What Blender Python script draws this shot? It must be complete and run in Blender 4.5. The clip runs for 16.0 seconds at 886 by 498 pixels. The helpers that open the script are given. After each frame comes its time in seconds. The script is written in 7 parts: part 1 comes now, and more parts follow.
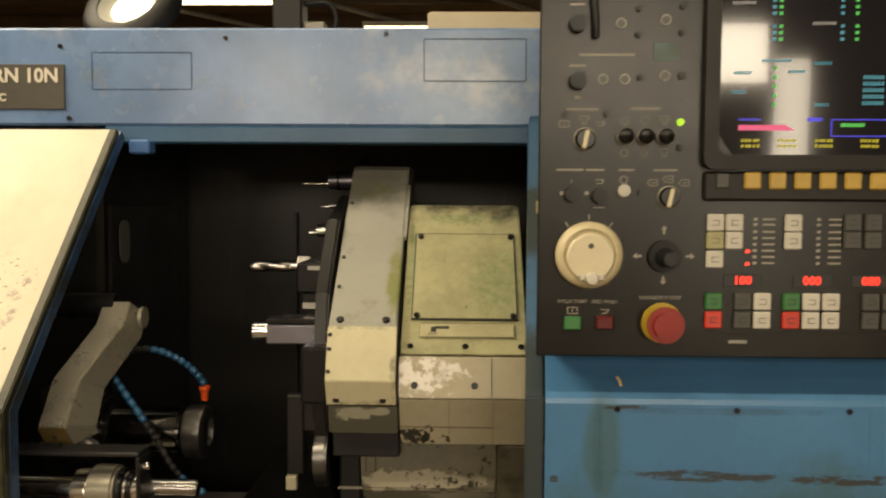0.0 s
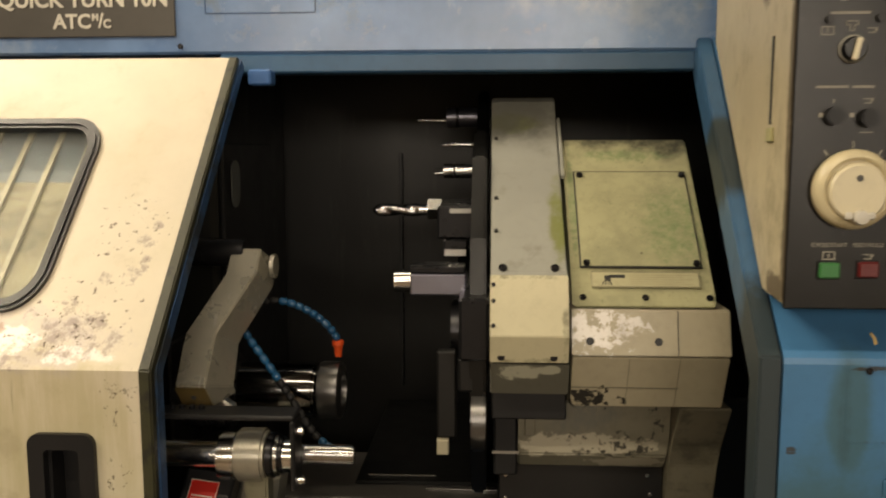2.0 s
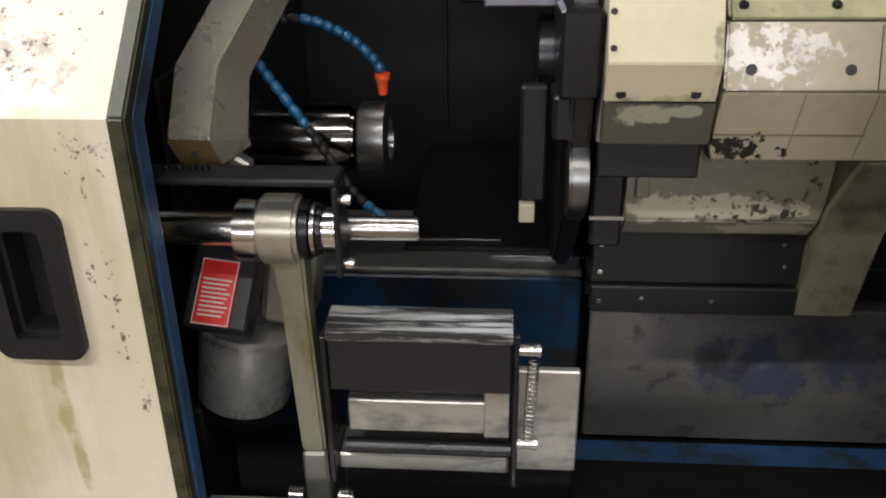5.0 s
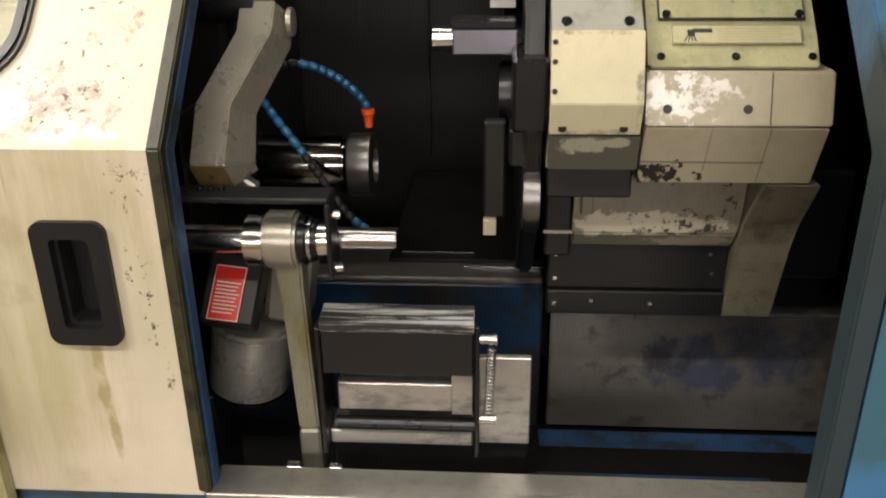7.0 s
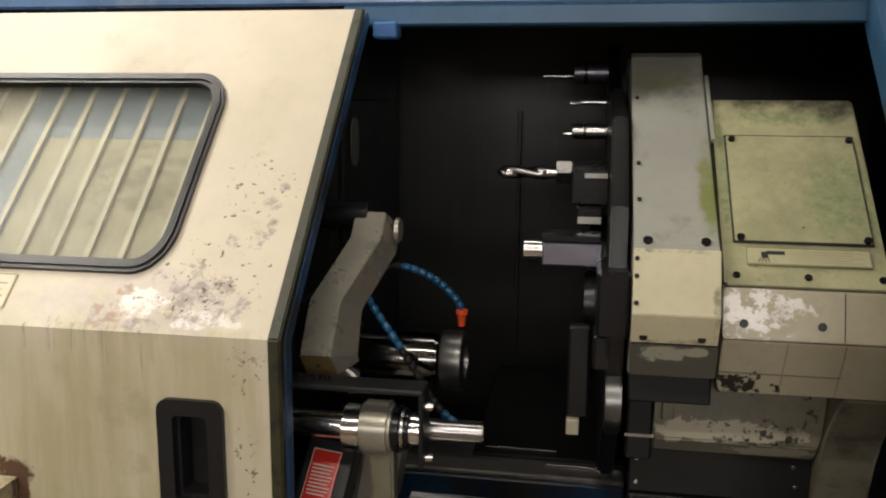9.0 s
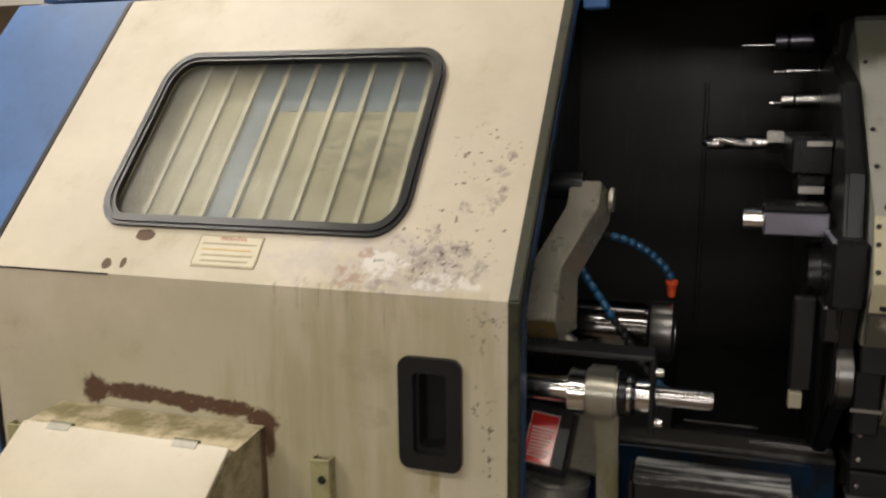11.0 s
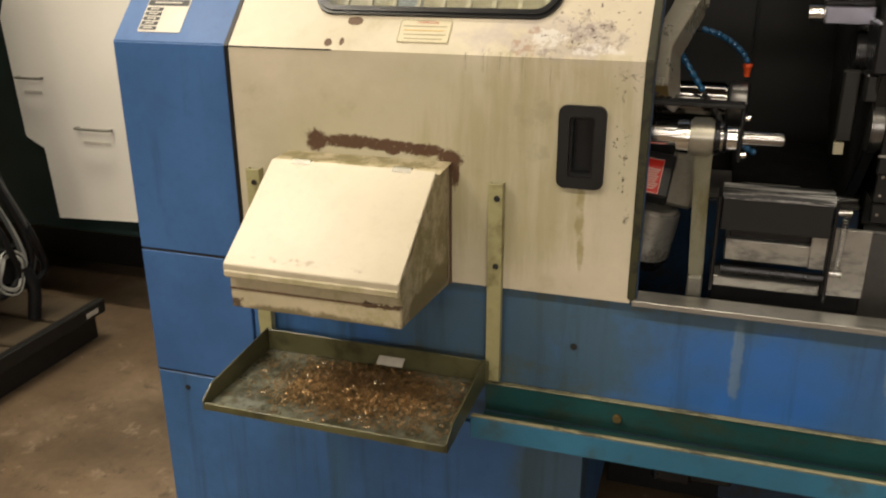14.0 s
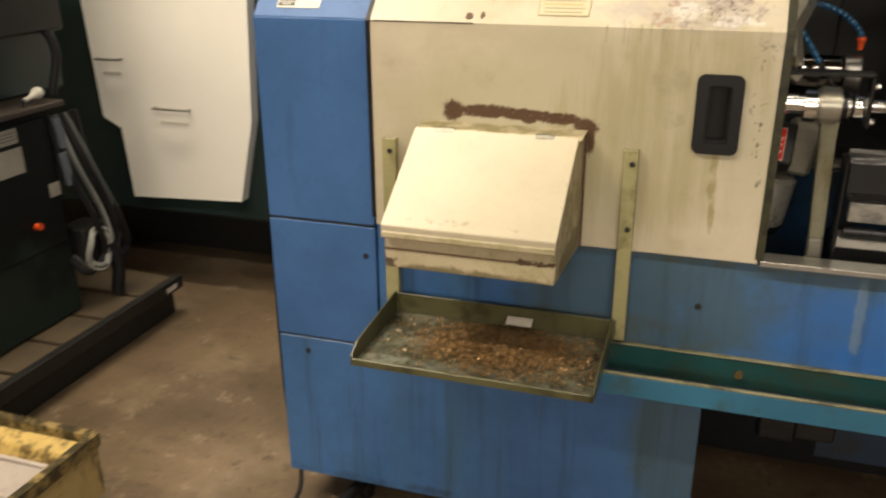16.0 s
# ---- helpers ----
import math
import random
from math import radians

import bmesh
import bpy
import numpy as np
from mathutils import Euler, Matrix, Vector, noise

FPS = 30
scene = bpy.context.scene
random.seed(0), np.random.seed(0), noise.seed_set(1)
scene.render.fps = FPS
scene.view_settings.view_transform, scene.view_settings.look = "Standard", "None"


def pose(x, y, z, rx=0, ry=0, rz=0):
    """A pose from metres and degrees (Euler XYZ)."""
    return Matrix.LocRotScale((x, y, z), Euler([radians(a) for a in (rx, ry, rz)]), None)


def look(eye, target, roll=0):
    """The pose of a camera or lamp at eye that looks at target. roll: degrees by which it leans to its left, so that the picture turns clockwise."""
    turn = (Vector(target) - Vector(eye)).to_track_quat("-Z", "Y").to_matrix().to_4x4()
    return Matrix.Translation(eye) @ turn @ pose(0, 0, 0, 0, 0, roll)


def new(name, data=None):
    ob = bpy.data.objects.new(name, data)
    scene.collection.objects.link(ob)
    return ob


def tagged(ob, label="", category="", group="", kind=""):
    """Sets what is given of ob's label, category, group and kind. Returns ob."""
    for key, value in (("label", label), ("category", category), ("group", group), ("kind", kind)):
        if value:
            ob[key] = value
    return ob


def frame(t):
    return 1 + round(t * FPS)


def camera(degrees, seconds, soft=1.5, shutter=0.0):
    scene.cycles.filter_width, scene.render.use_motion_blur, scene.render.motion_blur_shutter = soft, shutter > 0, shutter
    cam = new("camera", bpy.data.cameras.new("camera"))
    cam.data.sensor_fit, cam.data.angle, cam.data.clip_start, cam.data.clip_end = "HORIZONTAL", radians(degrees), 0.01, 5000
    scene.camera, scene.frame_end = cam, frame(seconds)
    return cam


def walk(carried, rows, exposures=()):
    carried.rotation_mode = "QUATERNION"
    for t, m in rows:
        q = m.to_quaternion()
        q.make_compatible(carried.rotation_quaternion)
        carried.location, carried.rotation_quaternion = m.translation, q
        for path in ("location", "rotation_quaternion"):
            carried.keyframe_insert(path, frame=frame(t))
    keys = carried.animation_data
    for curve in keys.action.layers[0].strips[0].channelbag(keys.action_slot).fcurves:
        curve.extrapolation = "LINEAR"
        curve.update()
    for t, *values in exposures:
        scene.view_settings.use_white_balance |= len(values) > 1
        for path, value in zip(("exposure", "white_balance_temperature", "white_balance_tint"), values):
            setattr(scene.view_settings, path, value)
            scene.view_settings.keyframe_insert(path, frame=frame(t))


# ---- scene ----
cam = camera(56.2, 16.0, soft=2.0, shutter=0.5)
METRES, EYE, TILT, LEAN, TURN = 1.9, 1.45, -2.0, 0.0, 0.0
PATH = [
    (0, (0.825, -1.014, 1.454), (0.775, 0.982, 1.333), 0.3),
    (0.5, (0.796, -0.99, 1.446), (0.683, 1.001, 1.29), 0.5),
    (1, (0.803, -0.968, 1.438), (0.563, 1.008, 1.249), 1.3),
    (1.5, (0.73, -0.926, 1.432), (0.526, 1.05, 1.204), 1.2),
    (2, (0.628, -0.883, 1.431), (0.511, 1.098, 1.19), -0.1),
    (2.5, (0.604, -0.822, 1.414), (0.492, 1.146, 1.073), 1.1),
    (3, (0.627, -0.763, 1.406), (0.366, 1.176, 0.988), 0.5),
    (3.5, (0.581, -0.709, 1.391), (0.331, 1.192, 0.824), -0.6),
    (4, (0.53, -0.661, 1.378), (0.392, 1.223, 0.723), -1.0),
    (4.5, (0.512, -0.605, 1.36), (0.473, 1.239, 0.586), -0.3),
    (5, (0.531, -0.59, 1.356), (0.398, 1.219, 0.513), -0.8),
    (5.2, (0.527, -0.601, 1.352), (0.408, 1.206, 0.502), -0.8),
    (7.3, (0.569, -0.762, 1.412), (0.444, 1.085, 0.654), -0.6),
    (7.5, (0.569, -0.773, 1.414), (0.411, 1.111, 0.761), -0.6),
    (8, (0.567, -0.791, 1.441), (0.363, 1.149, 0.998), 0.2),
    (8.2, (0.566, -0.797, 1.445), (0.332, 1.152, 1.062), 0.2),
    (10.3, (0.552, -0.835, 1.427), (-0.01, 1.054, 1.086), 0.7),
    (10.5, (0.52, -0.835, 1.429), (-0.09, 1.038, 1.085), 0.4),
    (11, (0.44, -0.871, 1.421), (-0.162, 0.997, 1.033), -0.6),
    (11.5, (0.381, -0.916, 1.406), (-0.086, 0.975, 0.949), -0.1),
    (12, (0.403, -0.98, 1.404), (-0.131, 0.887, 0.927), 0.0),
    (12.5, (0.469, -1.073, 1.387), (-0.224, 0.72, 0.835), -0.5),
    (13, (0.443, -1.159, 1.378), (-0.228, 0.633, 0.796), -0.5),
    (13.5, (0.345, -1.261, 1.372), (-0.25, 0.521, 0.686), -1.1),
    (14, (0.333, -1.341, 1.365), (-0.239, 0.442, 0.663), -0.2),
    (14.5, (0.402, -1.419, 1.365), (-0.324, 0.273, 0.584), -0.5),
    (15, (0.385, -1.486, 1.35), (-0.401, 0.165, 0.54), 0.8),
    (15.5, (0.231, -1.522, 1.356), (-0.506, 0.163, 0.571), -1.0),
    (16, (0.128, -1.502, 1.349), (-0.448, 0.271, 0.624), -0.3),
]
# seconds, stops, kelvin, tint of the camera's own picture
EXPOSURES = [
    (0.0, -0.48, 8800, 8), (0.5, -0.58, 8300, 8), (1.0, -0.55, 7900, 8), (1.5, -0.50, 8000, 9), (2.0, -0.57, 8000, 10), (2.6, -0.76, 7800, 10), (3.3, -0.72, 6500, 10), (4.0, -0.14, 6300, 10), (4.5, 0.0, 6100, 11), (5.0, -0.02, 6000, 11),
    (7.3, 0.0, 6700, 11), (7.6, 0.0, 6500, 11), (8.2, -0.45, 6100, 11), (10.3, -0.90, 7400, 10), (10.8, -1.06, 6700, 11), (12.0, -0.84, 6300, 12),
    (13.0, -0.68, 7000, 11), (13.5, -0.70, 7200, 11), (14.2, -0.66, 7300, 10), (14.8, -0.54, 7500, 10), (16.0, -0.45, 7500, 10)]
walk(cam, [(t, look(eye, target, roll)) for t, eye, target, roll in PATH], EXPOSURES)

# ---- light ----
world = bpy.data.worlds.new("world")
scene.world = world
world.use_nodes = True
world.node_tree.nodes["Background"].inputs[0].default_value = (0.9, 0.85, 0.75, 1)
world.node_tree.nodes["Background"].inputs[1].default_value = 0.02


def area_lamp(name, place, target, sx, sy, watts, colour):
    data = bpy.data.lights.new(name, "AREA")
    data.shape, data.size, data.size_y, data.energy, data.color = "RECTANGLE", sx, sy, watts, colour
    ob = new(name, data)
    ob.matrix_world = look(place, target)
    return ob


TUBE = (1.0, 0.945, 0.84)
# the tube at (-1.75, 0.6) is unseen, added to brighten the white door
for lx, ly, watts in ((-2.2, -1.9, 135), (0.2, -1.9, 48), (2.6, -1.9, 30), (-0.2, 0.6, 12), (-1.75, 0.6, 90), (-2.1, -0.4, 66), (0.3, -4.0, 22), (-2.0, 9.0, 160), (3.0, 12.0, 160)):
    area_lamp("tube_light", (lx, ly, 3.72), (lx, ly, 0), 1.5, 0.16, watts, TUBE)
DAY = (1.0, 0.96, 0.93)
area_lamp("doorway_daylight", (2.85, -5.1, 1.6), (2.85, 0, 1.6), 0.50, 1.6, 36, DAY)
area_lamp("window_daylight", (2.0, -5.1, 2.45), (2.0, 0, 2.45), 1.0, 0.7, 50, DAY)
area_lamp("window_daylight", (0.75, -5.1, 2.35), (0.75, 0, 2.35), 1.0, 0.5, 32, DAY)
area_lamp("window_daylight", (-0.75, -5.1, 2.35), (-0.75, 0, 2.35), 1.0, 0.5, 32, DAY)

# ---- materials ----
MATS = {}


class Net:
    def __init__(self, name):
        self.mat = bpy.data.materials.new(name)
        self.mat.use_nodes = True
        self.t = self.mat.node_tree
        self.b = self.t.nodes["Principled BSDF"]
        self.co = self.n("ShaderNodeTexCoord").outputs["Object"]

    def n(self, kind, **kw):
        node = self.t.nodes.new(kind)
        for k, v in kw.items():
            if k == "op":
                node.operation = v
        return node

    def put(self, socket, v):
        if hasattr(v, "is_linked"):
            self.t.links.new(v, socket)
        elif isinstance(v, (tuple, list)) and len(v) == 3 and socket.type == "RGBA":
            socket.default_value = (*v, 1)
        else:
            socket.default_value = v

    def noise(self, scale, detail=5, rough=0.6, stretch=None):
        node = self.n("ShaderNodeTexNoise")
        co = self.co
        if stretch:
            m = self.n("ShaderNodeMapping")
            self.put(m.inputs["Vector"], co)
            m.inputs["Scale"].default_value = stretch
            co = m.outputs[0]
        self.put(node.inputs["Vector"], co)
        node.inputs["Scale"].default_value, node.inputs["Detail"].default_value, node.inputs["Roughness"].default_value = scale, detail, rough
        return node.outputs["Fac"]

    def math(self, op, a, b=0.0):
        node = self.n("ShaderNodeMath", op=op)
        self.put(node.inputs[0], a)
        self.put(node.inputs[1], b)
        return node.outputs[0]

    def step(self, v, lo, hi):
        node = self.n("ShaderNodeMapRange")
        node.interpolation_type = "SMOOTHSTEP"
        self.put(node.inputs[0], v)
        node.inputs[1].default_value, node.inputs[2].default_value = lo, hi
        return node.outputs[0]

    def blob(self, centre, radii):
        """1 at the centre, 0 at the radii, negative outside."""
        a = self.n("ShaderNodeVectorMath", op="SUBTRACT")
        self.put(a.inputs[0], self.co)
        a.inputs[1].default_value = centre
        d = self.n("ShaderNodeVectorMath", op="DIVIDE")
        self.put(d.inputs[0], a.outputs[0])
        d.inputs[1].default_value = radii
        length = self.n("ShaderNodeVectorMath", op="LENGTH")
        self.put(length.inputs[0], d.outputs[0])
        return self.math("SUBTRACT", 1.0, length.outputs["Value"])

    def mix(self, fac, a, b):
        node = self.n("ShaderNodeMix")
        node.data_type = "RGBA"
        self.put(node.inputs["Factor"], fac)
        self.put(node.inputs["A"], a)
        self.put(node.inputs["B"], b)
        return node.outputs["Result"]

    def mixf(self, fac, a, b):
        node = self.n("ShaderNodeMix")
        self.put(node.inputs["Factor"], fac)
        self.put(node.inputs[2], a)
        self.put(node.inputs[3], b)
        return node.outputs[0]


def surface(name, base, rough=0.5, metal=0.0, var=0.25, vscale=3.0, grain=0.12, gscale=60.0, bump=0.1, layers=(), coat=0.0, stretch=None, emit=None, power=0.0, spec=0.5):
    """A worn surface: two scales of variation and layers of (colour, rough, metal, mask settings)."""
    net = Net(name)
    dark = tuple(c * (1 - var) for c in base)
    light = tuple(min(1, c * (1 + var * 0.6)) for c in base)
    col = net.mix(net.step(net.noise(vscale, 4), 0.3, 0.7), dark, light)
    fine = net.noise(gscale, 6, 0.7, stretch)
    col = net.mix(net.math("MULTIPLY", net.step(fine, 0.45, 0.75), grain), col, tuple(c * 0.35 for c in base))
    r, m = net.mixf(net.noise(gscale * 0.3, 3), rough * 0.8, min(1, rough * 1.2)), metal
    for colour, lr, lm, how in layers:
        n = net.noise(how.get("scale", 20), 8, how.get("rough", 0.65), how.get("stretch"))
        v = n
        if "blobs" in how:
            best = None
            for c, rad in how["blobs"]:
                d = net.blob(c, rad)
                best = d if best is None else net.math("MAXIMUM", best, d)
            v = net.math("ADD", net.math("MULTIPLY", net.math("MINIMUM", best, 0.5), how.get("k", 0.5)), net.math("SUBTRACT", n, 0.5))
            lo = how.get("at", 0.08)
        else:
            lo = how.get("at", 0.66)
        mask = net.math("MULTIPLY", net.step(v, lo, lo + how.get("soft", 0.03)), how.get("amount", 1.0))
        col = net.mix(mask, col, colour)
        r = net.mixf(mask, r, lr)
        m = net.mixf(mask, m, lm)
    net.put(net.b.inputs["Base Color"], col)
    net.put(net.b.inputs["Roughness"], r)
    net.put(net.b.inputs["Metallic"], m)
    net.b.inputs["Coat Weight"].default_value = coat
    net.b.inputs["Specular IOR Level"].default_value = spec
    if bump:
        bn = net.n("ShaderNodeBump")
        bn.inputs["Strength"].default_value, bn.inputs["Distance"].default_value = bump, 0.002
        net.put(bn.inputs["Height"], fine)
        net.put(net.b.inputs["Normal"], bn.outputs[0])
    if emit:
        net.put(net.b.inputs["Emission Color"], emit)
        net.b.inputs["Emission Strength"].default_value = power
    MATS[name] = net.mat
    return net.mat


CREAM = (0.59, 0.505, 0.365)
BLUE = (0.054, 0.142, 0.345)
RUST = (0.075, 0.028, 0.012)
cream = surface("cream_paint", CREAM, 0.42, var=0.14, grain=0.10, bump=0.06, layers=[
    ((0.36, 0.29, 0.15), 0.6, 0, dict(scale=5, at=0.52, soft=0.25, amount=0.35)),
    ((0.16, 0.10, 0.05), 0.7, 0, dict(scale=42, at=0.73, soft=0.03, amount=0.8))])
stained_cream = surface("stained_cream_paint", (0.55, 0.47, 0.32), 0.45, var=0.16, grain=0.15, layers=[
    ((0.30, 0.27, 0.12), 0.5, 0, dict(scale=11, rough=0.75, at=0.47, soft=0.2, amount=0.7)),
    ((0.13, 0.10, 0.04), 0.6, 0, dict(scale=20, blobs=[((-0.24, -0.25, 0.785), (0.22, 0.1, 0.022)), ((-0.085, -0.1, 0.80), (0.05, 0.2, 0.035))], k=0.6, at=0.05, soft=0.2, amount=0.8)),
    ((0.20, 0.17, 0.07), 0.5, 0, dict(scale=22, rough=0.75, blobs=[((-0.086, -0.1, 0.88), (0.02, 0.2, 0.14)), ((-0.24, -0.03, 0.997), (0.3, 0.05, 0.03))], k=0.35, at=0.05, soft=0.2, amount=0.75)),
    ((0.06, 0.03, 0.015), 0.7, 0, dict(scale=45, rough=0.75, blobs=[((-0.386, -0.24, 0.795), (0.035, 0.04, 0.03)), ((-0.12, -0.248, 0.828), (0.06, 0.02, 0.008)), ((-0.24, -0.247, 0.785), (0.16, 0.02, 0.010))], k=0.5, at=0.16, soft=0.06, amount=0.9)),
    ((0.10, 0.055, 0.03), 0.7, 0, dict(scale=55, at=0.68, soft=0.03, amount=0.8))])
dark_olive = surface("oily_dark_olive_paint", (0.11, 0.105, 0.05), 0.35, 0.1, var=0.25, grain=0.25, layers=[
    ((0.035, 0.032, 0.014), 0.3, 0, dict(scale=14, at=0.48, soft=0.2, amount=0.8)),
    ((0.30, 0.28, 0.17), 0.4, 0, dict(scale=22, at=0.64, soft=0.05, amount=0.6))])
door_paint = surface("door_paint", (0.61, 0.54, 0.42), 0.44, spec=0.4, var=0.10, grain=0.06, bump=0.05, layers=[
    ((0.43, 0.375, 0.23), 0.55, 0, dict(scale=4, at=0.42, soft=0.35, amount=0.6)),
    ((0.47, 0.44, 0.30), 0.5, 0, dict(scale=5, blobs=[((-0.12, 0, 0.98), (0.5, 0.06, 0.24))], k=0.7, at=0.0, soft=0.3, amount=0.55)),
    ((0.30, 0.26, 0.14), 0.6, 0, dict(scale=16, at=0.56, soft=0.2, amount=0.25)),
    ((0.30, 0.25, 0.09), 0.6, 0, dict(scale=9, stretch=(3.0, 3.0, 0.35), blobs=[((0.09, 0, 1.12), (0.16, 0.1, 0.14)), ((0.0, 0, 0.98), (0.22, 0.1, 0.2))], at=0.04, soft=0.3, amount=0.42)),
    # greyish-purple sheen around the worn patch, painted as colour
    ((0.43, 0.38, 0.37), 0.36, 0.15, dict(scale=24, blobs=[((0.08, 0.03, 1.212), (0.17, 0.1, 0.040))], at=0.04, soft=0.3, amount=0.6)),
    ((0.74, 0.71, 0.68), 0.30, 0.25, dict(scale=42, rough=0.75, blobs=[((0.078, 0.03, 1.212), (0.050, 0.1, 0.022)), ((0.155, 0.03, 1.198), (0.06, 0.1, 0.014))], k=0.42, at=0.14, soft=0.08, amount=0.65)),
    ((0.33, 0.19, 0.12), 0.5, 0, dict(scale=80, blobs=[((0.04, 0.012, 1.196), (0.034, 0.1, 0.016)), ((0.05, 0.03, 1.222), (0.016, 0.1, 0.008))], k=0.4, at=0.10, soft=0.15, amount=0.6)),
    ((0.25, 0.20, 0.185), 0.5, 0.1, dict(scale=62, rough=0.78, blobs=[((0.150, 0.028, 1.213), (0.085, 0.1, 0.042)), ((0.125, 0.058, 1.245), (0.022, 0.1, 0.018)), ((0.190, 0.088, 1.277), (0.018, 0.1, 0.020)), ((0.160, 0.086, 1.275), (0.016, 0.1, 0.010)), ((0.205, 0.103, 1.292), (0.014, 0.1, 0.013)), ((0.195, 0.124, 1.315), (0.020, 0.1, 0.014)), ((0.205, 0.143, 1.335), (0.011, 0.1, 0.010)), ((0.085, 0.006, 1.190), (0.035, 0.1, 0.012)), ((0.085, 0.048, 1.235), (0.014, 0.1, 0.012)), ((0.178, 0.015, 1.200), (0.030, 0.1, 0.014))], k=0.42, at=0.16, soft=0.13, amount=0.7)),
    ((0.075, 0.05, 0.034), 0.7, 0, dict(scale=115, blobs=[((0.150, 0.053, 1.240), (0.100, 0.1, 0.070)), ((0.170, 0.139, 1.330), (0.070, 0.1, 0.120)), ((0.215, 0.000, 1.150), (0.050, 0.1, 0.060)), ((0.212, 0.000, 1.020), (0.020, 0.1, 0.110)), ((0.110, 0.029, 1.215), (0.100, 0.1, 0.030))], k=0.26, at=0.228, soft=0.03, amount=0.85)),
    ((0.10, 0.085, 0.04), 0.6, 0, dict(scale=60, stretch=(2.4, 1, 0.12), rough=0.7, blobs=[((0.05, 0, 1.165), (0.075, 0.1, 0.075)), ((-0.03, 0, 1.175), (0.10, 0.1, 0.03))], k=0.35, at=0.19, soft=0.2, amount=0.55)),
    ((0.045, 0.032, 0.02), 0.6, 0, dict(scale=48, rough=0.78, blobs=[((0.212, 0, 1.166), (0.034, 0.1, 0.016)), ((0.20, 0, 1.13), (0.014, 0.1, 0.03)), ((0.213, 0, 1.00), (0.004, 0.1, 0.05)), ((0.196, 0, 1.06), (0.007, 0.1, 0.05)), ((0.222, 0, 0.93), (0.008, 0.1, 0.04))], k=0.32, at=0.20, soft=0.05, amount=0.9)),
    ((0.36, 0.31, 0.20), 0.55, 0, dict(scale=13, rough=0.7, blobs=[((0.055, 0, 1.10), (0.05, 0.1, 0.05)), ((0.06, 0, 1.03), (0.045, 0.1, 0.03))], k=0.5, at=0.12, soft=0.15, amount=0.55)),
    ((0.25, 0.20, 0.05), 0.5, 0, dict(scale=20, blobs=[((0.146, 0, 0.93), (0.010, 0.1, 0.075)), ((0.150, 0, 0.86), (0.008, 0.1, 0.06))], k=0.5, at=0.06, soft=0.25, amount=0.6)),
    ((0.13, 0.08, 0.05), 0.7, 0, dict(scale=45, blobs=[((-0.31, 0.01, 1.195), (0.012, 0.1, 0.010)), ((-0.285, 0.01, 1.197), (0.006, 0.1, 0.008)), ((-0.27, 0.04, 1.229), (0.02, 0.1, 0.008))], k=0.8, at=0.20, soft=0.03)),
    (RUST, 0.85, 0, dict(scale=105, rough=0.78, blobs=[((-0.338, 0, 1.022), (0.026, 0.05, 0.026)), ((-0.27, 0, 1.024), (0.08, 0.05, 0.016)), ((-0.20, 0, 1.022), (0.08, 0.05, 0.014)), ((-0.135, 0, 1.018), (0.06, 0.05, 0.014)), ((-0.19, 0, 1.012), (0.018, 0.05, 0.010)), ((-0.085, 0, 1.006), (0.03, 0.05, 0.020)), ((-0.074, 0, 0.985), (0.010, 0.05, 0.04))], k=0.62, at=0.05, soft=0.2, amount=0.94)),
    ((0.20, 0.17, 0.12), 0.7, 0, dict(scale=55, at=0.76, soft=0.03, amount=0.55))])
blue = surface("blue_paint", BLUE, 0.42, spec=0.25, var=0.16, grain=0.14, bump=0.06, layers=[
    ((0.045, 0.085, 0.12), 0.5, 0, dict(scale=3.5, at=0.50, soft=0.3, amount=0.5)),
    ((0.035, 0.055, 0.065), 0.5, 0, dict(scale=18, stretch=(1, 1, 0.12), at=0.54, soft=0.2, amount=0.3)),
    ((0.05, 0.045, 0.03), 0.7, 0, dict(scale=30, at=0.74, soft=0.04, amount=0.7))])
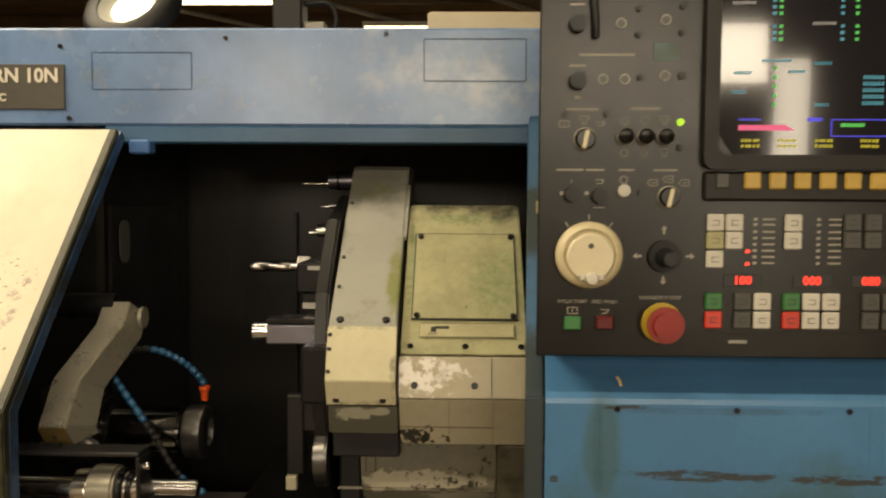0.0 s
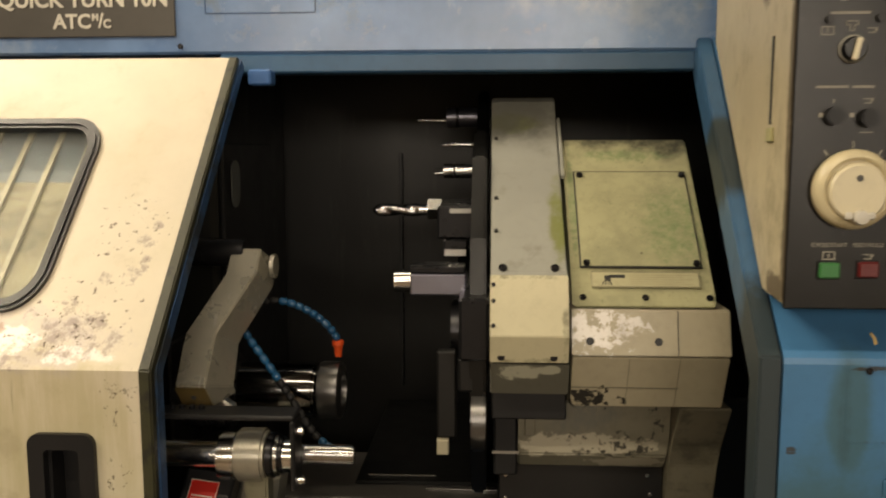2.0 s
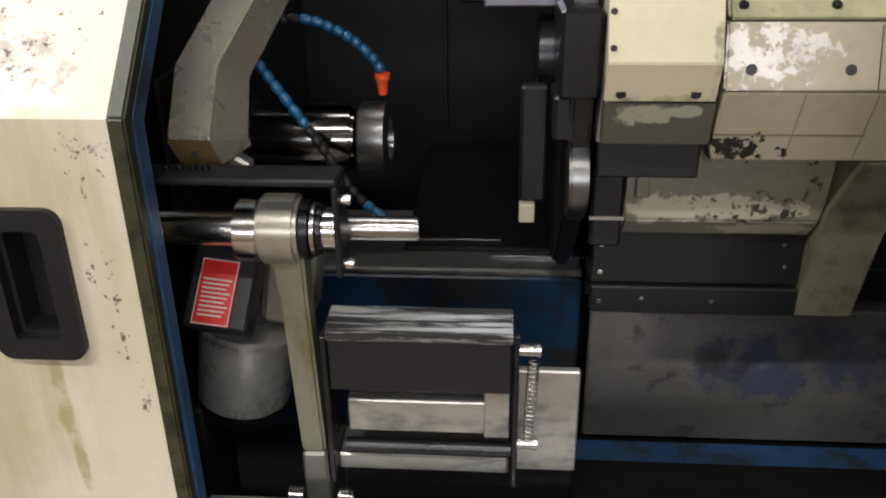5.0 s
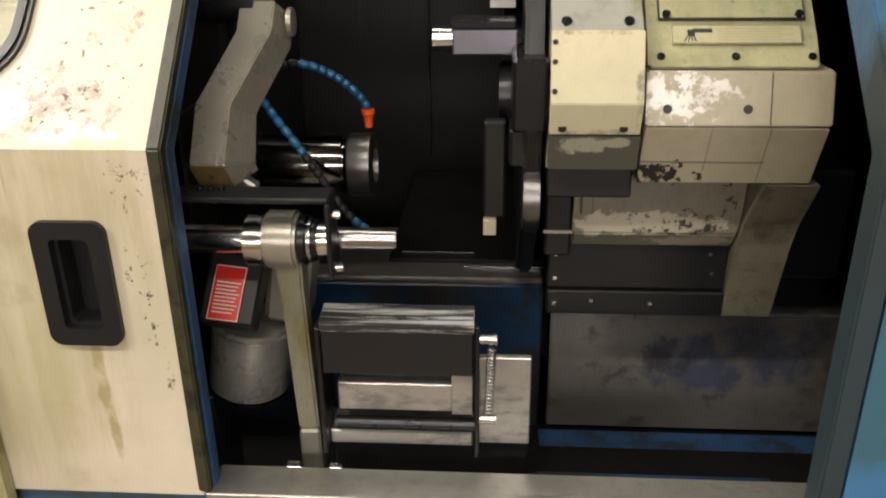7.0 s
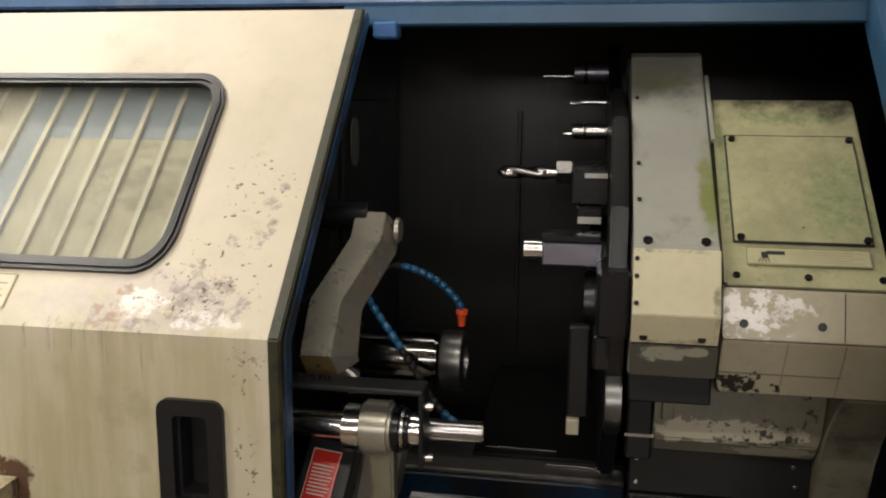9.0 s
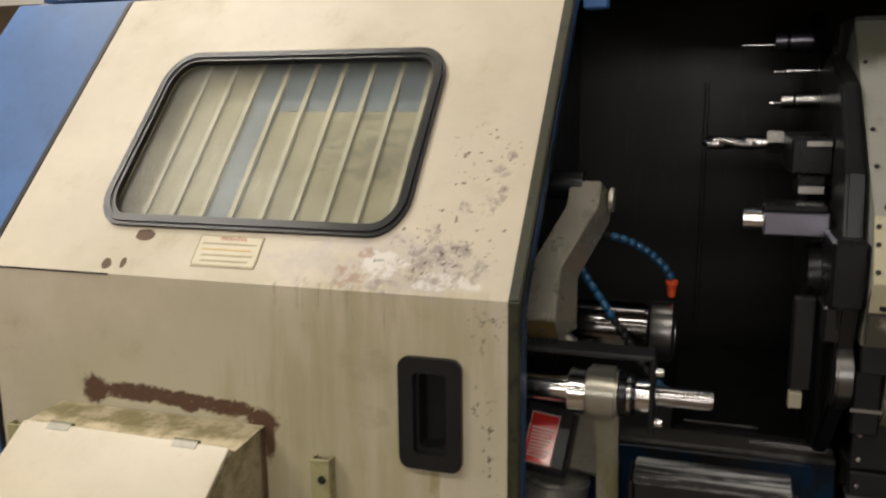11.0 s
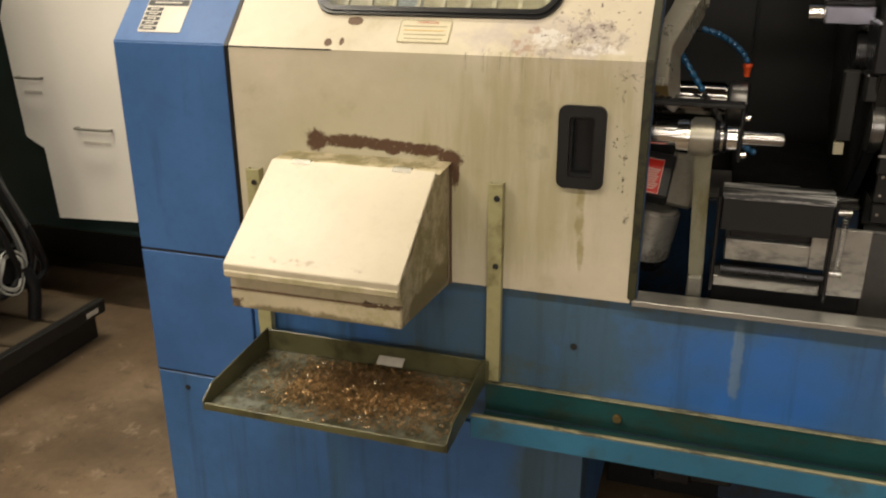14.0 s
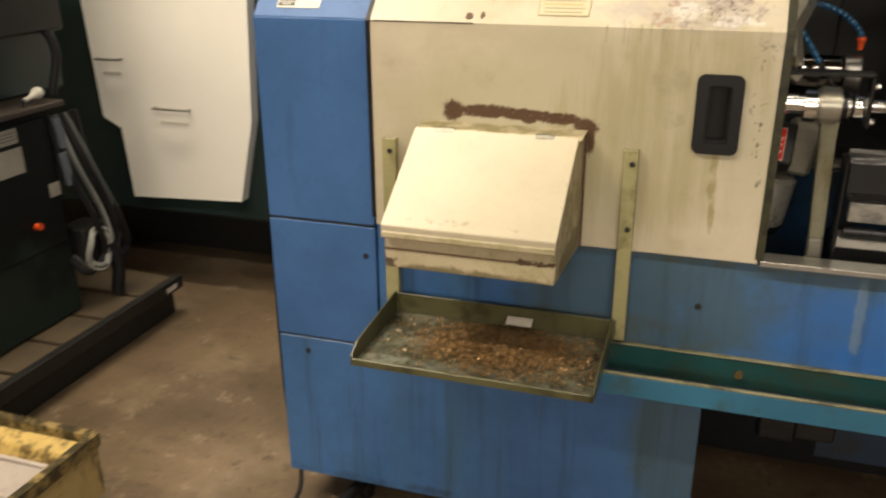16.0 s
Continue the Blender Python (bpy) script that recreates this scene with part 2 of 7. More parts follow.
blue_front = surface("stained_blue_paint", (0.05, 0.15, 0.36), 0.40, var=0.2, grain=0.15, bump=0.06, layers=[
    ((0.05, 0.12, 0.18), 0.5, 0, dict(scale=5, stretch=(1.6, 1, 0.35), at=0.46, soft=0.3, amount=0.6)),
    ((0.060, 0.108, 0.130), 0.5, 0, dict(scale=7, rough=0.7, blobs=[((0.06, 0, 0.665), (0.33, 0.2, 0.16)), ((0.30, 0, 0.765), (0.8, 0.2, 0.035)), ((0.13, 0, 0.34), (0.12, 0.2, 0.25)), ((1.10, -0.05, 1.10), (0.35, 0.1, 0.08))], k=0.8, at=0.05, soft=0.3, amount=0.75)),
    ((0.025, 0.15, 0.50), 0.33, 0, dict(scale=5, blobs=[((0.45, 0, 0.645), (0.24, 0.2, 0.12))], k=0.6, at=0.05, soft=0.3, amount=0.7)),
    ((0.19, 0.27, 0.33), 0.45, 0, dict(scale=24, blobs=[((0.425, 0, 0.68), (0.014, 0.1, 0.11)), ((0.66, 0, 0.70), (0.012, 0.1, 0.08))], k=0.5, at=0.08, soft=0.2, amount=0.55)),
    ((0.030, 0.055, 0.050), 0.5, 0, dict(scale=26, stretch=(1.0, 1.0, 0.06), at=0.50, soft=0.22, amount=0.45)),
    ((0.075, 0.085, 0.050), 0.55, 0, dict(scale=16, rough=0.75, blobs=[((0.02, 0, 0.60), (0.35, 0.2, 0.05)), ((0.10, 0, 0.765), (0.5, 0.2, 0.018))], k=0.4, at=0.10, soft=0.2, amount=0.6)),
    ((0.03, 0.032, 0.028), 0.5, 0, dict(scale=34, rough=0.8, stretch=(0.5, 1, 1.6), blobs=[((1.13, -0.05, 1.128), (0.20, 0.1, 0.010)), ((1.05, -0.05, 1.214), (0.10, 0.1, 0.008))], k=0.4, at=0.10, soft=0.08, amount=0.85)),
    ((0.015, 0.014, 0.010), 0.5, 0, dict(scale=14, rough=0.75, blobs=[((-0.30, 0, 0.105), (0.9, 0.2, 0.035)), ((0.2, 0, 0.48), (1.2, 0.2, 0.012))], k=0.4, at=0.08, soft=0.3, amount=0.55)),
    ((0.05, 0.045, 0.03), 0.7, 0, dict(scale=30, at=0.71, soft=0.04, amount=0.7))])
# lightened blue; its pale mottling paints in the beam's reflections, with some scuffs
beam_blue = surface("reflection_mottled_blue_paint", (0.15, 0.26, 0.47), 0.26, spec=0.7, var=0.22, vscale=5, grain=0.12, bump=0.05, coat=0.0, layers=[
    ((0.08, 0.165, 0.36), 0.22, 0, dict(scale=6, at=0.5, soft=0.25, amount=0.6)),
    ((0.38, 0.44, 0.52), 0.22, 0, dict(scale=4.5, at=0.54, soft=0.14, amount=0.5)),
    ((0.16, 0.17, 0.13), 0.5, 0, dict(scale=11, rough=0.75, at=0.58, soft=0.15, amount=0.5)),
    ((0.05, 0.05, 0.04), 0.6, 0, dict(scale=60, at=0.72, soft=0.03, amount=0.6))])
post_paint = surface("grimy_post_paint", (0.04, 0.115, 0.22), 0.40, var=0.2, grain=0.2, layers=[
    ((0.020, 0.026, 0.020), 0.5, 0, dict(scale=9, rough=0.75, stretch=(1, 1, 0.5), blobs=[((0.90, -0.05, 1.02), (0.3, 0.2, 0.32)), ((0.93, 0.2, 1.42), (0.3, 0.08, 0.07))], k=0.6, at=-0.08, soft=0.25, amount=0.88)),
    ((0.16, 0.17, 0.15), 0.5, 0, dict(scale=50, rough=0.75, at=0.66, soft=0.05, amount=0.6))])
edge_blue = surface("blue_edge_paint", (0.03, 0.085, 0.20), 0.45, layers=[((0.022, 0.024, 0.016), 0.6, 0, dict(scale=14, rough=0.75, at=0.45, soft=0.15, amount=0.8))])
cabinet_blue = surface("cabinet_blue_paint", (0.050, 0.175, 0.345), 0.33, var=0.15, grain=0.14, bump=0.06, spec=0.55, layers=[
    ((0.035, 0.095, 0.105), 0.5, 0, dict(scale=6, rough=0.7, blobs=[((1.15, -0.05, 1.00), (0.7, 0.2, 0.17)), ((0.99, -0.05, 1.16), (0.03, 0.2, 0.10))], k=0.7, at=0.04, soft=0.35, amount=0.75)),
    ((0.02, 0.05, 0.055), 0.45, 0, dict(scale=20, rough=0.75, blobs=[((0.985, -0.05, 1.16), (0.010, 0.1, 0.08)), ((1.12, -0.05, 1.207), (0.16, 0.1, 0.006))], k=0.5, at=0.05, soft=0.3, amount=0.4)),
    ((0.03, 0.026, 0.018), 0.5, 0, dict(scale=95, rough=0.8, stretch=(0.3, 1, 1.2), blobs=[((1.10, -0.05, 1.130), (0.13, 0.1, 0.010)), ((1.30, -0.05, 1.127), (0.14, 0.1, 0.009)), ((1.02, -0.05, 1.211), (0.04, 0.1, 0.004)), ((0.933, -0.05, 1.125), (0.008, 0.1, 0.006))], k=0.4, at=0.14, soft=0.06, amount=0.9)),
    ((0.05, 0.045, 0.03), 0.7, 0, dict(scale=40, at=0.73, soft=0.03, amount=0.7))])
teal = surface("teal_paint", (0.03, 0.17, 0.29), 0.42, layers=[((0.05, 0.06, 0.035), 0.6, 0, dict(scale=9, at=0.5, soft=0.2, amount=0.6))])
greenish = surface("oily_green_paint", (0.016, 0.082, 0.082), 0.32, var=0.3, grain=0.2, layers=[((0.035, 0.040, 0.018), 0.5, 0, dict(scale=12, rough=0.75, stretch=(0.5, 1, 1), at=0.46, soft=0.2, amount=0.75))])
olive = surface("grimy_olive_paint", (0.40, 0.37, 0.19), 0.45, grain=0.2, layers=[((0.14, 0.12, 0.045), 0.5, 0, dict(scale=10, at=0.48, soft=0.15, amount=0.75))])
cap_paint = surface("turret_cap_paint", (0.52, 0.475, 0.32), 0.40, var=0.12, grain=0.12, layers=[
    ((0.30, 0.28, 0.16), 0.5, 0, dict(scale=12, rough=0.75, at=0.54, soft=0.15, amount=0.4)),
    ((0.09, 0.085, 0.045), 0.6, 0, dict(scale=40, rough=0.75, blobs=[((0.68, 0.19, 1.265), (0.08, 0.02, 0.006)), ((0.725, 0.17, 1.20), (0.008, 0.05, 0.08)), ((0.68, 0.175, 1.156), (0.08, 0.02, 0.008))], k=0.4, at=0.13, soft=0.2, amount=0.65))])
lid_paint = surface("lid_cream_paint", (0.53, 0.465, 0.345), 0.32, var=0.10, grain=0.08, bump=0.05, layers=[
    ((0.44, 0.37, 0.24), 0.5, 0, dict(scale=7, at=0.48, soft=0.25, amount=0.45)),
    ((0.14, 0.085, 0.045), 0.7, 0, dict(scale=75, rough=0.75, blobs=[((-0.24, -0.247, 0.884), (0.19, 0.012, 0.010)), ((-0.085, -0.16, 0.92), (0.010, 0.12, 0.07)), ((-0.335, -0.085, 0.992), (0.03, 0.012, 0.008)), ((-0.15, -0.085, 0.992), (0.035, 0.012, 0.008)), ((-0.215, -0.10, 0.982), (0.015, 0.01, 0.006))], k=0.35, at=0.19, soft=0.12, amount=0.4)),
    ((0.16, 0.12, 0.07), 0.7, 0, dict(scale=55, at=0.735, soft=0.03, amount=0.8))])
cover_paint = surface("top_shaded_grey_paint", (0.28, 0.28, 0.245), 0.4, var=0.12, grain=0.1, layers=[
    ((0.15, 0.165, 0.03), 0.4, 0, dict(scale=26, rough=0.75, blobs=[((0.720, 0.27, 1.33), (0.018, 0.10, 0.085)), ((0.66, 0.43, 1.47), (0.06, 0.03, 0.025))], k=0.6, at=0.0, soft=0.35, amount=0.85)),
    # shadow under the beam, put into the colour of the cover's top
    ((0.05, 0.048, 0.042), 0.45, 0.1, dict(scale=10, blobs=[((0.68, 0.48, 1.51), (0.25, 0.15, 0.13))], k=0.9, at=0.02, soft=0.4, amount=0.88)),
    ((0.13, 0.12, 0.09), 0.5, 0, dict(scale=16, rough=0.75, at=0.55, soft=0.15, amount=0.4)),
    ((0.10, 0.09, 0.05), 0.6, 0, dict(scale=55, at=0.72, soft=0.03, amount=0.7))])
slide_paint = surface("green_stained_top_shaded_paint", (0.36, 0.345, 0.20), 0.42, var=0.12, grain=0.25, gscale=90, layers=[
    ((0.21, 0.205, 0.12), 0.5, 0, dict(scale=8, rough=0.7, at=0.45, soft=0.2, amount=0.65)),
    ((0.12, 0.19, 0.075), 0.45, 0, dict(scale=75, rough=0.8, blobs=[((0.882, 0.275, 1.325), (0.060, 0.12, 0.085)), ((0.83, 0.375, 1.42), (0.10, 0.02, 0.015)), ((0.742, 0.30, 1.35), (0.008, 0.2, 0.12))], k=0.42, at=0.06, soft=0.3, amount=0.75)),
    ((0.09, 0.10, 0.05), 0.5, 0, dict(scale=120, rough=0.8, at=0.57, soft=0.08, amount=0.5)),
    # beam's shade on the upper back of the cover, painted near black
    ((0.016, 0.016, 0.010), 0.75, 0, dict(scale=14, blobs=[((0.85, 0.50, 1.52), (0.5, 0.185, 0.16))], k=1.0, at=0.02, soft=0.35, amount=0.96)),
    ((0.05, 0.05, 0.03), 0.6, 0, dict(scale=60, at=0.70, soft=0.03, amount=0.8))])
worn_slide = surface("worn_cream_paint", (0.36, 0.32, 0.225), 0.42, var=0.15, grain=0.15, layers=[
    ((0.60, 0.57, 0.53), 0.35, 0.3, dict(scale=70, rough=0.78, blobs=[((0.765, 0.17, 1.198), (0.06, 0.1, 0.040)), ((0.80, 0.17, 1.205), (0.05, 0.1, 0.02))], k=0.34, at=0.12, soft=0.06, amount=0.85)),
    ((0.02, 0.018, 0.014), 0.45, 0.2, dict(scale=70, blobs=[((0.752, 0.195, 1.103), (0.045, 0.1, 0.026)), ((0.80, 0.195, 1.10), (0.012, 0.1, 0.008))], k=0.42, at=0.15, soft=0.04)),
    ((0.12, 0.10, 0.06), 0.5, 0, dict(scale=6, at=0.5, soft=0.25, amount=0.5))])
worn_lower = surface("worn_slide_paint", (0.20, 0.185, 0.135), 0.38, var=0.2, grain=0.3, layers=[
    ((0.085, 0.10, 0.11), 0.35, 0.1, dict(scale=14, rough=0.75, stretch=(1.2, 1, 0.6), blobs=[((0.755, 0.25, 1.06), (0.07, 0.1, 0.04))], k=0.35, at=0.06, soft=0.3, amount=0.5)),
    ((0.46, 0.42, 0.32), 0.38, 0, dict(scale=36, rough=0.75, blobs=[((0.76, 0.26, 1.015), (0.13, 0.1, 0.022)), ((0.695, 0.25, 1.01), (0.02, 0.1, 0.03)), ((0.82, 0.27, 0.985), (0.07, 0.1, 0.012))], k=0.5, at=0.12, soft=0.05, amount=0.85)),
    ((0.018, 0.017, 0.014), 0.4, 0.2, dict(scale=75, rough=0.72, blobs=[((0.79, 0.26, 1.015), (0.11, 0.1, 0.03)), ((0.86, 0.25, 1.05), (0.018, 0.1, 0.05)), ((0.76, 0.245, 1.08), (0.05, 0.1, 0.02))], k=0.3, at=0.17, soft=0.05, amount=0.9))])
dull_alu = surface("oily_aluminium", (0.44, 0.43, 0.40), 0.36, 0.8, var=0.2, grain=0.3, gscale=50, layers=[
    ((0.04, 0.04, 0.04), 0.4, 0.3, dict(scale=18, stretch=(0.4, 1, 1), at=0.54, soft=0.15, amount=0.7))])
scuffed_top = surface("scuffed_black_edge", (0.05, 0.05, 0.05), 0.33, 0.6, var=0.2, grain=0.2, layers=[
    ((0.70, 0.69, 0.67), 0.28, 0.7, dict(scale=60, rough=0.75, stretch=(0.07, 1.6, 1.6), at=0.47, soft=0.09, amount=0.9))])
way_cover = surface("oily_grey_cover", (0.14, 0.13, 0.12), 0.36, 0.1, var=0.3, grain=0.3, layers=[
    ((0.012, 0.035, 0.10), 0.35, 0, dict(scale=9, blobs=[((0.95, 0.38, 0.74), (0.16, 0.2, 0.10))], k=0.4, at=0.10, soft=0.12, amount=0.6)),
    ((0.03, 0.028, 0.026), 0.3, 0, dict(scale=14, at=0.54, soft=0.1, amount=0.7))])
khaki = surface("khaki_paint", (0.17, 0.155, 0.11), 0.45, var=0.2, grain=0.2, layers=[
    ((0.05, 0.045, 0.03), 0.4, 0, dict(scale=15, rough=0.75, at=0.50, soft=0.15, amount=0.6))])
dirty_black = surface("oily_black_steel", (0.010, 0.010, 0.010), 0.34, 0.1, var=0.3, grain=0.2, layers=[
    ((0.022, 0.021, 0.020), 0.3, 0.4, dict(scale=10, at=0.58, soft=0.1, amount=0.6)),
    ((0.35, 0.35, 0.36), 0.25, 0.9, dict(scale=120, at=0.80, soft=0.02, amount=0.7))])
matt_black = surface("sooty_black", (0.007, 0.007, 0.007), 0.7, spec=0.25, var=0.3, grain=0.2)
# near black: the cavity's lack of light is put into this colour
inside = surface("shade_dark_cavity_paint", (0.0075, 0.0072, 0.0066), 0.42, 0.0, spec=0.42, var=0.3, grain=0.3, layers=[
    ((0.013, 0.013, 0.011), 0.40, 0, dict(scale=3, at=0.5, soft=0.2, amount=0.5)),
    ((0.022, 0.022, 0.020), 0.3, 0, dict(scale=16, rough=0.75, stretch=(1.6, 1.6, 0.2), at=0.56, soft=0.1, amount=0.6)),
    # bright flecks paint in the glints of wet drops
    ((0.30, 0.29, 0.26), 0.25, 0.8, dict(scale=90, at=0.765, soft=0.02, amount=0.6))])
dark_panel = surface("dark_grey_panel", (0.014, 0.014, 0.015), 0.42, var=0.3, grain=0.3, spec=0.35)
pan_blue = surface("oily_blue_steel", (0.010, 0.034, 0.075), 0.3, 0.1, var=0.4, grain=0.3, layers=[
    ((0.02, 0.018, 0.015), 0.35, 0.2, dict(scale=5, at=0.47, soft=0.1, amount=0.9))])
steel = surface("machined_steel", (0.55, 0.54, 0.52), 0.24, 1.0, var=0.12, grain=0.3, gscale=40, stretch=(6, 0.6, 0.6), bump=0.04)
chrome = surface("polished_steel", (0.80, 0.79, 0.77), 0.17, 1.0, var=0.05, grain=0.08, bump=0.01)
tool_steel = surface("oily_tool_steel", (0.42, 0.41, 0.40), 0.22, 1.0, var=0.2, grain=0.3, gscale=80)
dark_steel = surface("blackened_steel", (0.042, 0.042, 0.046), 0.28, 0.85, var=0.2, grain=0.2)
alu = surface("scuffed_aluminium", (0.50, 0.49, 0.46), 0.34, 0.85, var=0.18, grain=0.25, gscale=50, layers=[
    ((0.12, 0.12, 0.11), 0.4, 0.5, dict(scale=18, stretch=(0.5, 1, 1), at=0.58, soft=0.12, amount=0.6))])
cast = surface("cast_grey_metal", (0.30, 0.285, 0.24), 0.42, 0.45, var=0.2, grain=0.3, gscale=120, bump=0.25)
arm_metal = surface("arm_grey_paint", (0.46, 0.435, 0.36), 0.28, 0.6, var=0.15, grain=0.2, layers=[((0.13, 0.115, 0.07), 0.5, 0, dict(scale=14, rough=0.75, at=0.50, soft=0.15, amount=0.6)),
    ((0.60, 0.58, 0.54), 0.3, 0.7, dict(scale=34, stretch=(2.5, 1, 0.4), at=0.62, soft=0.05, amount=0.7))])
brown_end = surface("stained_brown_end", (0.13, 0.09, 0.03), 0.5)
black_plastic = surface("black_plastic", (0.012, 0.012, 0.013), 0.42, var=0.25, grain=0.2, spec=0.35)
gasket_black = surface("glossy_black_gasket", (0.007, 0.007, 0.008), 0.3, var=0.2, grain=0.1, spec=0.4)
rubber = surface("black_rubber", (0.010, 0.010, 0.011), 0.5, var=0.3, grain=0.2, spec=0.3)
panel_black = surface("worn_black_faceplate", (0.0065, 0.0055, 0.0042), 0.30, spec=0.36, var=0.25, grain=0.12, layers=[
    ((0.020, 0.017, 0.013), 0.30, 0, dict(scale=7, at=0.47, soft=0.25, amount=0.5)),
    ((0.06, 0.052, 0.042), 0.5, 0, dict(scale=34, rough=0.8, at=0.59, soft=0.08, amount=0.3)),
    ((0.16, 0.14, 0.11), 0.6, 0, dict(scale=70, at=0.77, soft=0.03, amount=0.5))])
bezel_black = surface("grey_black_bezel", (0.014, 0.012, 0.010), 0.45, spec=0.3)
dial_cream = surface("worn_dial_plastic", (0.58, 0.50, 0.32), 0.3, var=0.12, grain=0.15, layers=[
    ((0.22, 0.16, 0.07), 0.5, 0, dict(scale=26, rough=0.75, at=0.56, soft=0.12, amount=0.55))])
cream_plastic = surface("cream_plastic", (0.62, 0.55, 0.38), 0.35, grain=0.15, var=0.1)
white_key = surface("off_white_key", (0.55, 0.52, 0.45), 0.4, var=0.15, grain=0.2)
grey_key = surface("grey_key", (0.06, 0.058, 0.052), 0.45)
yellow_key = surface("yellow_key", (0.50, 0.32, 0.06), 0.4, var=0.2, grain=0.3)
green_key = surface("green_key", (0.03, 0.16, 0.045), 0.4)
red_key = surface("red_key", (0.55, 0.045, 0.03), 0.4)
red_cap = surface("red_mushroom_cap", (0.24, 0.014, 0.010), 0.35, var=0.1)
dark_red = surface("dark_red_lens", (0.10, 0.008, 0.008), 0.3)
yellow_ring = surface("yellow_ring_paint", (0.42, 0.29, 0.03), 0.45)
legend = surface("pale_legend_ink", (0.34, 0.31, 0.25), 0.6)
grey_label = surface("dull_label", (0.34, 0.31, 0.26), 0.5, grain=0.2)
label_white = surface("white_label", (0.62, 0.58, 0.50), 0.45, grain=0.1)
ink_black = surface("black_ink", (0.02, 0.02, 0.02), 0.5)
ink_red = surface("faded_red_ink", (0.45, 0.10, 0.06), 0.5)
faded_ink = surface("faded_olive_ink", (0.36, 0.31, 0.19), 0.5)
ink_yellow = surface("faded_yellow_ink", (0.60, 0.42, 0.16), 0.5)
red_sign = surface("red_sign_face", (0.60, 0.032, 0.025), 0.26, var=0.1, coat=0.2)
plate_grey = surface("grey_name_plate", (0.075, 0.068, 0.060), 0.4)
hose_blue = surface("blue_hose_plastic", (0.010, 0.082, 0.185), 0.3)
orange = surface("orange_nozzle_plastic", (0.75, 0.09, 0.02), 0.4)
white_metal = surface("white_enamel", (0.88, 0.84, 0.76), 0.16, var=0.05, vscale=1.2, grain=0.03, bump=0.02)
dark_green = surface("dark_green_machine_paint", (0.014, 0.030, 0.028), 0.4, var=0.3, vscale=1.5)
base_dark = surface("dark_base_paint", (0.012, 0.012, 0.011), 0.5)
pallet_wood = surface("dirty_pallet_wood", (0.10, 0.072, 0.043), 0.6, var=0.3, grain=0.4, gscale=14, stretch=(8, 1, 8), layers=[((0.03, 0.025, 0.018), 0.5, 0, dict(scale=5, at=0.5, soft=0.2, amount=0.7))])
crate_yellow = surface("oily_yellow_paint", (0.43, 0.315, 0.13), 0.42, var=0.2, grain=0.2, layers=[
    ((0.03, 0.025, 0.012), 0.35, 0, dict(scale=8, stretch=(2.2, 2.2, 0.45), at=0.53, soft=0.12, amount=0.85)),
    ((0.025, 0.02, 0.012), 0.4, 0, dict(scale=16, at=0.54, soft=0.05, amount=0.5))])
crate_rim = surface("blackened_yellow_paint", (0.30, 0.21, 0.08), 0.45, var=0.3, grain=0.3, layers=[
    ((0.02, 0.017, 0.010), 0.35, 0, dict(scale=16, rough=0.78, at=0.41, soft=0.12, amount=0.94))])
brown_rail = surface("brown_truss_paint", (0.14, 0.085, 0.045), 0.6)
ceiling_dark = surface("dim_roof_boards", (0.17, 0.11, 0.06), 0.7, var=0.3, grain=0.3, gscale=5, stretch=(1, 12, 1))
wall_tan = surface("tan_wall_paint", (0.30, 0.235, 0.16), 0.7, var=0.25, vscale=0.8)
concrete = surface("stained_concrete", (0.140, 0.096, 0.058), 0.42, var=0.35, vscale=2.2, grain=0.35, gscale=40, bump=0.25, layers=[
    ((0.25, 0.187, 0.125), 0.42, 0, dict(scale=2.4, at=0.50, soft=0.2, amount=0.65)),
    ((0.075, 0.052, 0.034), 0.32, 0, dict(scale=3.6, at=0.56, soft=0.12, amount=0.6)),
    ((0.34, 0.27, 0.19), 0.45, 0, dict(scale=9, rough=0.8, at=0.56, soft=0.08, amount=0.4)),
    ((0.055, 0.038, 0.024), 0.4, 0, dict(scale=15, rough=0.8, at=0.56, soft=0.06, amount=0.6)),
    ((0.36, 0.29, 0.21), 0.45, 0, dict(scale=45, rough=0.8, at=0.62, soft=0.05, amount=0.45)),
    ((0.05, 0.035, 0.02), 0.5, 0, dict(scale=30, at=0.69, soft=0.03, amount=0.6))])
tray_metal = surface("oily_tray_steel", (0.10, 0.10, 0.065), 0.28, 0.35, var=0.3, grain=0.35, layers=[
    ((0.045, 0.043, 0.022), 0.3, 0.2, dict(scale=9, at=0.47, soft=0.15, amount=0.85)),
    ((0.40, 0.42, 0.34), 0.3, 0.3, dict(scale=16, rough=0.75, blobs=[((-0.09, 0, 0), (0.09, 9, 9)), ((-0.40, 0, 0), (0.07, 9, 9)), ((-0.2, -0.24, 0), (0.25, 0.05, 9))], k=0.3, at=0.05, soft=0.16, amount=0.5)),
    ((0.08, 0.05, 0.02), 0.5, 0, dict(scale=30, rough=0.75, at=0.53, soft=0.06, amount=0.7))])
chip_metal = surface("brown_metal_chips", (0.42, 0.255, 0.11), 0.3, 0.55, var=0.5, vscale=60, grain=0.4)
chip_bright = surface("bright_metal_chips", (0.7, 0.62, 0.48), 0.22, 0.9, var=0.2)
paper = surface("dirty_paper", (0.6, 0.56, 0.48), 0.7)
cable_grey = surface("grey_cable_sheath", (0.10, 0.105, 0.10), 0.5)
cable_white = surface("pale_cable_sheath", (0.40, 0.40, 0.36), 0.5)
tube_glow = surface("tube_glow", (0.9, 0.9, 0.85), 0.4, emit=(1, 0.9, 0.72), power=5.0, bump=0)
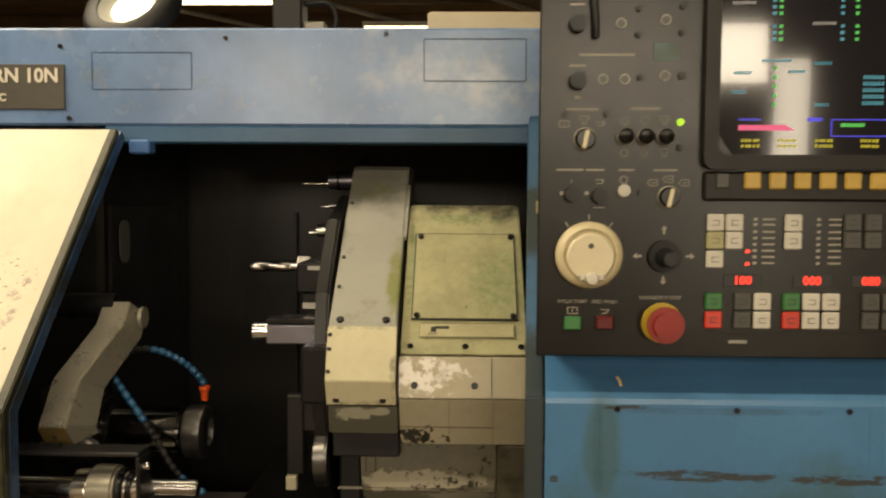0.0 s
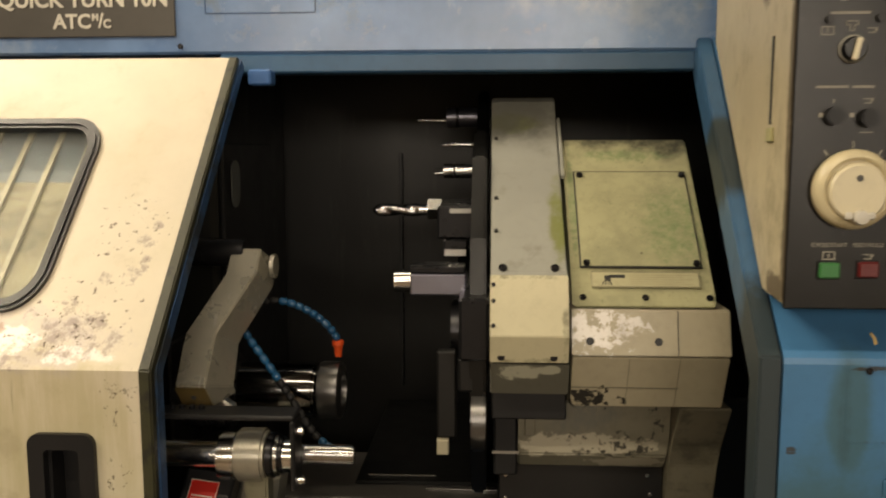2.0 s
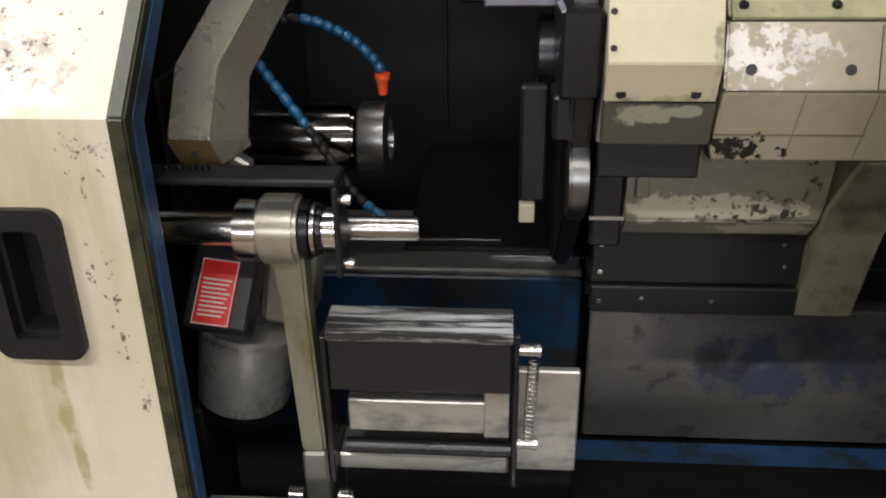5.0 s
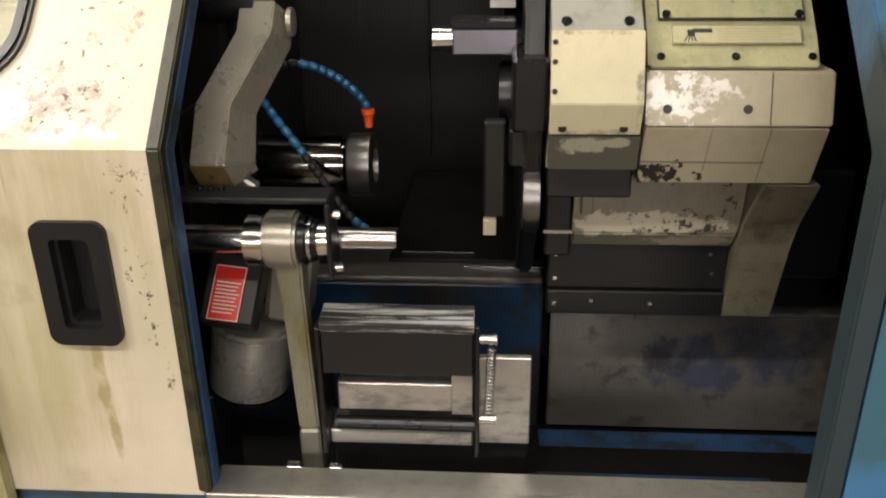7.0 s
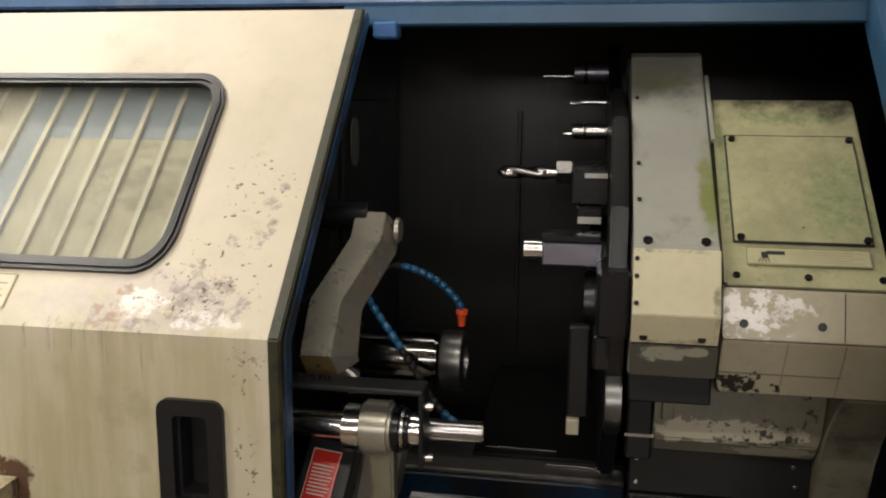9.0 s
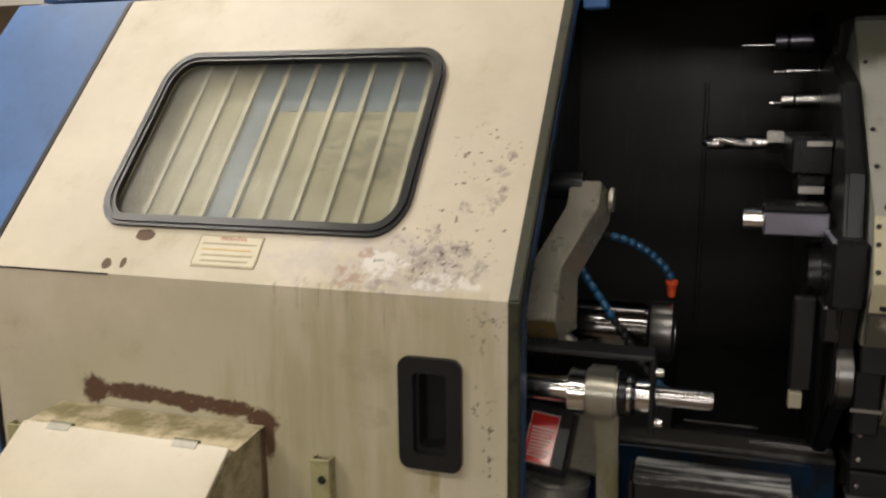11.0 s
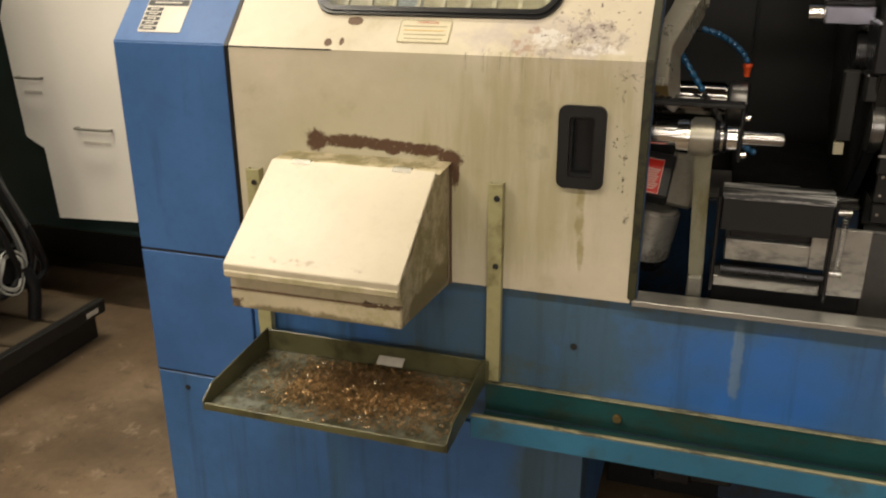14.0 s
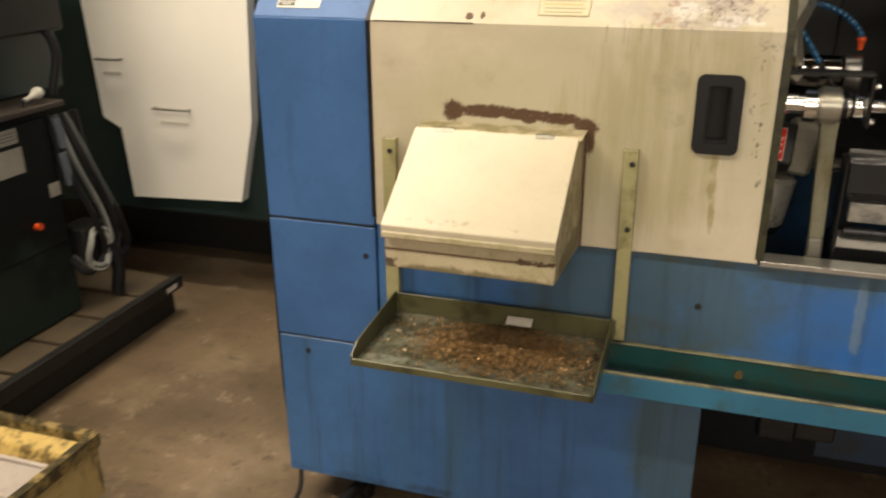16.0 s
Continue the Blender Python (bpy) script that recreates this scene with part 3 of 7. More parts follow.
sheet_cream = surface("yellowed_guard_sheet", (0.20, 0.19, 0.125), 0.5, var=0.2, layers=[
    ((0.27, 0.25, 0.16), 0.5, 0, dict(scale=12, at=0.5, soft=0.2, amount=0.5)),
    ((0.06, 0.058, 0.035), 0.5, 0, dict(scale=30, rough=0.75, stretch=(0.6, 1, 2.2), blobs=[((0.0, 0.15, 1.34), (0.12, 0.2, 0.10))], k=0.35, at=0.13, soft=0.1, amount=0.6))])
rib_cream = surface("pale_rib_paint", (0.34, 0.32, 0.25), 0.5)
sheet_blue = surface("grey_blue_guard_sheet", (0.07, 0.105, 0.14), 0.45, var=0.15)


def glow(name, colour, power):
    return surface(name, tuple(0.3 * c for c in colour), 0.4, emit=colour, power=power, bump=0)


glow_red = glow("red_led", (1.0, 0.04, 0.03), 4.0)
glow_green = glow("green_phosphor", (0.05, 0.8, 0.15), 0.5)
glow_lime = glow("lime_led", (0.5, 1.0, 0.05), 1.0)
glow_cyan = glow("cyan_phosphor", (0.05, 0.5, 0.75), 0.35)
glow_blue = glow("blue_phosphor", (0.06, 0.06, 1.0), 0.9)
glow_mag = glow("magenta_phosphor", (1.0, 0.12, 0.35), 0.8)
glow_yel = glow("yellow_phosphor", (0.75, 0.7, 0.05), 0.6)
glow_grey = glow("pale_phosphor", (0.6, 0.6, 0.6), 0.35)

_g = Net("crt_glass")
_g.b.inputs["Base Color"].default_value = (0.012, 0.012, 0.016, 1)
_g.b.inputs["Roughness"].default_value = 0.11
_g.b.inputs["IOR"].default_value = 1.52
_g.b.inputs["Coat Weight"].default_value = 0.5
_g.b.inputs["Coat Roughness"].default_value = 0.035
crt_glass = _g.mat
_g = Net("scratched_window_plastic")
_g.put(_g.b.inputs["Base Color"], _g.mix(_g.step(_g.noise(6), 0.35, 0.7), (0.74, 0.73, 0.66), (0.60, 0.59, 0.52)))
_g.put(_g.b.inputs["Roughness"], _g.mixf(_g.noise(30), 0.17, 0.27))
_g.b.inputs["Transmission Weight"].default_value = 0.97
_g.b.inputs["IOR"].default_value = 1.12
window_plastic = _g.mat

# ---- building helpers ----
def thing(name, base, label, category, group="", kind=""):
    ob = new(name)
    ob.empty_display_size = 0.05
    ob.location = base
    ob.matrix_world = Matrix.Translation(base)
    return tagged(ob, label, category, group, kind)


def origin_of(ob):
    m = ob.matrix_basis.copy()
    if ob.parent:
        m = origin_of(ob.parent) @ ob.matrix_parent_inverse @ m
    return m


def part(name, bm, material, parent=None, label="", smooth=None):
    """Links a bmesh, in world metres, as one mesh object under a thing or a part."""
    me = bpy.data.meshes.new(name)
    bmesh.ops.recalc_face_normals(bm, faces=bm.faces)
    if smooth:
        for e in bm.edges:
            e.smooth = len(e.link_faces) == 2 and e.calc_face_angle(0) < radians(smooth)
        for f in bm.faces:
            f.smooth = True
    bm.to_mesh(me)
    bm.free()
    me.materials.append(material)
    ob = new(name, me)
    if parent:
        ob.parent = parent
        ob.matrix_parent_inverse = origin_of(parent).inverted()
    if label:
        ob["label"] = label
    return ob


def add_box(bm, x0, x1, y0, y1, z0, z1, bevel=0.0015, turn=None):
    got = bmesh.ops.create_cube(bm, size=1.0)["verts"]
    for v in got:
        v.co = Vector(((x0 + x1) / 2 + v.co.x * (x1 - x0), (y0 + y1) / 2 + v.co.y * (y1 - y0), (z0 + z1) / 2 + v.co.z * (z1 - z0)))
    if turn:
        bmesh.ops.transform(bm, matrix=turn, verts=got)
    if bevel:
        edges = list({e for v in got for e in v.link_edges})
        bmesh.ops.bevel(bm, geom=edges, offset=bevel, segments=1, affect="EDGES", clamp_overlap=True)
    return bm


def box(x0, x1, y0, y1, z0, z1, bevel=0.0015, turn=None):
    return add_box(bmesh.new(), x0, x1, y0, y1, z0, z1, bevel, turn)


AXIS = {"x": Matrix.Rotation(radians(90), 4, "Y"), "y": Matrix.Rotation(radians(-90), 4, "X"), "z": Matrix.Identity(4)}


def add_cyl(bm, centre, axis, r, h, seg=24, r2=None, bevel=0.001, turn=None):
    got = bmesh.ops.create_cone(bm, cap_ends=True, segments=seg, radius1=r, radius2=r if r2 is None else r2, depth=h)["verts"]
    m = Matrix.Translation(centre) @ (turn or Matrix.Identity(4)) @ AXIS[axis]
    bmesh.ops.transform(bm, matrix=m, verts=got)
    if bevel:
        rims = list({e for v in got for e in v.link_edges if any(len(f.verts) > 4 for f in e.link_faces)})
        bmesh.ops.bevel(bm, geom=rims, offset=bevel, segments=2, affect="EDGES", clamp_overlap=True)
    return bm


def cyl(centre, axis, r, h, seg=24, r2=None, bevel=0.001, turn=None):
    return add_cyl(bmesh.new(), centre, axis, r, h, seg, r2, bevel, turn)


def prism(profile, x0, x1, bevel=0.002):
    """A solid with a y, z profile, drawn out along x."""
    bm = bmesh.new()
    a = [bm.verts.new((x0, y, z)) for y, z in profile]
    b = [bm.verts.new((x1, y, z)) for y, z in profile]
    bm.faces.new(a)
    bm.faces.new(b[::-1])
    n = len(a)
    for i in range(n):
        bm.faces.new((a[i], a[(i + 1) % n], b[(i + 1) % n], b[i]))
    if bevel:
        bmesh.ops.bevel(bm, geom=list(bm.edges), offset=bevel, segments=2, affect="EDGES", clamp_overlap=True)
    return bm


def sheet(line, x0, x1, thick=0.003, bevel=0.0006):
    """A bent sheet along a y, z line, with thickness to its left side."""
    pts = [Vector(p) for p in line]
    back = []
    for i, p in enumerate(pts):
        dirs = []
        if i:
            dirs.append((p - pts[i - 1]).normalized())
        if i < len(pts) - 1:
            dirs.append((pts[i + 1] - p).normalized())
        d = sum(dirs, Vector((0, 0))).normalized()
        n = Vector((-d.y, d.x))
        back.append(p + n * thick / max(0.3, d.dot(dirs[0])))
    return prism([tuple(p) for p in pts] + [tuple(p) for p in back[::-1]], x0, x1, bevel)


def tube(points, r, seg=10, taper=None):
    bm = bmesh.new()
    pts = [Vector(p) for p in points]
    rings = []
    side = Vector((0.3, 0.5, 0.81))
    for i, p in enumerate(pts):
        d = (pts[min(i + 1, len(pts) - 1)] - pts[max(i - 1, 0)]).normalized()
        u = d.cross(side).normalized()
        w = d.cross(u)
        rr = taper[i] if taper else r
        rings.append([bm.verts.new(p + rr * (math.cos(a) * u + math.sin(a) * w)) for a in (2 * math.pi * k / seg for k in range(seg))])
    for a, b in zip(rings, rings[1:]):
        for k in range(seg):
            bm.faces.new((a[k], a[(k + 1) % seg], b[(k + 1) % seg], b[k]))
    bm.faces.new(rings[0][::-1])
    bm.faces.new(rings[-1])
    return bm


def curve(points, steps=8):
    """Catmull-Rom through the points."""
    p = [Vector(q) for q in points]
    p = [2 * p[0] - p[1]] + p + [2 * p[-1] - p[-2]]
    out = []
    for i in range(1, len(p) - 2):
        for k in range(steps):
            t = k / steps
            out.append(0.5 * ((2 * p[i]) + (p[i + 1] - p[i - 1]) * t + (2 * p[i - 1] - 5 * p[i] + 4 * p[i + 1] - p[i + 2]) * t * t + (3 * p[i] - p[i - 1] - 3 * p[i + 1] + p[i + 2]) * t ** 3))
    return out + [p[-2]]


def rounded(u0, u1, v0, v1, r, per=8):
    """A loop of 4 * (per + 1) points round a rectangle with rounded corners."""
    loop = []
    for cu, cv, a0 in ((u1 - r, v1 - r, 0), (u0 + r, v1 - r, 90), (u0 + r, v0 + r, 180), (u1 - r, v0 + r, 270)):
        for k in range(per + 1):
            a = radians(a0 + 90 * k / per)
            loop.append((cu + r * math.cos(a), cv + r * math.sin(a)))
    return loop


def ring_solid(outer, inner, place, d0, d1, bevel=0.0):
    """A frame between two loops of equal count in the plane place(u, v, depth), from depth d0 to d1."""
    bm = bmesh.new()
    rows = [[bm.verts.new(place(u, v, d)) for u, v in loop] for loop, d in ((outer, d0), (inner, d0), (inner, d1), (outer, d1))]
    n = len(outer)
    for a in range(4):
        p, q = rows[a], rows[(a + 1) % 4]
        for k in range(n):
            bm.faces.new((p[k], p[(k + 1) % n], q[(k + 1) % n], q[k]))
    if bevel:
        bmesh.ops.bevel(bm, geom=[e for e in bm.edges if e.calc_face_angle(0) > 0.6], offset=bevel, segments=2, affect="EDGES", clamp_overlap=True)
    return bm


def plate_solid(loop, place, d0, d1):
    bm = bmesh.new()
    a = [bm.verts.new(place(u, v, d0)) for u, v in loop]
    b = [bm.verts.new(place(u, v, d1)) for u, v in loop]
    n = len(a)
    bm.faces.new(a)
    bm.faces.new(b[::-1])
    for k in range(n):
        bm.faces.new((a[k], a[(k + 1) % n], b[(k + 1) % n], b[k]))
    return bm


def front(y):
    """Plane facing the camera side (-y) at y; depth goes inward."""
    return lambda u, v, d: Vector((u, y + d, v))


KNEE_Z, SLOPE = 1.184, 0.95
S_LEN = math.hypot(1, SLOPE)


def slope_at(u, v, d):
    """Plane of the sloped front: v is height, d the depth inward, square to the slope."""
    return Vector((u, SLOPE * (v - KNEE_Z) + d / S_LEN, v - d * SLOPE / S_LEN))


def outer_like(inner, u0, u1, v0, v1):
    """A rectangle's loop matched point by point to a rounded inner loop."""
    n = len(inner) // 4
    out = []
    for k, (u, v) in enumerate(inner):
        q, j = k // n, k % n
        cu, cv = ((u1, v1), (u0, v1), (u0, v0), (u1, v0))[q]
        if j == n // 2:
            out.append((cu, cv))
        elif (j < n // 2) == (q in (0, 2)):
            out.append((cu, v))
        else:
            out.append((u, cv))
    return out


def lettering(text, size, place, material, parent, name="lettering", depth=0.0006, bold=0.0):
    cu = bpy.data.curves.new(name, "FONT")
    cu.body, cu.size, cu.align_x, cu.align_y, cu.extrude, cu.offset, cu.resolution_u = text, size, "CENTER", "CENTER", depth, bold, 3
    tmp = bpy.data.objects.new(name, cu)
    scene.collection.objects.link(tmp)
    bpy.context.view_layer.update()
    me = bpy.data.meshes.new_from_object(tmp)
    bpy.data.objects.remove(tmp)
    bpy.data.curves.remove(cu)
    me.transform(place)
    me.materials.clear()
    me.materials.append(material)
    ob = new(name, me)
    ob.parent = parent
    ob.matrix_parent_inverse = origin_of(parent).inverted()
    return ob


def screw(x, y, z, r, parent, mat=None, name="screw", h=0.005, tilt=None):
    """A round socket-head screw that faces -y (or square to a slope)."""
    bm = cyl((x, y - h / 2, z), "y", r, h, 14, bevel=r * 0.2) if tilt is None else cyl((x, y, z), "y", r, h, 14, bevel=r * 0.2, turn=tilt)
    return part(name, bm, mat or dark_steel, parent, smooth=40)


# ---- room ----
floor = tagged(part("floor", box(-8, 12, -5.2, 18.2, -0.1, 0.0, 0), concrete), "worn brown concrete shop floor with oil stains", "floor", kind="structure")
tagged(part("wall_north", box(-8.2, 12.2, 18.0, 18.2, 0, 4.2, 0), wall_tan), "dim tan workshop wall", "wall", kind="structure")
tagged(part("wall_south", box(-8.2, 12.2, -5.4, -5.2, 0, 4.2, 0), wall_tan), "dim tan workshop wall", "wall", kind="structure")
tagged(part("wall_west", box(-8.2, -8.0, -5.2, 18.0, 0, 4.2, 0), wall_tan), "dim tan workshop wall", "wall", kind="structure")
tagged(part("wall_east", box(12.0, 12.2, -5.2, 18.0, 0, 4.2, 0), wall_tan), "dim tan workshop wall", "wall", kind="structure")
tagged(part("ceiling", box(-8.2, 12.2, -5.4, 18.2, 4.2, 4.3, 0), ceiling_dark), "dark boarded workshop ceiling", "ceiling", kind="structure")
for i in range(14):
    y = -3.5 + i * 1.5
    tagged(part("roof_beam", box(-8, 12, y, y + 0.09, 4.0, 4.2, 0.005), brown_rail), "brown steel beam under the workshop ceiling", "beam", "roof beams", "structure")
for i in range(9):
    x = -12.0 + i * 2.3
    tagged(part("conduit", tube([(x + 4.0, 3.0, 3.93), (x + 9.0, 10.0, 3.93), (x + 13.0, 15.6, 3.93)], 0.035, 8), cable_white, smooth=60), "pale pipe running under the ceiling beams", "pipe", "ceiling pipes")


def strip_light(x, y):
    lamp = thing("strip_light", (x, y, 3.75), "white fluorescent strip light hanging from the ceiling, switched on", "ceiling light", "strip lights")
    part("housing", box(x - 0.78, x + 0.78, y - 0.09, y + 0.09, 3.80, 3.86, 0.004), white_metal, lamp)
    for s in (-0.05, 0.05):
        part("tube", cyl((x, y + s, 3.782), "x", 0.013, 1.5, 12), tube_glow, lamp, "glowing tube", smooth=60)
    for s in (-0.6, 0.6):
        part("hanger", cyl((x + s, y, 4.03), "z", 0.004, 0.342, 6, bevel=0), steel, lamp)


# includes a fixture for the added lamp at (-1.75, 0.6)
for lx, ly in ((-2.2, -1.9), (0.2, -1.9), (2.6, -1.9), (-0.2, 0.6), (-1.75, 0.6), (-2.1, -0.4), (0.3, -4.0), (-2.0, 9.0), (3.0, 12.0), (0.2, 10.5), (-1.0, 13.0), (1.6, 15.0)):
    strip_light(lx, ly)

# ---- lathe: fixed body ----
lathe = thing("lathe", (0.3, 0.6, 0), "blue and cream CNC lathe with worn oily paint", "lathe")
FY = 0.012
L0, L1 = -0.762, -0.514
part("upper_end_panel", prism([(FY, 0.764), (FY, KNEE_Z), (FY + SLOPE * 0.385, KNEE_Z + 0.385), (1.3, KNEE_Z + 0.385), (1.3, 0.764)], L0, L1, 0.002), blue, lathe)
part("middle_end_panel", box(L0, L1, FY, 1.3, 0.4805, 0.759, 0.0015), blue, lathe)
for z0, z1 in ((0.4765, 0.480), (0.7595, 0.7635)):
    part("panel_gap", box(L0 + 0.003, L1 - 0.003, FY + 0.001, 1.29, z0, z1, 0), ink_black, lathe)
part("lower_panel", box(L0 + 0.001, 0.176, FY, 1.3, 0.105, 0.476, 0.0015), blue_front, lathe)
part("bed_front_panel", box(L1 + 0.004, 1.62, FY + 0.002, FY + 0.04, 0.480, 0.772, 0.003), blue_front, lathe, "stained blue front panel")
part("inner_plinth", box(0.18, 1.62, 0.54, 0.9, 0.02, 0.478, 0.003), matt_black, lathe)
part("hanging_panel", box(0.44, 1.62, 0.30, 0.31, 0.20, 0.478, 0.003), pan_blue, lathe, "dark blue panel under the trough")
part("junction_box", box(0.36, 0.46, 0.20, 0.296, 0.30, 0.42, 0.004), dirty_black, lathe, "black junction box")
part("door_track", box(0.244, 0.93, -0.004, 0.050, 0.7735, 0.780, 0.002), dull_alu, lathe, "scratched aluminium door track")
part("door_track_lip", box(0.244, 0.93, -0.0075, -0.0045, 0.7725, 0.7825, 0.001), alu, lathe)
for x, z in ((0.147, 0.671), (-0.69, 0.443), (-0.537, 0.694)):
    part("hole_plug", cyl((x, FY - 0.001, z), "y", 0.006, 0.004, 14, bevel=0.001), ink_black, lathe)
# beam over the opening
part("top_beam", box(-0.76, 1.62, 0.42, 0.60, 1.578, 1.745, 0.004), beam_blue, lathe, "blue top beam with reflections painted into its colour")
part("beam_lip", box(0.20, 0.936, 0.421, 0.47, 1.548, 1.5775, 0.003), post_paint, lathe)
part("roof_panel", box(-0.76, 1.62, 0.605, 1.4, 1.70, 1.735, 0.003), blue, lathe)
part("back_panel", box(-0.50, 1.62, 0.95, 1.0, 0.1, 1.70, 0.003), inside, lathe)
for x, z in ((0.127, 1.713), (0.414, 1.727), (0.69, 1.734), (0.128, 1.675), (0.14, 1.59)):
    screw(x, 0.42, z, 0.004, lathe)
for a, b, c, d in ((0.18, 0.355, 1.639, 1.704), (0.754, 0.93, 1.654, 1.727)):
    lo = rounded(a, b, c, d, 0.001, 1)
    li = rounded(a + 0.0018, b - 0.0018, c + 0.0018, d - 0.0018, 0.0006, 1)
    part("cover_seam", ring_solid(lo, li, front(0.42), -0.0008, 0.002), edge_blue, lathe)
part("door_catch", box(0.252, 0.288, 0.395, 0.425, 1.528, 1.552, 0.003), blue, lathe, "small blue door catch")
# right post and cabinet
KY, KZ = -0.050, 1.222


def skew(bm, move):
    """Shifts every vertex along x by move(y, z)."""
    for v in bm.verts:
        v.co.x += move(v.co.y, v.co.z)
    return bm


def lean(y, z):
    """The opening's right edge leans outwards above its knee."""
    return 0.0 if y < KY else 0.038 * min(1.0, (y - KY) / 0.475)


part("right_post", skew(prism([(KY, 0.60), (KY, KZ), (0.425, 1.60), (0.455, 1.60), (0.455, 1.56), (-0.012, 1.19), (-0.012, 0.60)], 0.898, 0.920, 0.002), lean), post_paint, lathe, "grimy blue edge post of the opening")
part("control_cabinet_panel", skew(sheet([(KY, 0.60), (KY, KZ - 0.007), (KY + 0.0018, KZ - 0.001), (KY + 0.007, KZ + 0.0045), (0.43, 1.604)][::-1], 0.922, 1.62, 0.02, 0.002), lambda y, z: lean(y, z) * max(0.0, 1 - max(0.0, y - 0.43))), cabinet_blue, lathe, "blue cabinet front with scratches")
lo = rounded(0.985, 1.30, 1.134, 1.212, 0.004, 2)
li = rounded(0.986, 1.299, 1.135, 1.211, 0.0035, 2)
part("cabinet_cover_seam", ring_solid(lo, li, front(KY), -0.0005, 0.001), cabinet_blue, lathe)
for x in (1.006, 1.145, 1.275):
    screw(x, KY - 0.0002, 1.209, 0.0036, lathe, h=0.002)
part("cabinet_lower_door", box(1.026, 1.6, KY - 0.006, KY + 0.002, 0.66, 1.098, 0.003), cabinet_blue, lathe)
part("paint_mark", tube([(1.004, KY - 0.002, 1.248), (1.008, KY - 0.002, 1.243), (1.0095, KY - 0.002, 1.237)], 0.0016, 6), ink_yellow, lathe, "yellow paint dab")

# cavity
part("headstock", box(-0.40, 0.17, 0.47, 0.94, 0.60, 1.59, 0.01), inside, lathe, "oily headstock wall with shade painted in")
part("headstock_plate", box(0.17, 0.178, 0.49, 0.80, 0.98, 1.44, 0.002), dark_panel, lathe)
tag = part("hanging_tag", plate_solid(rounded(0.52, 0.565, 1.33, 1.41, 0.02, 5), lambda u, v, d: Vector((0.181 + d, u, v)), 0, 0.002), cable_grey, lathe)
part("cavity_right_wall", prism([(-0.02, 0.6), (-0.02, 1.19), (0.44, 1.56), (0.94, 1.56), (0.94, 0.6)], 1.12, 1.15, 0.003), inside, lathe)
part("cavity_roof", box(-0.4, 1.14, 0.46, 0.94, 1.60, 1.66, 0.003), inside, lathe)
part("chip_pan", prism([(0.055, 0.62), (0.94, 0.58), (0.94, 0.54), (0.055, 0.54)], -0.4, 1.1, 0.002), inside, lathe, "oily chip pan with shade painted in")
part("pan_front", box(0.62, 0.897, 0.06, 0.075, 0.60, 0.765, 0.002), pan_blue, lathe)
part("bed_wall", box(0.17, 0.642, 0.395, 0.43, 0.60, 0.857, 0.003), pan_blue, lathe, "oily blue bed wall")
part("bed_top", box(0.17, 0.642, 0.395, 0.60, 0.858, 0.868, 0.003), way_cover, lathe)
part("lower_way_cover", box(0.655, 1.12, 0.384, 0.40, 0.612, 0.817, 0.003), way_cover, lathe, "dark blue-grey lower way cover")
part("lower_way_edge", box(0.655, 1.12, 0.383, 0.46, 0.8172, 0.823, 0.001), dull_alu, lathe)
part("pan_ledge", prism([(0.30, 0.60), (0.31, 0.608), (0.384, 0.606), (0.384, 0.57), (0.30, 0.57)], 0.64, 1.11, 0.002), edge_blue, lathe)
part("upper_way", box(0.42, 0.535, 0.47, 0.474, 0.8745, 0.8775, 0.0005), steel, lathe, "bright way rail")
part("lower_way", box(0.520, 0.655, 0.432, 0.436, 0.8683, 0.8713, 0.0005), steel, lathe, "bright way rail")
part("way_body", box(0.40, 0.66, 0.45, 0.90, 0.70, 0.874, 0.003), matt_black, lathe)
part("back_seam_strip", box(0.425, 0.432, 0.93, 0.948, 0.9, 1.42, 0.001), dark_panel, lathe)
for x in (-0.60, 0.05):
    part("levelling_foot", cyl((x, 0.1, 0.0525), "z", 0.02, 0.105, 12), dark_steel, lathe)
part("levelling_foot", cyl((1.3, 0.4, 0.03), "z", 0.03, 0.06, 12), dark_steel, lathe)
part("side_cable", tube(curve([(L0 - 0.012, 0.06, 0.76), (L0 - 0.014, 0.05, 0.62), (L0 - 0.010, 0.04, 0.45), (L0 - 0.013, 0.05, 0.28), (L0 - 0.006, 0.06, 0.12)]), 0.009, 8), rubber, lathe, smooth=60)
part("hook_strap", tube(curve([(-0.742, 0.03, 0.115), (-0.735, 0.005, 0.06), (-0.752, -0.012, 0.02), (-0.778, -0.02, 0.008)]), 0.006, 8), ink_black, lathe)

# nameplate and papers on the beam
name_plate = thing("name_plate", (-0.01, 0.418, 1.605), "grey metal name plate with pale lettering on the beam", "sign")
part("plate", box(-0.157, 0.134, 0.4145, 0.4195, 1.605, 1.682, 0.001), plate_grey, name_plate)
FACE = Matrix.Rotation(radians(90), 4, "X")
lettering("QUICK TURN 10N", 0.0335, Matrix.Translation((-0.012, 0.4138, 1.6615)) @ FACE, label_white, name_plate, bold=0.0009)
lettering("ATC", 0.0305, Matrix.Translation((-0.030, 0.4138, 1.628)) @ FACE, label_white, name_plate, bold=0.0009)
lettering("M", 0.014, Matrix.Translation((0.0075, 0.4138, 1.6345)) @ FACE, label_white, name_plate, bold=0.0007)
lettering("/", 0.030, Matrix.Translation((0.0165, 0.4138, 1.629)) @ FACE, label_white, name_plate, bold=0.0007)
lettering("C", 0.018, Matrix.Translation((0.026, 0.4138, 1.6245)) @ FACE, label_white, name_plate, bold=0.0007)
card = thing("card", (-0.22, 0.418, 1.60), "plain white card stuck on the blue beam", "paper")
part("sheet_of_card", box(-0.31, -0.166, 0.4168, 0.4192, 1.598, 1.70, 0.0004), label_white, card)
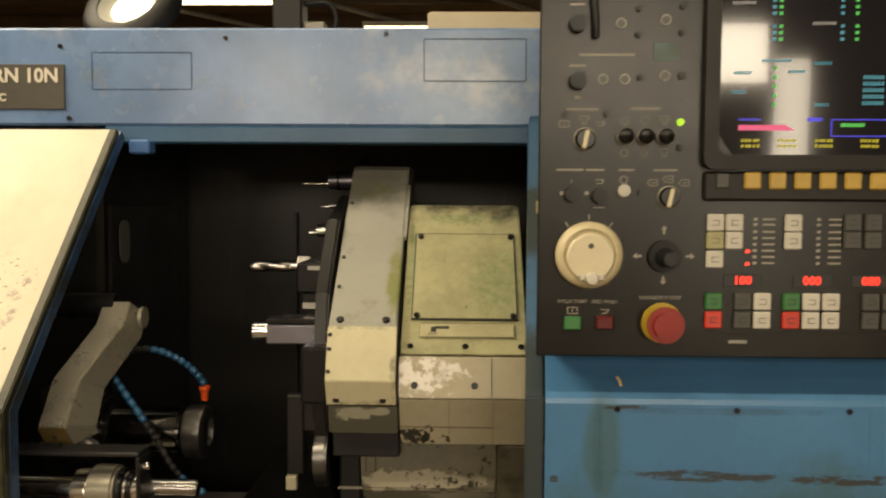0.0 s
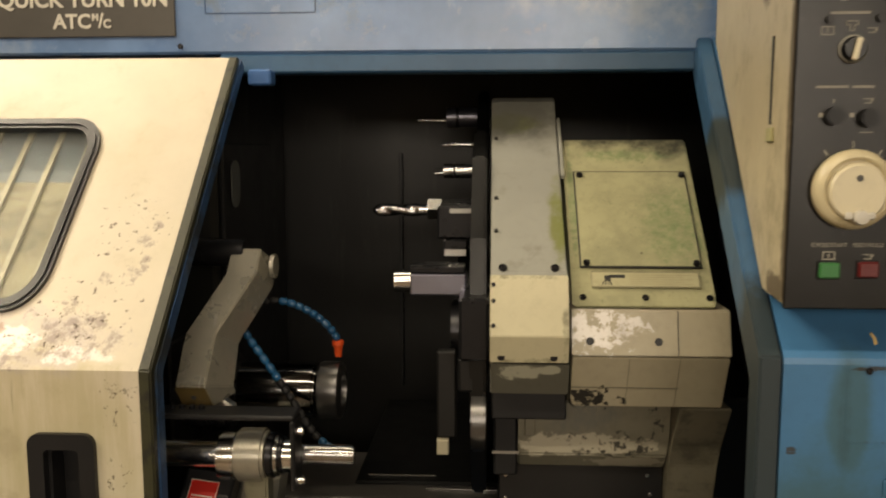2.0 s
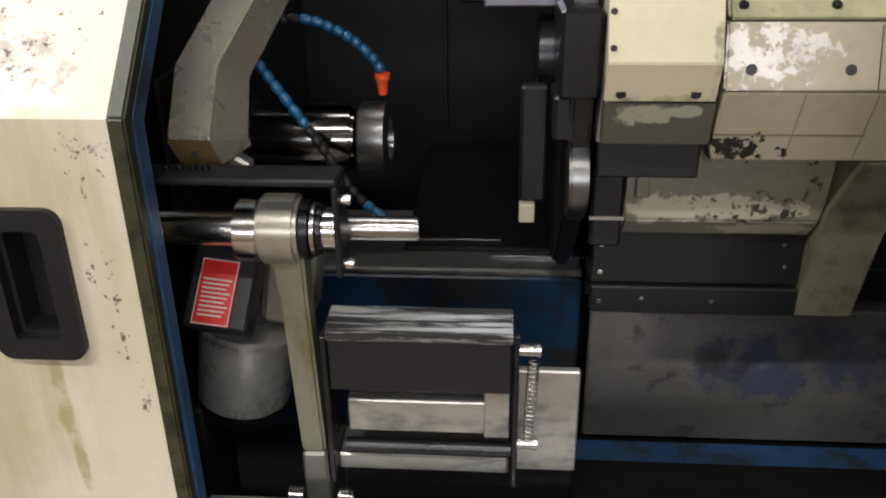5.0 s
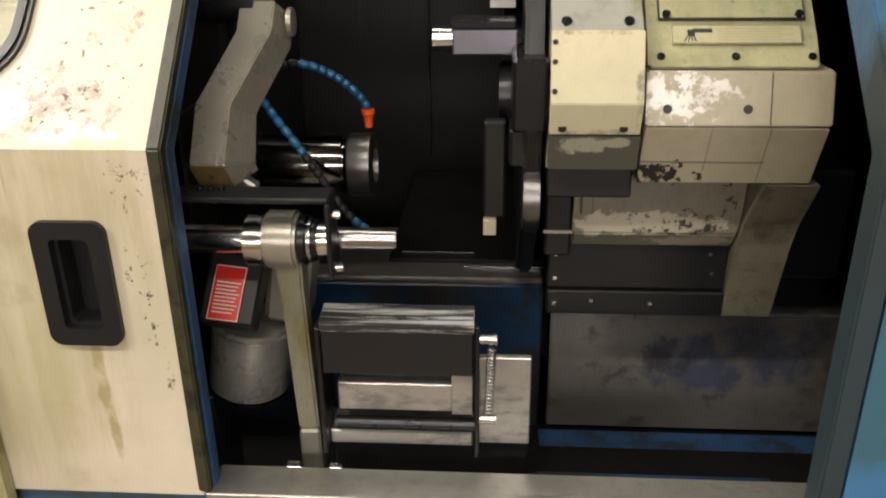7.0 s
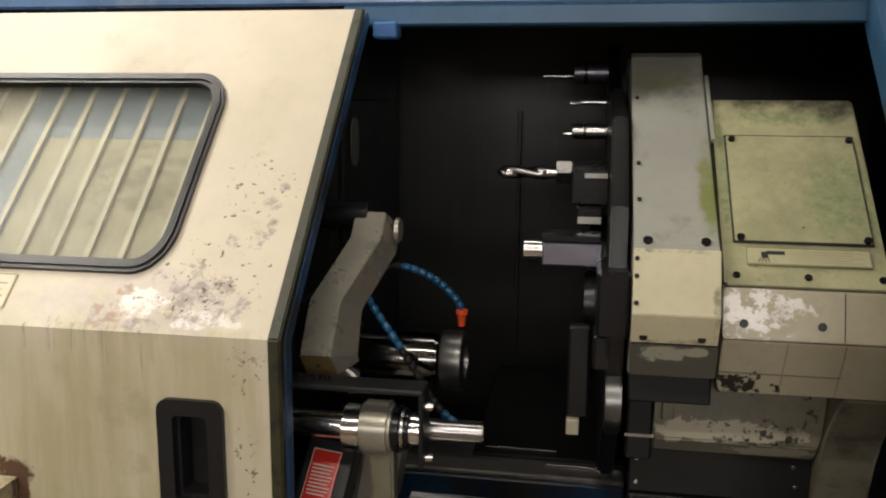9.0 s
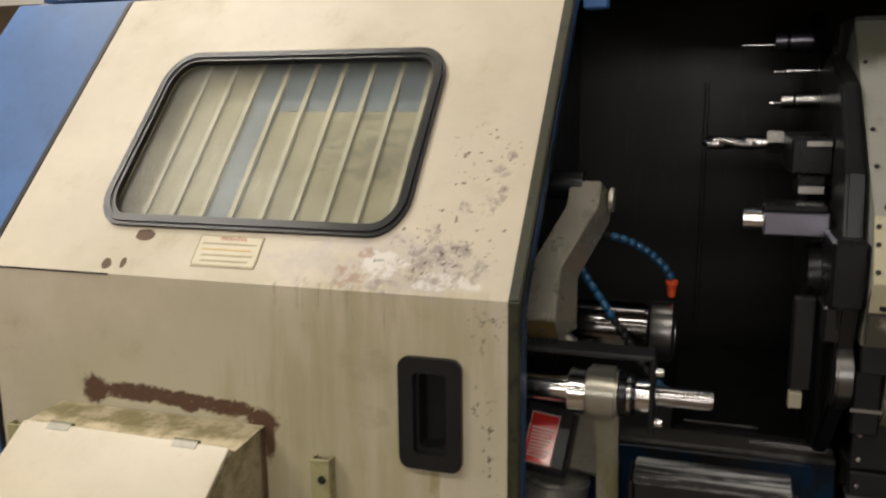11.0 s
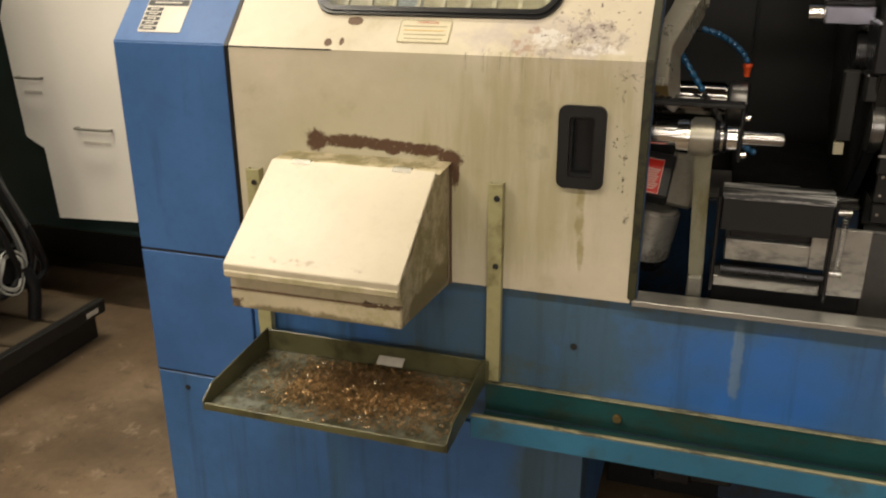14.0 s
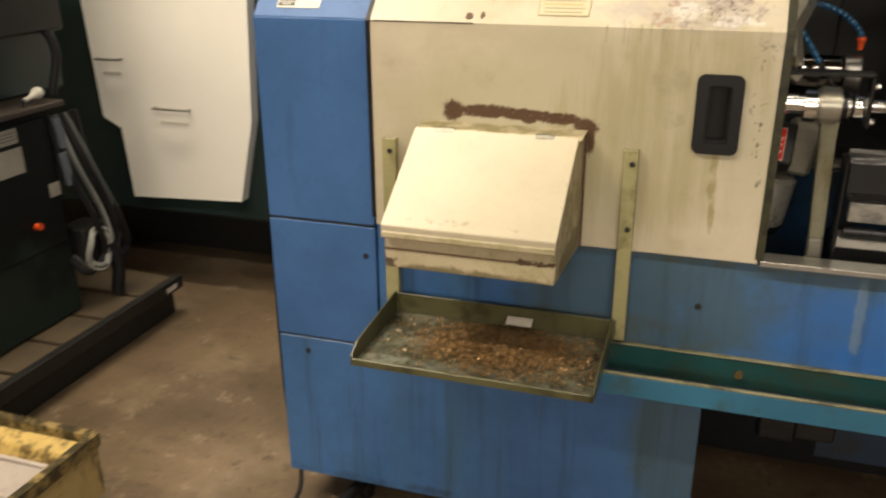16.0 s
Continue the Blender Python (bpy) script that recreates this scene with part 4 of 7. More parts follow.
poster = thing("poster", (-0.60, 0.418, 1.562), "dark framed picture with two pale round shapes on the beam", "poster")
part("backing", box(-0.71, -0.497, 0.4165, 0.4195, 1.580, 1.72, 0.0005), label_white, poster)
part("print", box(-0.703, -0.504, 0.4150, 0.4163, 1.586, 1.714, 0.0003), ink_black, poster)
for x in (-0.655, -0.585):
    part("round_shape", cyl((x, 0.4145, 1.615), "y", 0.026, 0.0012, 28, bevel=0), label_white, poster, "pale round shape")
poster2 = thing("poster", (-0.80, 0.418, 1.56), "white and red printed sheet hanging by the beam", "poster")
part("sheet_of_paper", box(-0.87, -0.742, 0.417, 0.4195, 1.575, 1.72, 0.0004), label_white, poster2)
part("red_panel", box(-0.862, -0.765, 0.4158, 0.4168, 1.59, 1.70, 0.0003), red_key, poster2)

# things on the machine's roof
lamp = thing("work_lamp", (0.25, 0.55, 1.74), "round white work lamp in a dark rim on an arm", "lamp")
LT = Matrix.Translation((0.205, 0.52, 1.815)) @ Matrix.Rotation(radians(-14), 4, "Y") @ Matrix.Rotation(radians(52), 4, "X")


def lathe_ring(profile, m, seg=40):
    bm = bmesh.new()
    rings = [[bm.verts.new(m @ Vector((r * math.cos(a), r * math.sin(a), z))) for a in (2 * math.pi * k / seg for k in range(seg))] for r, z in profile]
    for a, b in zip(rings, rings[1:]):
        for k in range(seg):
            bm.faces.new((a[k], a[(k + 1) % seg], b[(k + 1) % seg], b[k]))
    return bm


part("rim", lathe_ring([(0.060, 0.0), (0.083, 0.0), (0.092, -0.01), (0.092, -0.03), (0.07, -0.04), (0.060, -0.02), (0.060, 0.0)], LT), rubber, lamp, smooth=50)
part("ring_shade", lathe_ring([(0.0595, -0.002), (0.044, -0.012), (0.040, -0.028), (0.0595, -0.028), (0.0595, -0.002)], LT), cable_white, lamp, smooth=50)
part("diffuser", lathe_ring([(0.0398, -0.016), (0.025, -0.014), (0.0005, -0.013), (0.0005, -0.02), (0.0398, -0.021), (0.0398, -0.016)], LT), tube_glow, lamp, "glowing white diffuser", smooth=60)
part("arm", tube(curve([(0.13, 0.53, 1.80), (0.12, 0.55, 1.765), (0.13, 0.58, 1.738)]), 0.008, 10), rubber, lamp, smooth=50)
device = thing("roof_bracket", (0.53, 0.55, 1.745), "dark clamp bracket with a hook on the beam top", "bracket")
part("block", box(0.475, 0.53, 0.50, 0.56, 1.746, 1.85, 0.004), dark_panel, device)
part("clamp", box(0.53, 0.57, 0.51, 0.55, 1.755, 1.775, 0.003), cast, device)
part("hook", tube(curve([(0.53, 0.53, 1.81), (0.575, 0.53, 1.81), (0.588, 0.53, 1.78), (0.575, 0.53, 1.756), (0.55, 0.53, 1.754)]), 0.005, 8), rubber, device, smooth=60)
ledge = thing("cable_tray", (0.9, 0.53, 1.745), "cream metal cable tray lying on the beam", "cable tray")
part("channel", prism([(0.50, 1.7465), (0.50, 1.79), (0.56, 1.79), (0.56, 1.7465)], 0.757, 1.3, 0.003), cream, ledge)

# ---- sliding door ----
DX0, DX1 = -0.504, 0.2395
DTOP = 1.566
door = thing("sliding_door", (-0.13, 0.02, 0.784), "cream sliding door with chipped rusty paint, half open", "door")
hole = rounded(-0.350, 0.079, 1.244, 1.465, 0.038, 8)
part("sloped_panel", ring_solid(outer_like(hole, DX0, DX1, KNEE_Z, DTOP), hole, slope_at, 0, 0.012), door_paint, door)
hh = rounded(0.108, 0.177, 0.977, 1.107, 0.010, 8)
part("front_panel", ring_solid(outer_like(hh, DX0, DX1, 0.7745, KNEE_Z), hh, front(0.0), 0, 0.012), door_paint, door)
part("knee_seam", box(-0.505, -0.30, -0.0012, 0.004, KNEE_Z - 0.0012, KNEE_Z + 0.0008, 0), ink_black, door)
part("door_liner", prism([(0.0135, 0.785), (0.0135, KNEE_Z - 0.01), (0.385, 1.55), (0.40, 1.54), (0.04, KNEE_Z - 0.02), (0.04, 0.785)], DX1 - 0.03, DX1 - 0.002, 0.001), pan_blue, door)
EDGE = [(-0.003, 0.781), (-0.003, KNEE_Z + 0.001), (SLOPE * (DTOP - KNEE_Z) - 0.002, DTOP + 0.001)]
part("edge_seal", sheet([(y - 0.0012, z + 0.0008) for y, z in EDGE][::-1], DX1 - 0.0045, DX1 + 0.0100, 0.010, 0.002), surface("olive_rubber_seal", (0.036, 0.036, 0.016), 0.45, var=0.3, grain=0.3, layers=[((0.008, 0.008, 0.006), 0.5, 0, dict(scale=30, rough=0.78, at=0.5, soft=0.1, amount=0.85))]), door, "grimy olive rubber edge")
part("edge_strip", sheet([(y + 0.0125, z - 0.002) for y, z in EDGE][::-1], DX1 + 0.0005, DX1 + 0.0110, 0.018, 0.001), edge_blue, door, "blue inner door edge")
gap = [(-0.002, 0.79), (-0.002, KNEE_Z), (SLOPE * 0.38 - 0.002, KNEE_Z + 0.38)]
part("left_seal", sheet([(y, z) for y, z in gap][::-1], DX0 - 0.0085, DX0 - 0.0005, 0.012, 0), rubber, door)
gin = rounded(-0.345, 0.075, 1.251, 1.457, 0.033, 8)
gout = rounded(-0.362, 0.091, 1.238, 1.4705, 0.045, 8)
gasket = part("window_gasket", ring_solid(gout, gin, slope_at, -0.005, 0.004, 0.0022), gasket_black, door, "black rubber window gasket", smooth=50)
gi2 = rounded(-0.3505, 0.0805, 1.2465, 1.4615, 0.037, 8)
go2 = rounded(-0.3560, 0.0860, 1.2420, 1.4665, 0.041, 8)
part("gasket_bead", ring_solid(go2, gi2, slope_at, -0.0072, -0.0045, 0.001), gasket_black, gasket, smooth=60)
pane = part("window_pane", plate_solid(rounded(-0.349, 0.078, 1.245, 1.464, 0.037, 8), slope_at, 0.004, 0.007), window_plastic, door, "yellowed see-through window pane")
pane.visible_shadow = False
GD = 0.030
for a, b, c, d, m in ((-0.37, -0.215, 1.225, 1.48, sheet_cream), (-0.2145, -0.168, 1.225, 1.48, sheet_blue), (-0.1675, 0.10, 1.225, 1.405, sheet_cream), (-0.1675, 0.10, 1.4055, 1.48, sheet_blue)):
    part("guard_sheet", plate_solid([(a, c), (b, c), (b, d), (a, d)], slope_at, GD, GD + 0.003), m, door)
for k in range(9):
    x = -0.312 + k * 0.046
    part("guard_rib", plate_solid([(x - 0.0035, 1.238), (x + 0.0035, 1.238), (x + 0.0035, 1.472), (x - 0.0035, 1.472)], slope_at, GD - 0.0045, GD - 0.0005), rib_cream, door, "pale vertical rib behind the window")
hin = rounded(0.122, 0.163, 0.992, 1.093, 0.006, 8)
hout = rounded(0.1035, 0.1815, 0.9725, 1.1115, 0.014, 8)
handle = part("door_handle", ring_solid(hout, hin, front(0.0), -0.007, 0.004, 0.002), black_plastic, door, "black recessed plastic handle", smooth=50)
part("handle_cup", ring_solid(rounded(0.121, 0.164, 0.991, 1.094, 0.006, 8), rounded(0.126, 0.159, 0.996, 1.089, 0.005, 8), front(0.0), 0.004, 0.030), black_plastic, handle)
part("handle_back", plate_solid(rounded(0.120, 0.165, 0.990, 1.095, 0.006, 8), front(0.0), 0.0305, 0.034), black_plastic, handle)
sticker = thing("warning_label", (-0.135, 0.03, 1.2), "small cream warning label with red and yellow print", "label")
part("label_sheet", plate_solid(rounded(-0.185, -0.092, 1.1985, 1.2335, 0.002, 2), slope_at, -0.0012, -0.0004), cream_plastic, sticker)
part("label_border", ring_solid(rounded(-0.1845, -0.0925, 1.1990, 1.2330, 0.002, 2), rounded(-0.1830, -0.0940, 1.2003, 1.2317, 0.0015, 2), slope_at, -0.0016, -0.0012), faded_ink, sticker, "brown border line")
lettering("WARNING", 0.008, Matrix.Translation(slope_at(-0.135, 1.229, -0.0016)) @ Matrix.Rotation(radians(90 - 43.5), 4, "X"), ink_red, sticker, depth=0.0002)
for k, m in ((0, faded_ink), (1, ink_yellow), (2, faded_ink), (3, faded_ink)):
    v = 1.2225 - k * 0.0062
    part("print_line", plate_solid([(-0.178 + 0.002 * k, v), (-0.100 - 0.004 * (k % 2), v), (-0.100 - 0.004 * (k % 2), v + 0.0016), (-0.178 + 0.002 * k, v + 0.0016)], slope_at, -0.0016, -0.0012), m, sticker)
data_label = thing("data_label", (-0.67, 0.06, 1.22), "white label with black boxes and bars on blue paint", "label")
LS = lambda u, v, d: slope_at(u, v, d) + Vector((0, FY, 0))
part("label_sheet", plate_solid(rounded(-0.715, -0.622, 1.200, 1.256, 0.002, 2), LS, -0.0012, -0.0003), label_white, data_label)
part("print_bar", plate_solid(rounded(-0.713, -0.624, 1.2445, 1.2545, 0.0005, 1), LS, -0.0018, -0.0013), ink_black, data_label)
part("print_line", plate_solid(rounded(-0.700, -0.640, 1.2485, 1.2505, 0.0005, 1), LS, -0.0024, -0.0019), label_white, data_label)
for k in range(5):
    v = 1.2035 + k * 0.0080
    part("print_bar", plate_solid(rounded(-0.712, -0.676, v, v + 0.0056, 0.0005, 1), LS, -0.0018, -0.0013), ink_black, data_label)
    part("print_line", plate_solid(rounded(-0.704, -0.684, v + 0.002, v + 0.0036, 0.0004, 1), LS, -0.0024, -0.0019), label_white, data_label)

# ---- chip chute, brackets, tray, trough ----
chute = thing("chip_chute", (-0.236, -0.1, 0.775), "cream sheet metal chute box with a hinged sloping lid", "chute box")
part("chute_body", prism([(-0.0015, 0.769), (-0.0015, 0.998), (-0.074, 0.994), (-0.248, 0.864), (-0.248, 0.792)], -0.386, -0.086, 0.002), stained_cream, chute)
lid = part("lid", sheet([(-0.074, 0.9995), (-0.257, 0.871), (-0.257, 0.856)], -0.388, -0.084, -0.004, 0.001), lid_paint, chute, "cream hinged lid")
part("lid_lip", box(-0.388, -0.084, -0.263, -0.253, 0.850, 0.864, 0.003), stained_cream, lid)
part("top_flange", prism([(-0.0016, 0.9985), (-0.0016, 1.0005), (-0.070, 0.9965), (-0.070, 0.9948)], -0.394, -0.080, 0.0005), stained_cream, chute, "grimy flat top of the chute")
for x in (-0.330, -0.144):
    hg = part("hinge", cyl((x, -0.0735, 1.0022), "x", 0.0030, 0.036, 10), dark_olive, chute, "dull metal hinge", smooth=50)
    part("hinge_leaf", sheet([(-0.0745, 1.0030), (-0.0825, 0.9975)], x - 0.017, x + 0.017, -0.0015, 0.0003), cast, hg)
part("front_fold", box(-0.386, -0.088, -0.2500, -0.2478, 0.826, 0.8285, 0), RUSTY := surface("rusty_seam", (0.11, 0.06, 0.03), 0.7), chute)


part("rust_seam", box(-0.0845, -0.0800, -0.004, -0.0006, 0.772, 0.998, 0.0005), RUSTY, chute, "rusty joint against the door")


def bracket_rail(x0, x1, z0, z1):
    rail = thing("bracket_rail", ((x0 + x1) / 2, -0.02, z0), "upright olive-cream steel channel bolted to the front", "bracket", "bracket rails")
    bm = bmesh.new()
    add_box(bm, x0, x1, -0.018, -0.014, z0, z1, 0.001)
    add_box(bm, x0, x0 + 0.003, -0.014, -0.0015, z0, z1, 0.0005)
    add_box(bm, x1 - 0.003, x1, -0.014, -0.0015, z0, z1, 0.0005)
    part("channel", bm, olive, rail)
    for z in (z1 - 0.025, z1 - 0.15):
        screw((x0 + x1) / 2 + 0.003, -0.018, z, 0.0055, rail, ink_black, "bolt", 0.003)


bracket_rail(-0.480, -0.452, 0.592, 0.962)
bracket_rail(-0.010, 0.016, 0.592, 0.972)

tray = thing("chip_tray", (-0.23, -0.15, 0.57), "oily steel tray with low sides under the chute", "tray")
part("tray_bottom", box(-0.452, -0.010, -0.262, -0.03, 0.5925, 0.596, 0.001), tray_metal, tray)
part("tray_back", box(-0.452, 0.000, -0.0335, -0.0300, 0.5965, 0.640, 0.001), dark_olive, tray)
part("tray_front", box(-0.452, -0.010, -0.2665, -0.2622, 0.5915, 0.6065, 0.0015), dark_olive, tray)
for x in (-0.4555, -0.0095):
    part("tray_side", prism([(-0.2655, 0.5915), (-0.2655, 0.6095), (-0.235, 0.628), (-0.0300, 0.642), (-0.0300, 0.5915)], x, x + 0.0032, 0.0006), dark_olive, tray)
rng = random.Random(4)


def chip_pile(name, count, material, label, spread, small):
    """Loose curls of swarf, too many to count, as one mesh."""
    verts, faces = [], []
    for _ in range(count):
        cx, cy = rng.gauss(-0.20, 0.085), rng.gauss(-0.13, 0.048)
        if not (-0.445 < cx < -0.018 and -0.252 < cy < -0.042):
            continue
        heap = 0.018 * math.exp(-((cx + 0.19) / 0.09) ** 2 - ((cy + 0.12) / 0.06) ** 2)
        z = 0.5965 + rng.random() * (0.002 + heap)
        a, ln, r, b = rng.random() * 6.3, rng.uniform(0.004, 0.014) * small, rng.uniform(0.0010, 0.0028), rng.uniform(-0.3, 0.5)
        ax = Vector((math.cos(a), math.sin(a), 0.25 * b)).normalized()
        side = Vector((-ax.y, ax.x, 0)).normalized()
        up = ax.cross(side)
        prev = None
        turns = rng.uniform(0.8, 2.0)
        for k in range(7):
            t = k / 6
            p = Vector((cx, cy, z + r)) + ax * (t - 0.5) * ln + side * r * math.cos(6.28 * turns * t) + up * r * math.sin(6.28 * turns * t)
            i = len(verts)
            verts += [tuple(p), tuple(p + ax * 0.0011)]
            if prev is not None:
                faces.append((prev, prev + 1, i + 1, i))
            prev = i
    me = bpy.data.meshes.new(name)
    me.from_pydata(verts, [], faces)
    me.materials.append(material)
    return tagged(new(name, me), label, "metal chips", kind="stuff")


chip_pile("metal_chips", 6500, chip_metal, "heap of brown curled metal chips in the tray", 1, 1.0)
chip_pile("bright_chips", 380, chip_bright, "bright metal chips scattered over the tray", 1, 1.2)
scrap = thing("paper_scrap", (-0.19, -0.1, 0.592), "bent scrap of dirty white paper on chips", "paper")
part("folded_sheet", sheet([(-0.040, 0.624), (-0.048, 0.621), (-0.058, 0.614)], -0.212, -0.160, 0.001, 0.0002), paper, scrap)

grimy_rim = surface("grimy_rim_paint", (0.30, 0.28, 0.16), 0.45, var=0.25, grain=0.3, layers=[((0.06, 0.055, 0.03), 0.5, 0, dict(scale=24, rough=0.78, stretch=(0.5, 1, 1), at=0.46, soft=0.12, amount=0.85))])
trough = thing("coolant_trough", (0.6, -0.06, 0.52), "teal and blue sheet metal trough with oily inside", "trough")
part("trough_front", box(-0.014, 1.62, -0.104, -0.100, 0.520, 0.563, 0.001), teal, trough)
part("trough_rim", box(-0.014, 1.62, -0.105, -0.097, 0.5635, 0.568, 0.0015), grimy_rim, trough, "chipped cream rim")
part("trough_bottom", prism([(-0.0995, 0.520), (-0.0995, 0.524), (-0.002, 0.516), (-0.002, 0.512)], -0.014, 1.62, 0.0008), greenish, trough)
part("trough_back", box(-0.014, 1.62, 0.002, 0.0115, 0.516, 0.574, 0.001), greenish, trough)
part("trough_back_rim", box(-0.014, 1.62, -0.001, 0.0105, 0.5745, 0.5775, 0.001), grimy_rim, trough)
part("drain_bolt", cyl((0.235, -0.003, 0.545), "y", 0.008, 0.008, 12), brown_end, trough)

# dark machinery in the open base
part("base_pipe", tube(curve([(0.22, 0.20, 0.42), (0.26, 0.16, 0.46), (0.28, 0.16, 0.40)]), 0.006, 8), steel, lathe, smooth=60)
part("base_valve", box(0.30, 0.38, 0.18, 0.30, 0.30, 0.45, 0.006), dark_steel, lathe)
hose = thing("floor_hose", (-0.55, -0.1, 0), "black rubber hose running out from under the lathe", "hose")
part("hose_tube", tube(curve([(-0.56, 0.25, 0.03), (-0.60, 0.06, 0.055), (-0.615, -0.04, 0.05), (-0.60, -0.14, 0.022), (-0.52, -0.30, 0.016), (-0.38, -0.45, 0.016)]), 0.016, 12), rubber, hose, smooth=60)
pad = thing("yellow_pad", (-0.773, -0.043, 0), "small dirty yellow plastic pad on the floor", "pad")
part("pad_body", plate_solid(rounded(-0.81, -0.755, -0.06, -0.028, 0.012, 4), lambda u, v, d: Vector((u, v, d)), 0.0, 0.012), surface("dull_yellow_plastic", (0.36, 0.25, 0.05), 0.5, var=0.3, grain=0.3), pad)

# ---- work area ----
tool_dark_ring = surface("dull_ring_steel", (0.20, 0.195, 0.19), 0.3, 0.95, var=0.15, grain=0.2)
chuck = thing("spindle_chuck", (0.3, 0.33, 1.067), "dark polished collet chuck on the lathe spindle", "chuck")
CY, CZ = 0.33, 1.067
part("flange", cyl((0.205, CY, CZ), "x", 0.062, 0.07, 40, bevel=0.006), dark_steel, chuck, smooth=40)
part("chuck_body", cyl((0.300, CY, CZ), "x", 0.041, 0.132, 40, bevel=0.004), surface("smoky_chrome", (0.16, 0.155, 0.15), 0.13, 1.0, var=0.1, grain=0.1, bump=0.01), chuck, smooth=40)
part("nose_ring", lathe_ring([(0.024, 0.0), (0.0415, 0.0), (0.043, 0.003), (0.043, 0.030), (0.036, 0.034), (0.026, 0.034), (0.024, 0.02), (0.024, 0.0)], Matrix.Translation((0.3705, CY, CZ)) @ AXIS["x"]), tool_dark_ring, chuck, smooth=40)
part("collet", lathe_ring([(0.008, 0.0), (0.0235, 0.0), (0.0235, 0.026), (0.010, 0.022), (0.008, 0.0)], Matrix.Translation((0.3705, CY, CZ)) @ AXIS["x"]), dark_steel, chuck, smooth=40)
part("groove", cyl((0.247, CY, CZ), "x", 0.0425, 0.008, 40, bevel=0.001), dark_steel, chuck, smooth=40)
part("spindle_root", box(0.169, 0.175, CY - 0.09, 0.421, CZ - 0.09, CZ + 0.09, 0.003), inside, chuck)

arm = thing("swing_arm", (0.27, 0.2, 1.1), "grey painted bent swing arm over the chuck", "arm")


def loft(stations, bevel=0.004):
    """A bar of rectangular section through stations of centre, half width in x, half depth."""
    bm = bmesh.new()
    rings = []
    for (x, y, z), hx, (dy, dz) in stations:
        rings.append([bm.verts.new((x + sx * hx, y + sy * dy, z + sy * dz)) for sx, sy in ((-1, -1), (1, -1), (1, 1), (-1, 1))])
    for a, b in zip(rings, rings[1:]):
        for k in range(4):
            bm.faces.new((a[k], a[(k + 1) % 4], b[(k + 1) % 4], b[k]))
    bm.faces.new(rings[0][::-1])
    bm.faces.new(rings[-1])
    bmesh.ops.bevel(bm, geom=list(bm.edges), offset=bevel, segments=2, affect="EDGES", clamp_overlap=True)
    return bm




def bar(stations, bevel):
    """A bar through four-cornered sections, each given by its front edge's ends and its depth vector."""
    bm = bmesh.new()
    rings = []
    for (xa, xb), (y, z), (dx, dy, dz) in stations:
        rings.append([bm.verts.new(p) for p in ((xa, y, z), (xb, y, z), (xb + dx, y + dy, z + dz), (xa + dx, y + dy, z + dz))])
    for a, b in zip(rings, rings[1:]):
        for k in range(4):
            bm.faces.new((a[k], a[(k + 1) % 4], b[(k + 1) % 4], b[k]))
    bm.faces.new(rings[0][::-1])
    bm.faces.new(rings[-1])
    bmesh.ops.bevel(bm, geom=list(bm.edges), offset=bevel, segments=2, affect="EDGES", clamp_overlap=True)
    return bm


part("arm_bar", bar([((0.258, 0.300), (0.272, 1.290), (0.012, 0.040, -0.026)), ((0.257, 0.299), (0.246, 1.258), (0.012, 0.044, -0.028)), ((0.221, 0.262), (0.178, 1.186), (0.016, 0.050, -0.024)), ((0.2255, 0.2645), (0.124, 1.131), (0.020, 0.058, -0.016)), ((0.2300, 0.2690), (0.141, 1.098), (0.016, 0.048, 0.006))], 0.0016), arm_metal, arm)
part("arm_end", bar([((0.2255, 0.2645), (0.1225, 1.1285), (0.0, 0.003, 0.0)), ((0.2300, 0.2690), (0.1395, 1.0985), (0.0, 0.003, 0.0))], 0.0006), brown_end, arm, "brown stained end face")
part("end_screw", cyl((0.2475, 0.1305, 1.1145), "y", 0.0035, 0.004, 12), ink_black, arm)
part("arm_boss", cyl((0.3135, 0.290, 1.262), "x", 0.018, 0.006, 24), arm_metal, arm, smooth=40)
part("pivot_shaft", cyl((0.205, 0.285, 1.282), "x", 0.020, 0.14, 24), dark_steel, arm, "dark pivot shaft", smooth=40)
part("sensor_tip", box(0.262, 0.285, 0.17, 0.19, 1.08, 1.098, 0.003, Matrix.Translation((0.27, 0.18, 1.09)) @ Matrix.Rotation(radians(35), 4, "Y") @ Matrix.Translation((-0.27, -0.18, -1.09))), alu, arm)


def coolant_hose(points, black_from, black_to, nozzle):
    ob = thing("coolant_hose", points[0], "jointed blue plastic coolant hose" + (" with an orange nozzle" if nozzle else " with black segments"), "hose", "coolant hoses")
    path = curve(points, 10)
    step, last, k = 0.011, path[0], 0
    for p in path[1:]:
        if (p - last).length >= step:
            mid, d = (p + last) / 2, (p - last)
            m = Matrix.Translation(last) @ d.to_track_quat("Z", "Y").to_matrix().to_4x4()
            L = d.length
            bm = lathe_ring([(0.0005, 0.0), (0.0044, 0.0005), (0.0056, L * 0.25), (0.0059, L * 0.5), (0.0054, L * 0.75), (0.004, L * 0.98), (0.0005, L)], m, 12)
            dark = black_from <= k < black_to
            part("hose_segment", bm, rubber if dark else hose_blue, ob, "black segment" if dark else "", smooth=60)
            last, k = p, k + 1
    if nozzle:
        d = Vector((0.003, 0, -1)).normalized()
        m = Matrix.Translation(last) @ d.to_track_quat("Z", "Y").to_matrix().to_4x4()
        part("nozzle", lathe_ring([(0.0005, 0), (0.0088, 0.001), (0.0088, 0.007), (0.0068, 0.009), (0.0050, 0.025), (0.003, 0.025), (0.0005, 0.01)], m, 16), orange, ob, "orange nozzle", smooth=40)


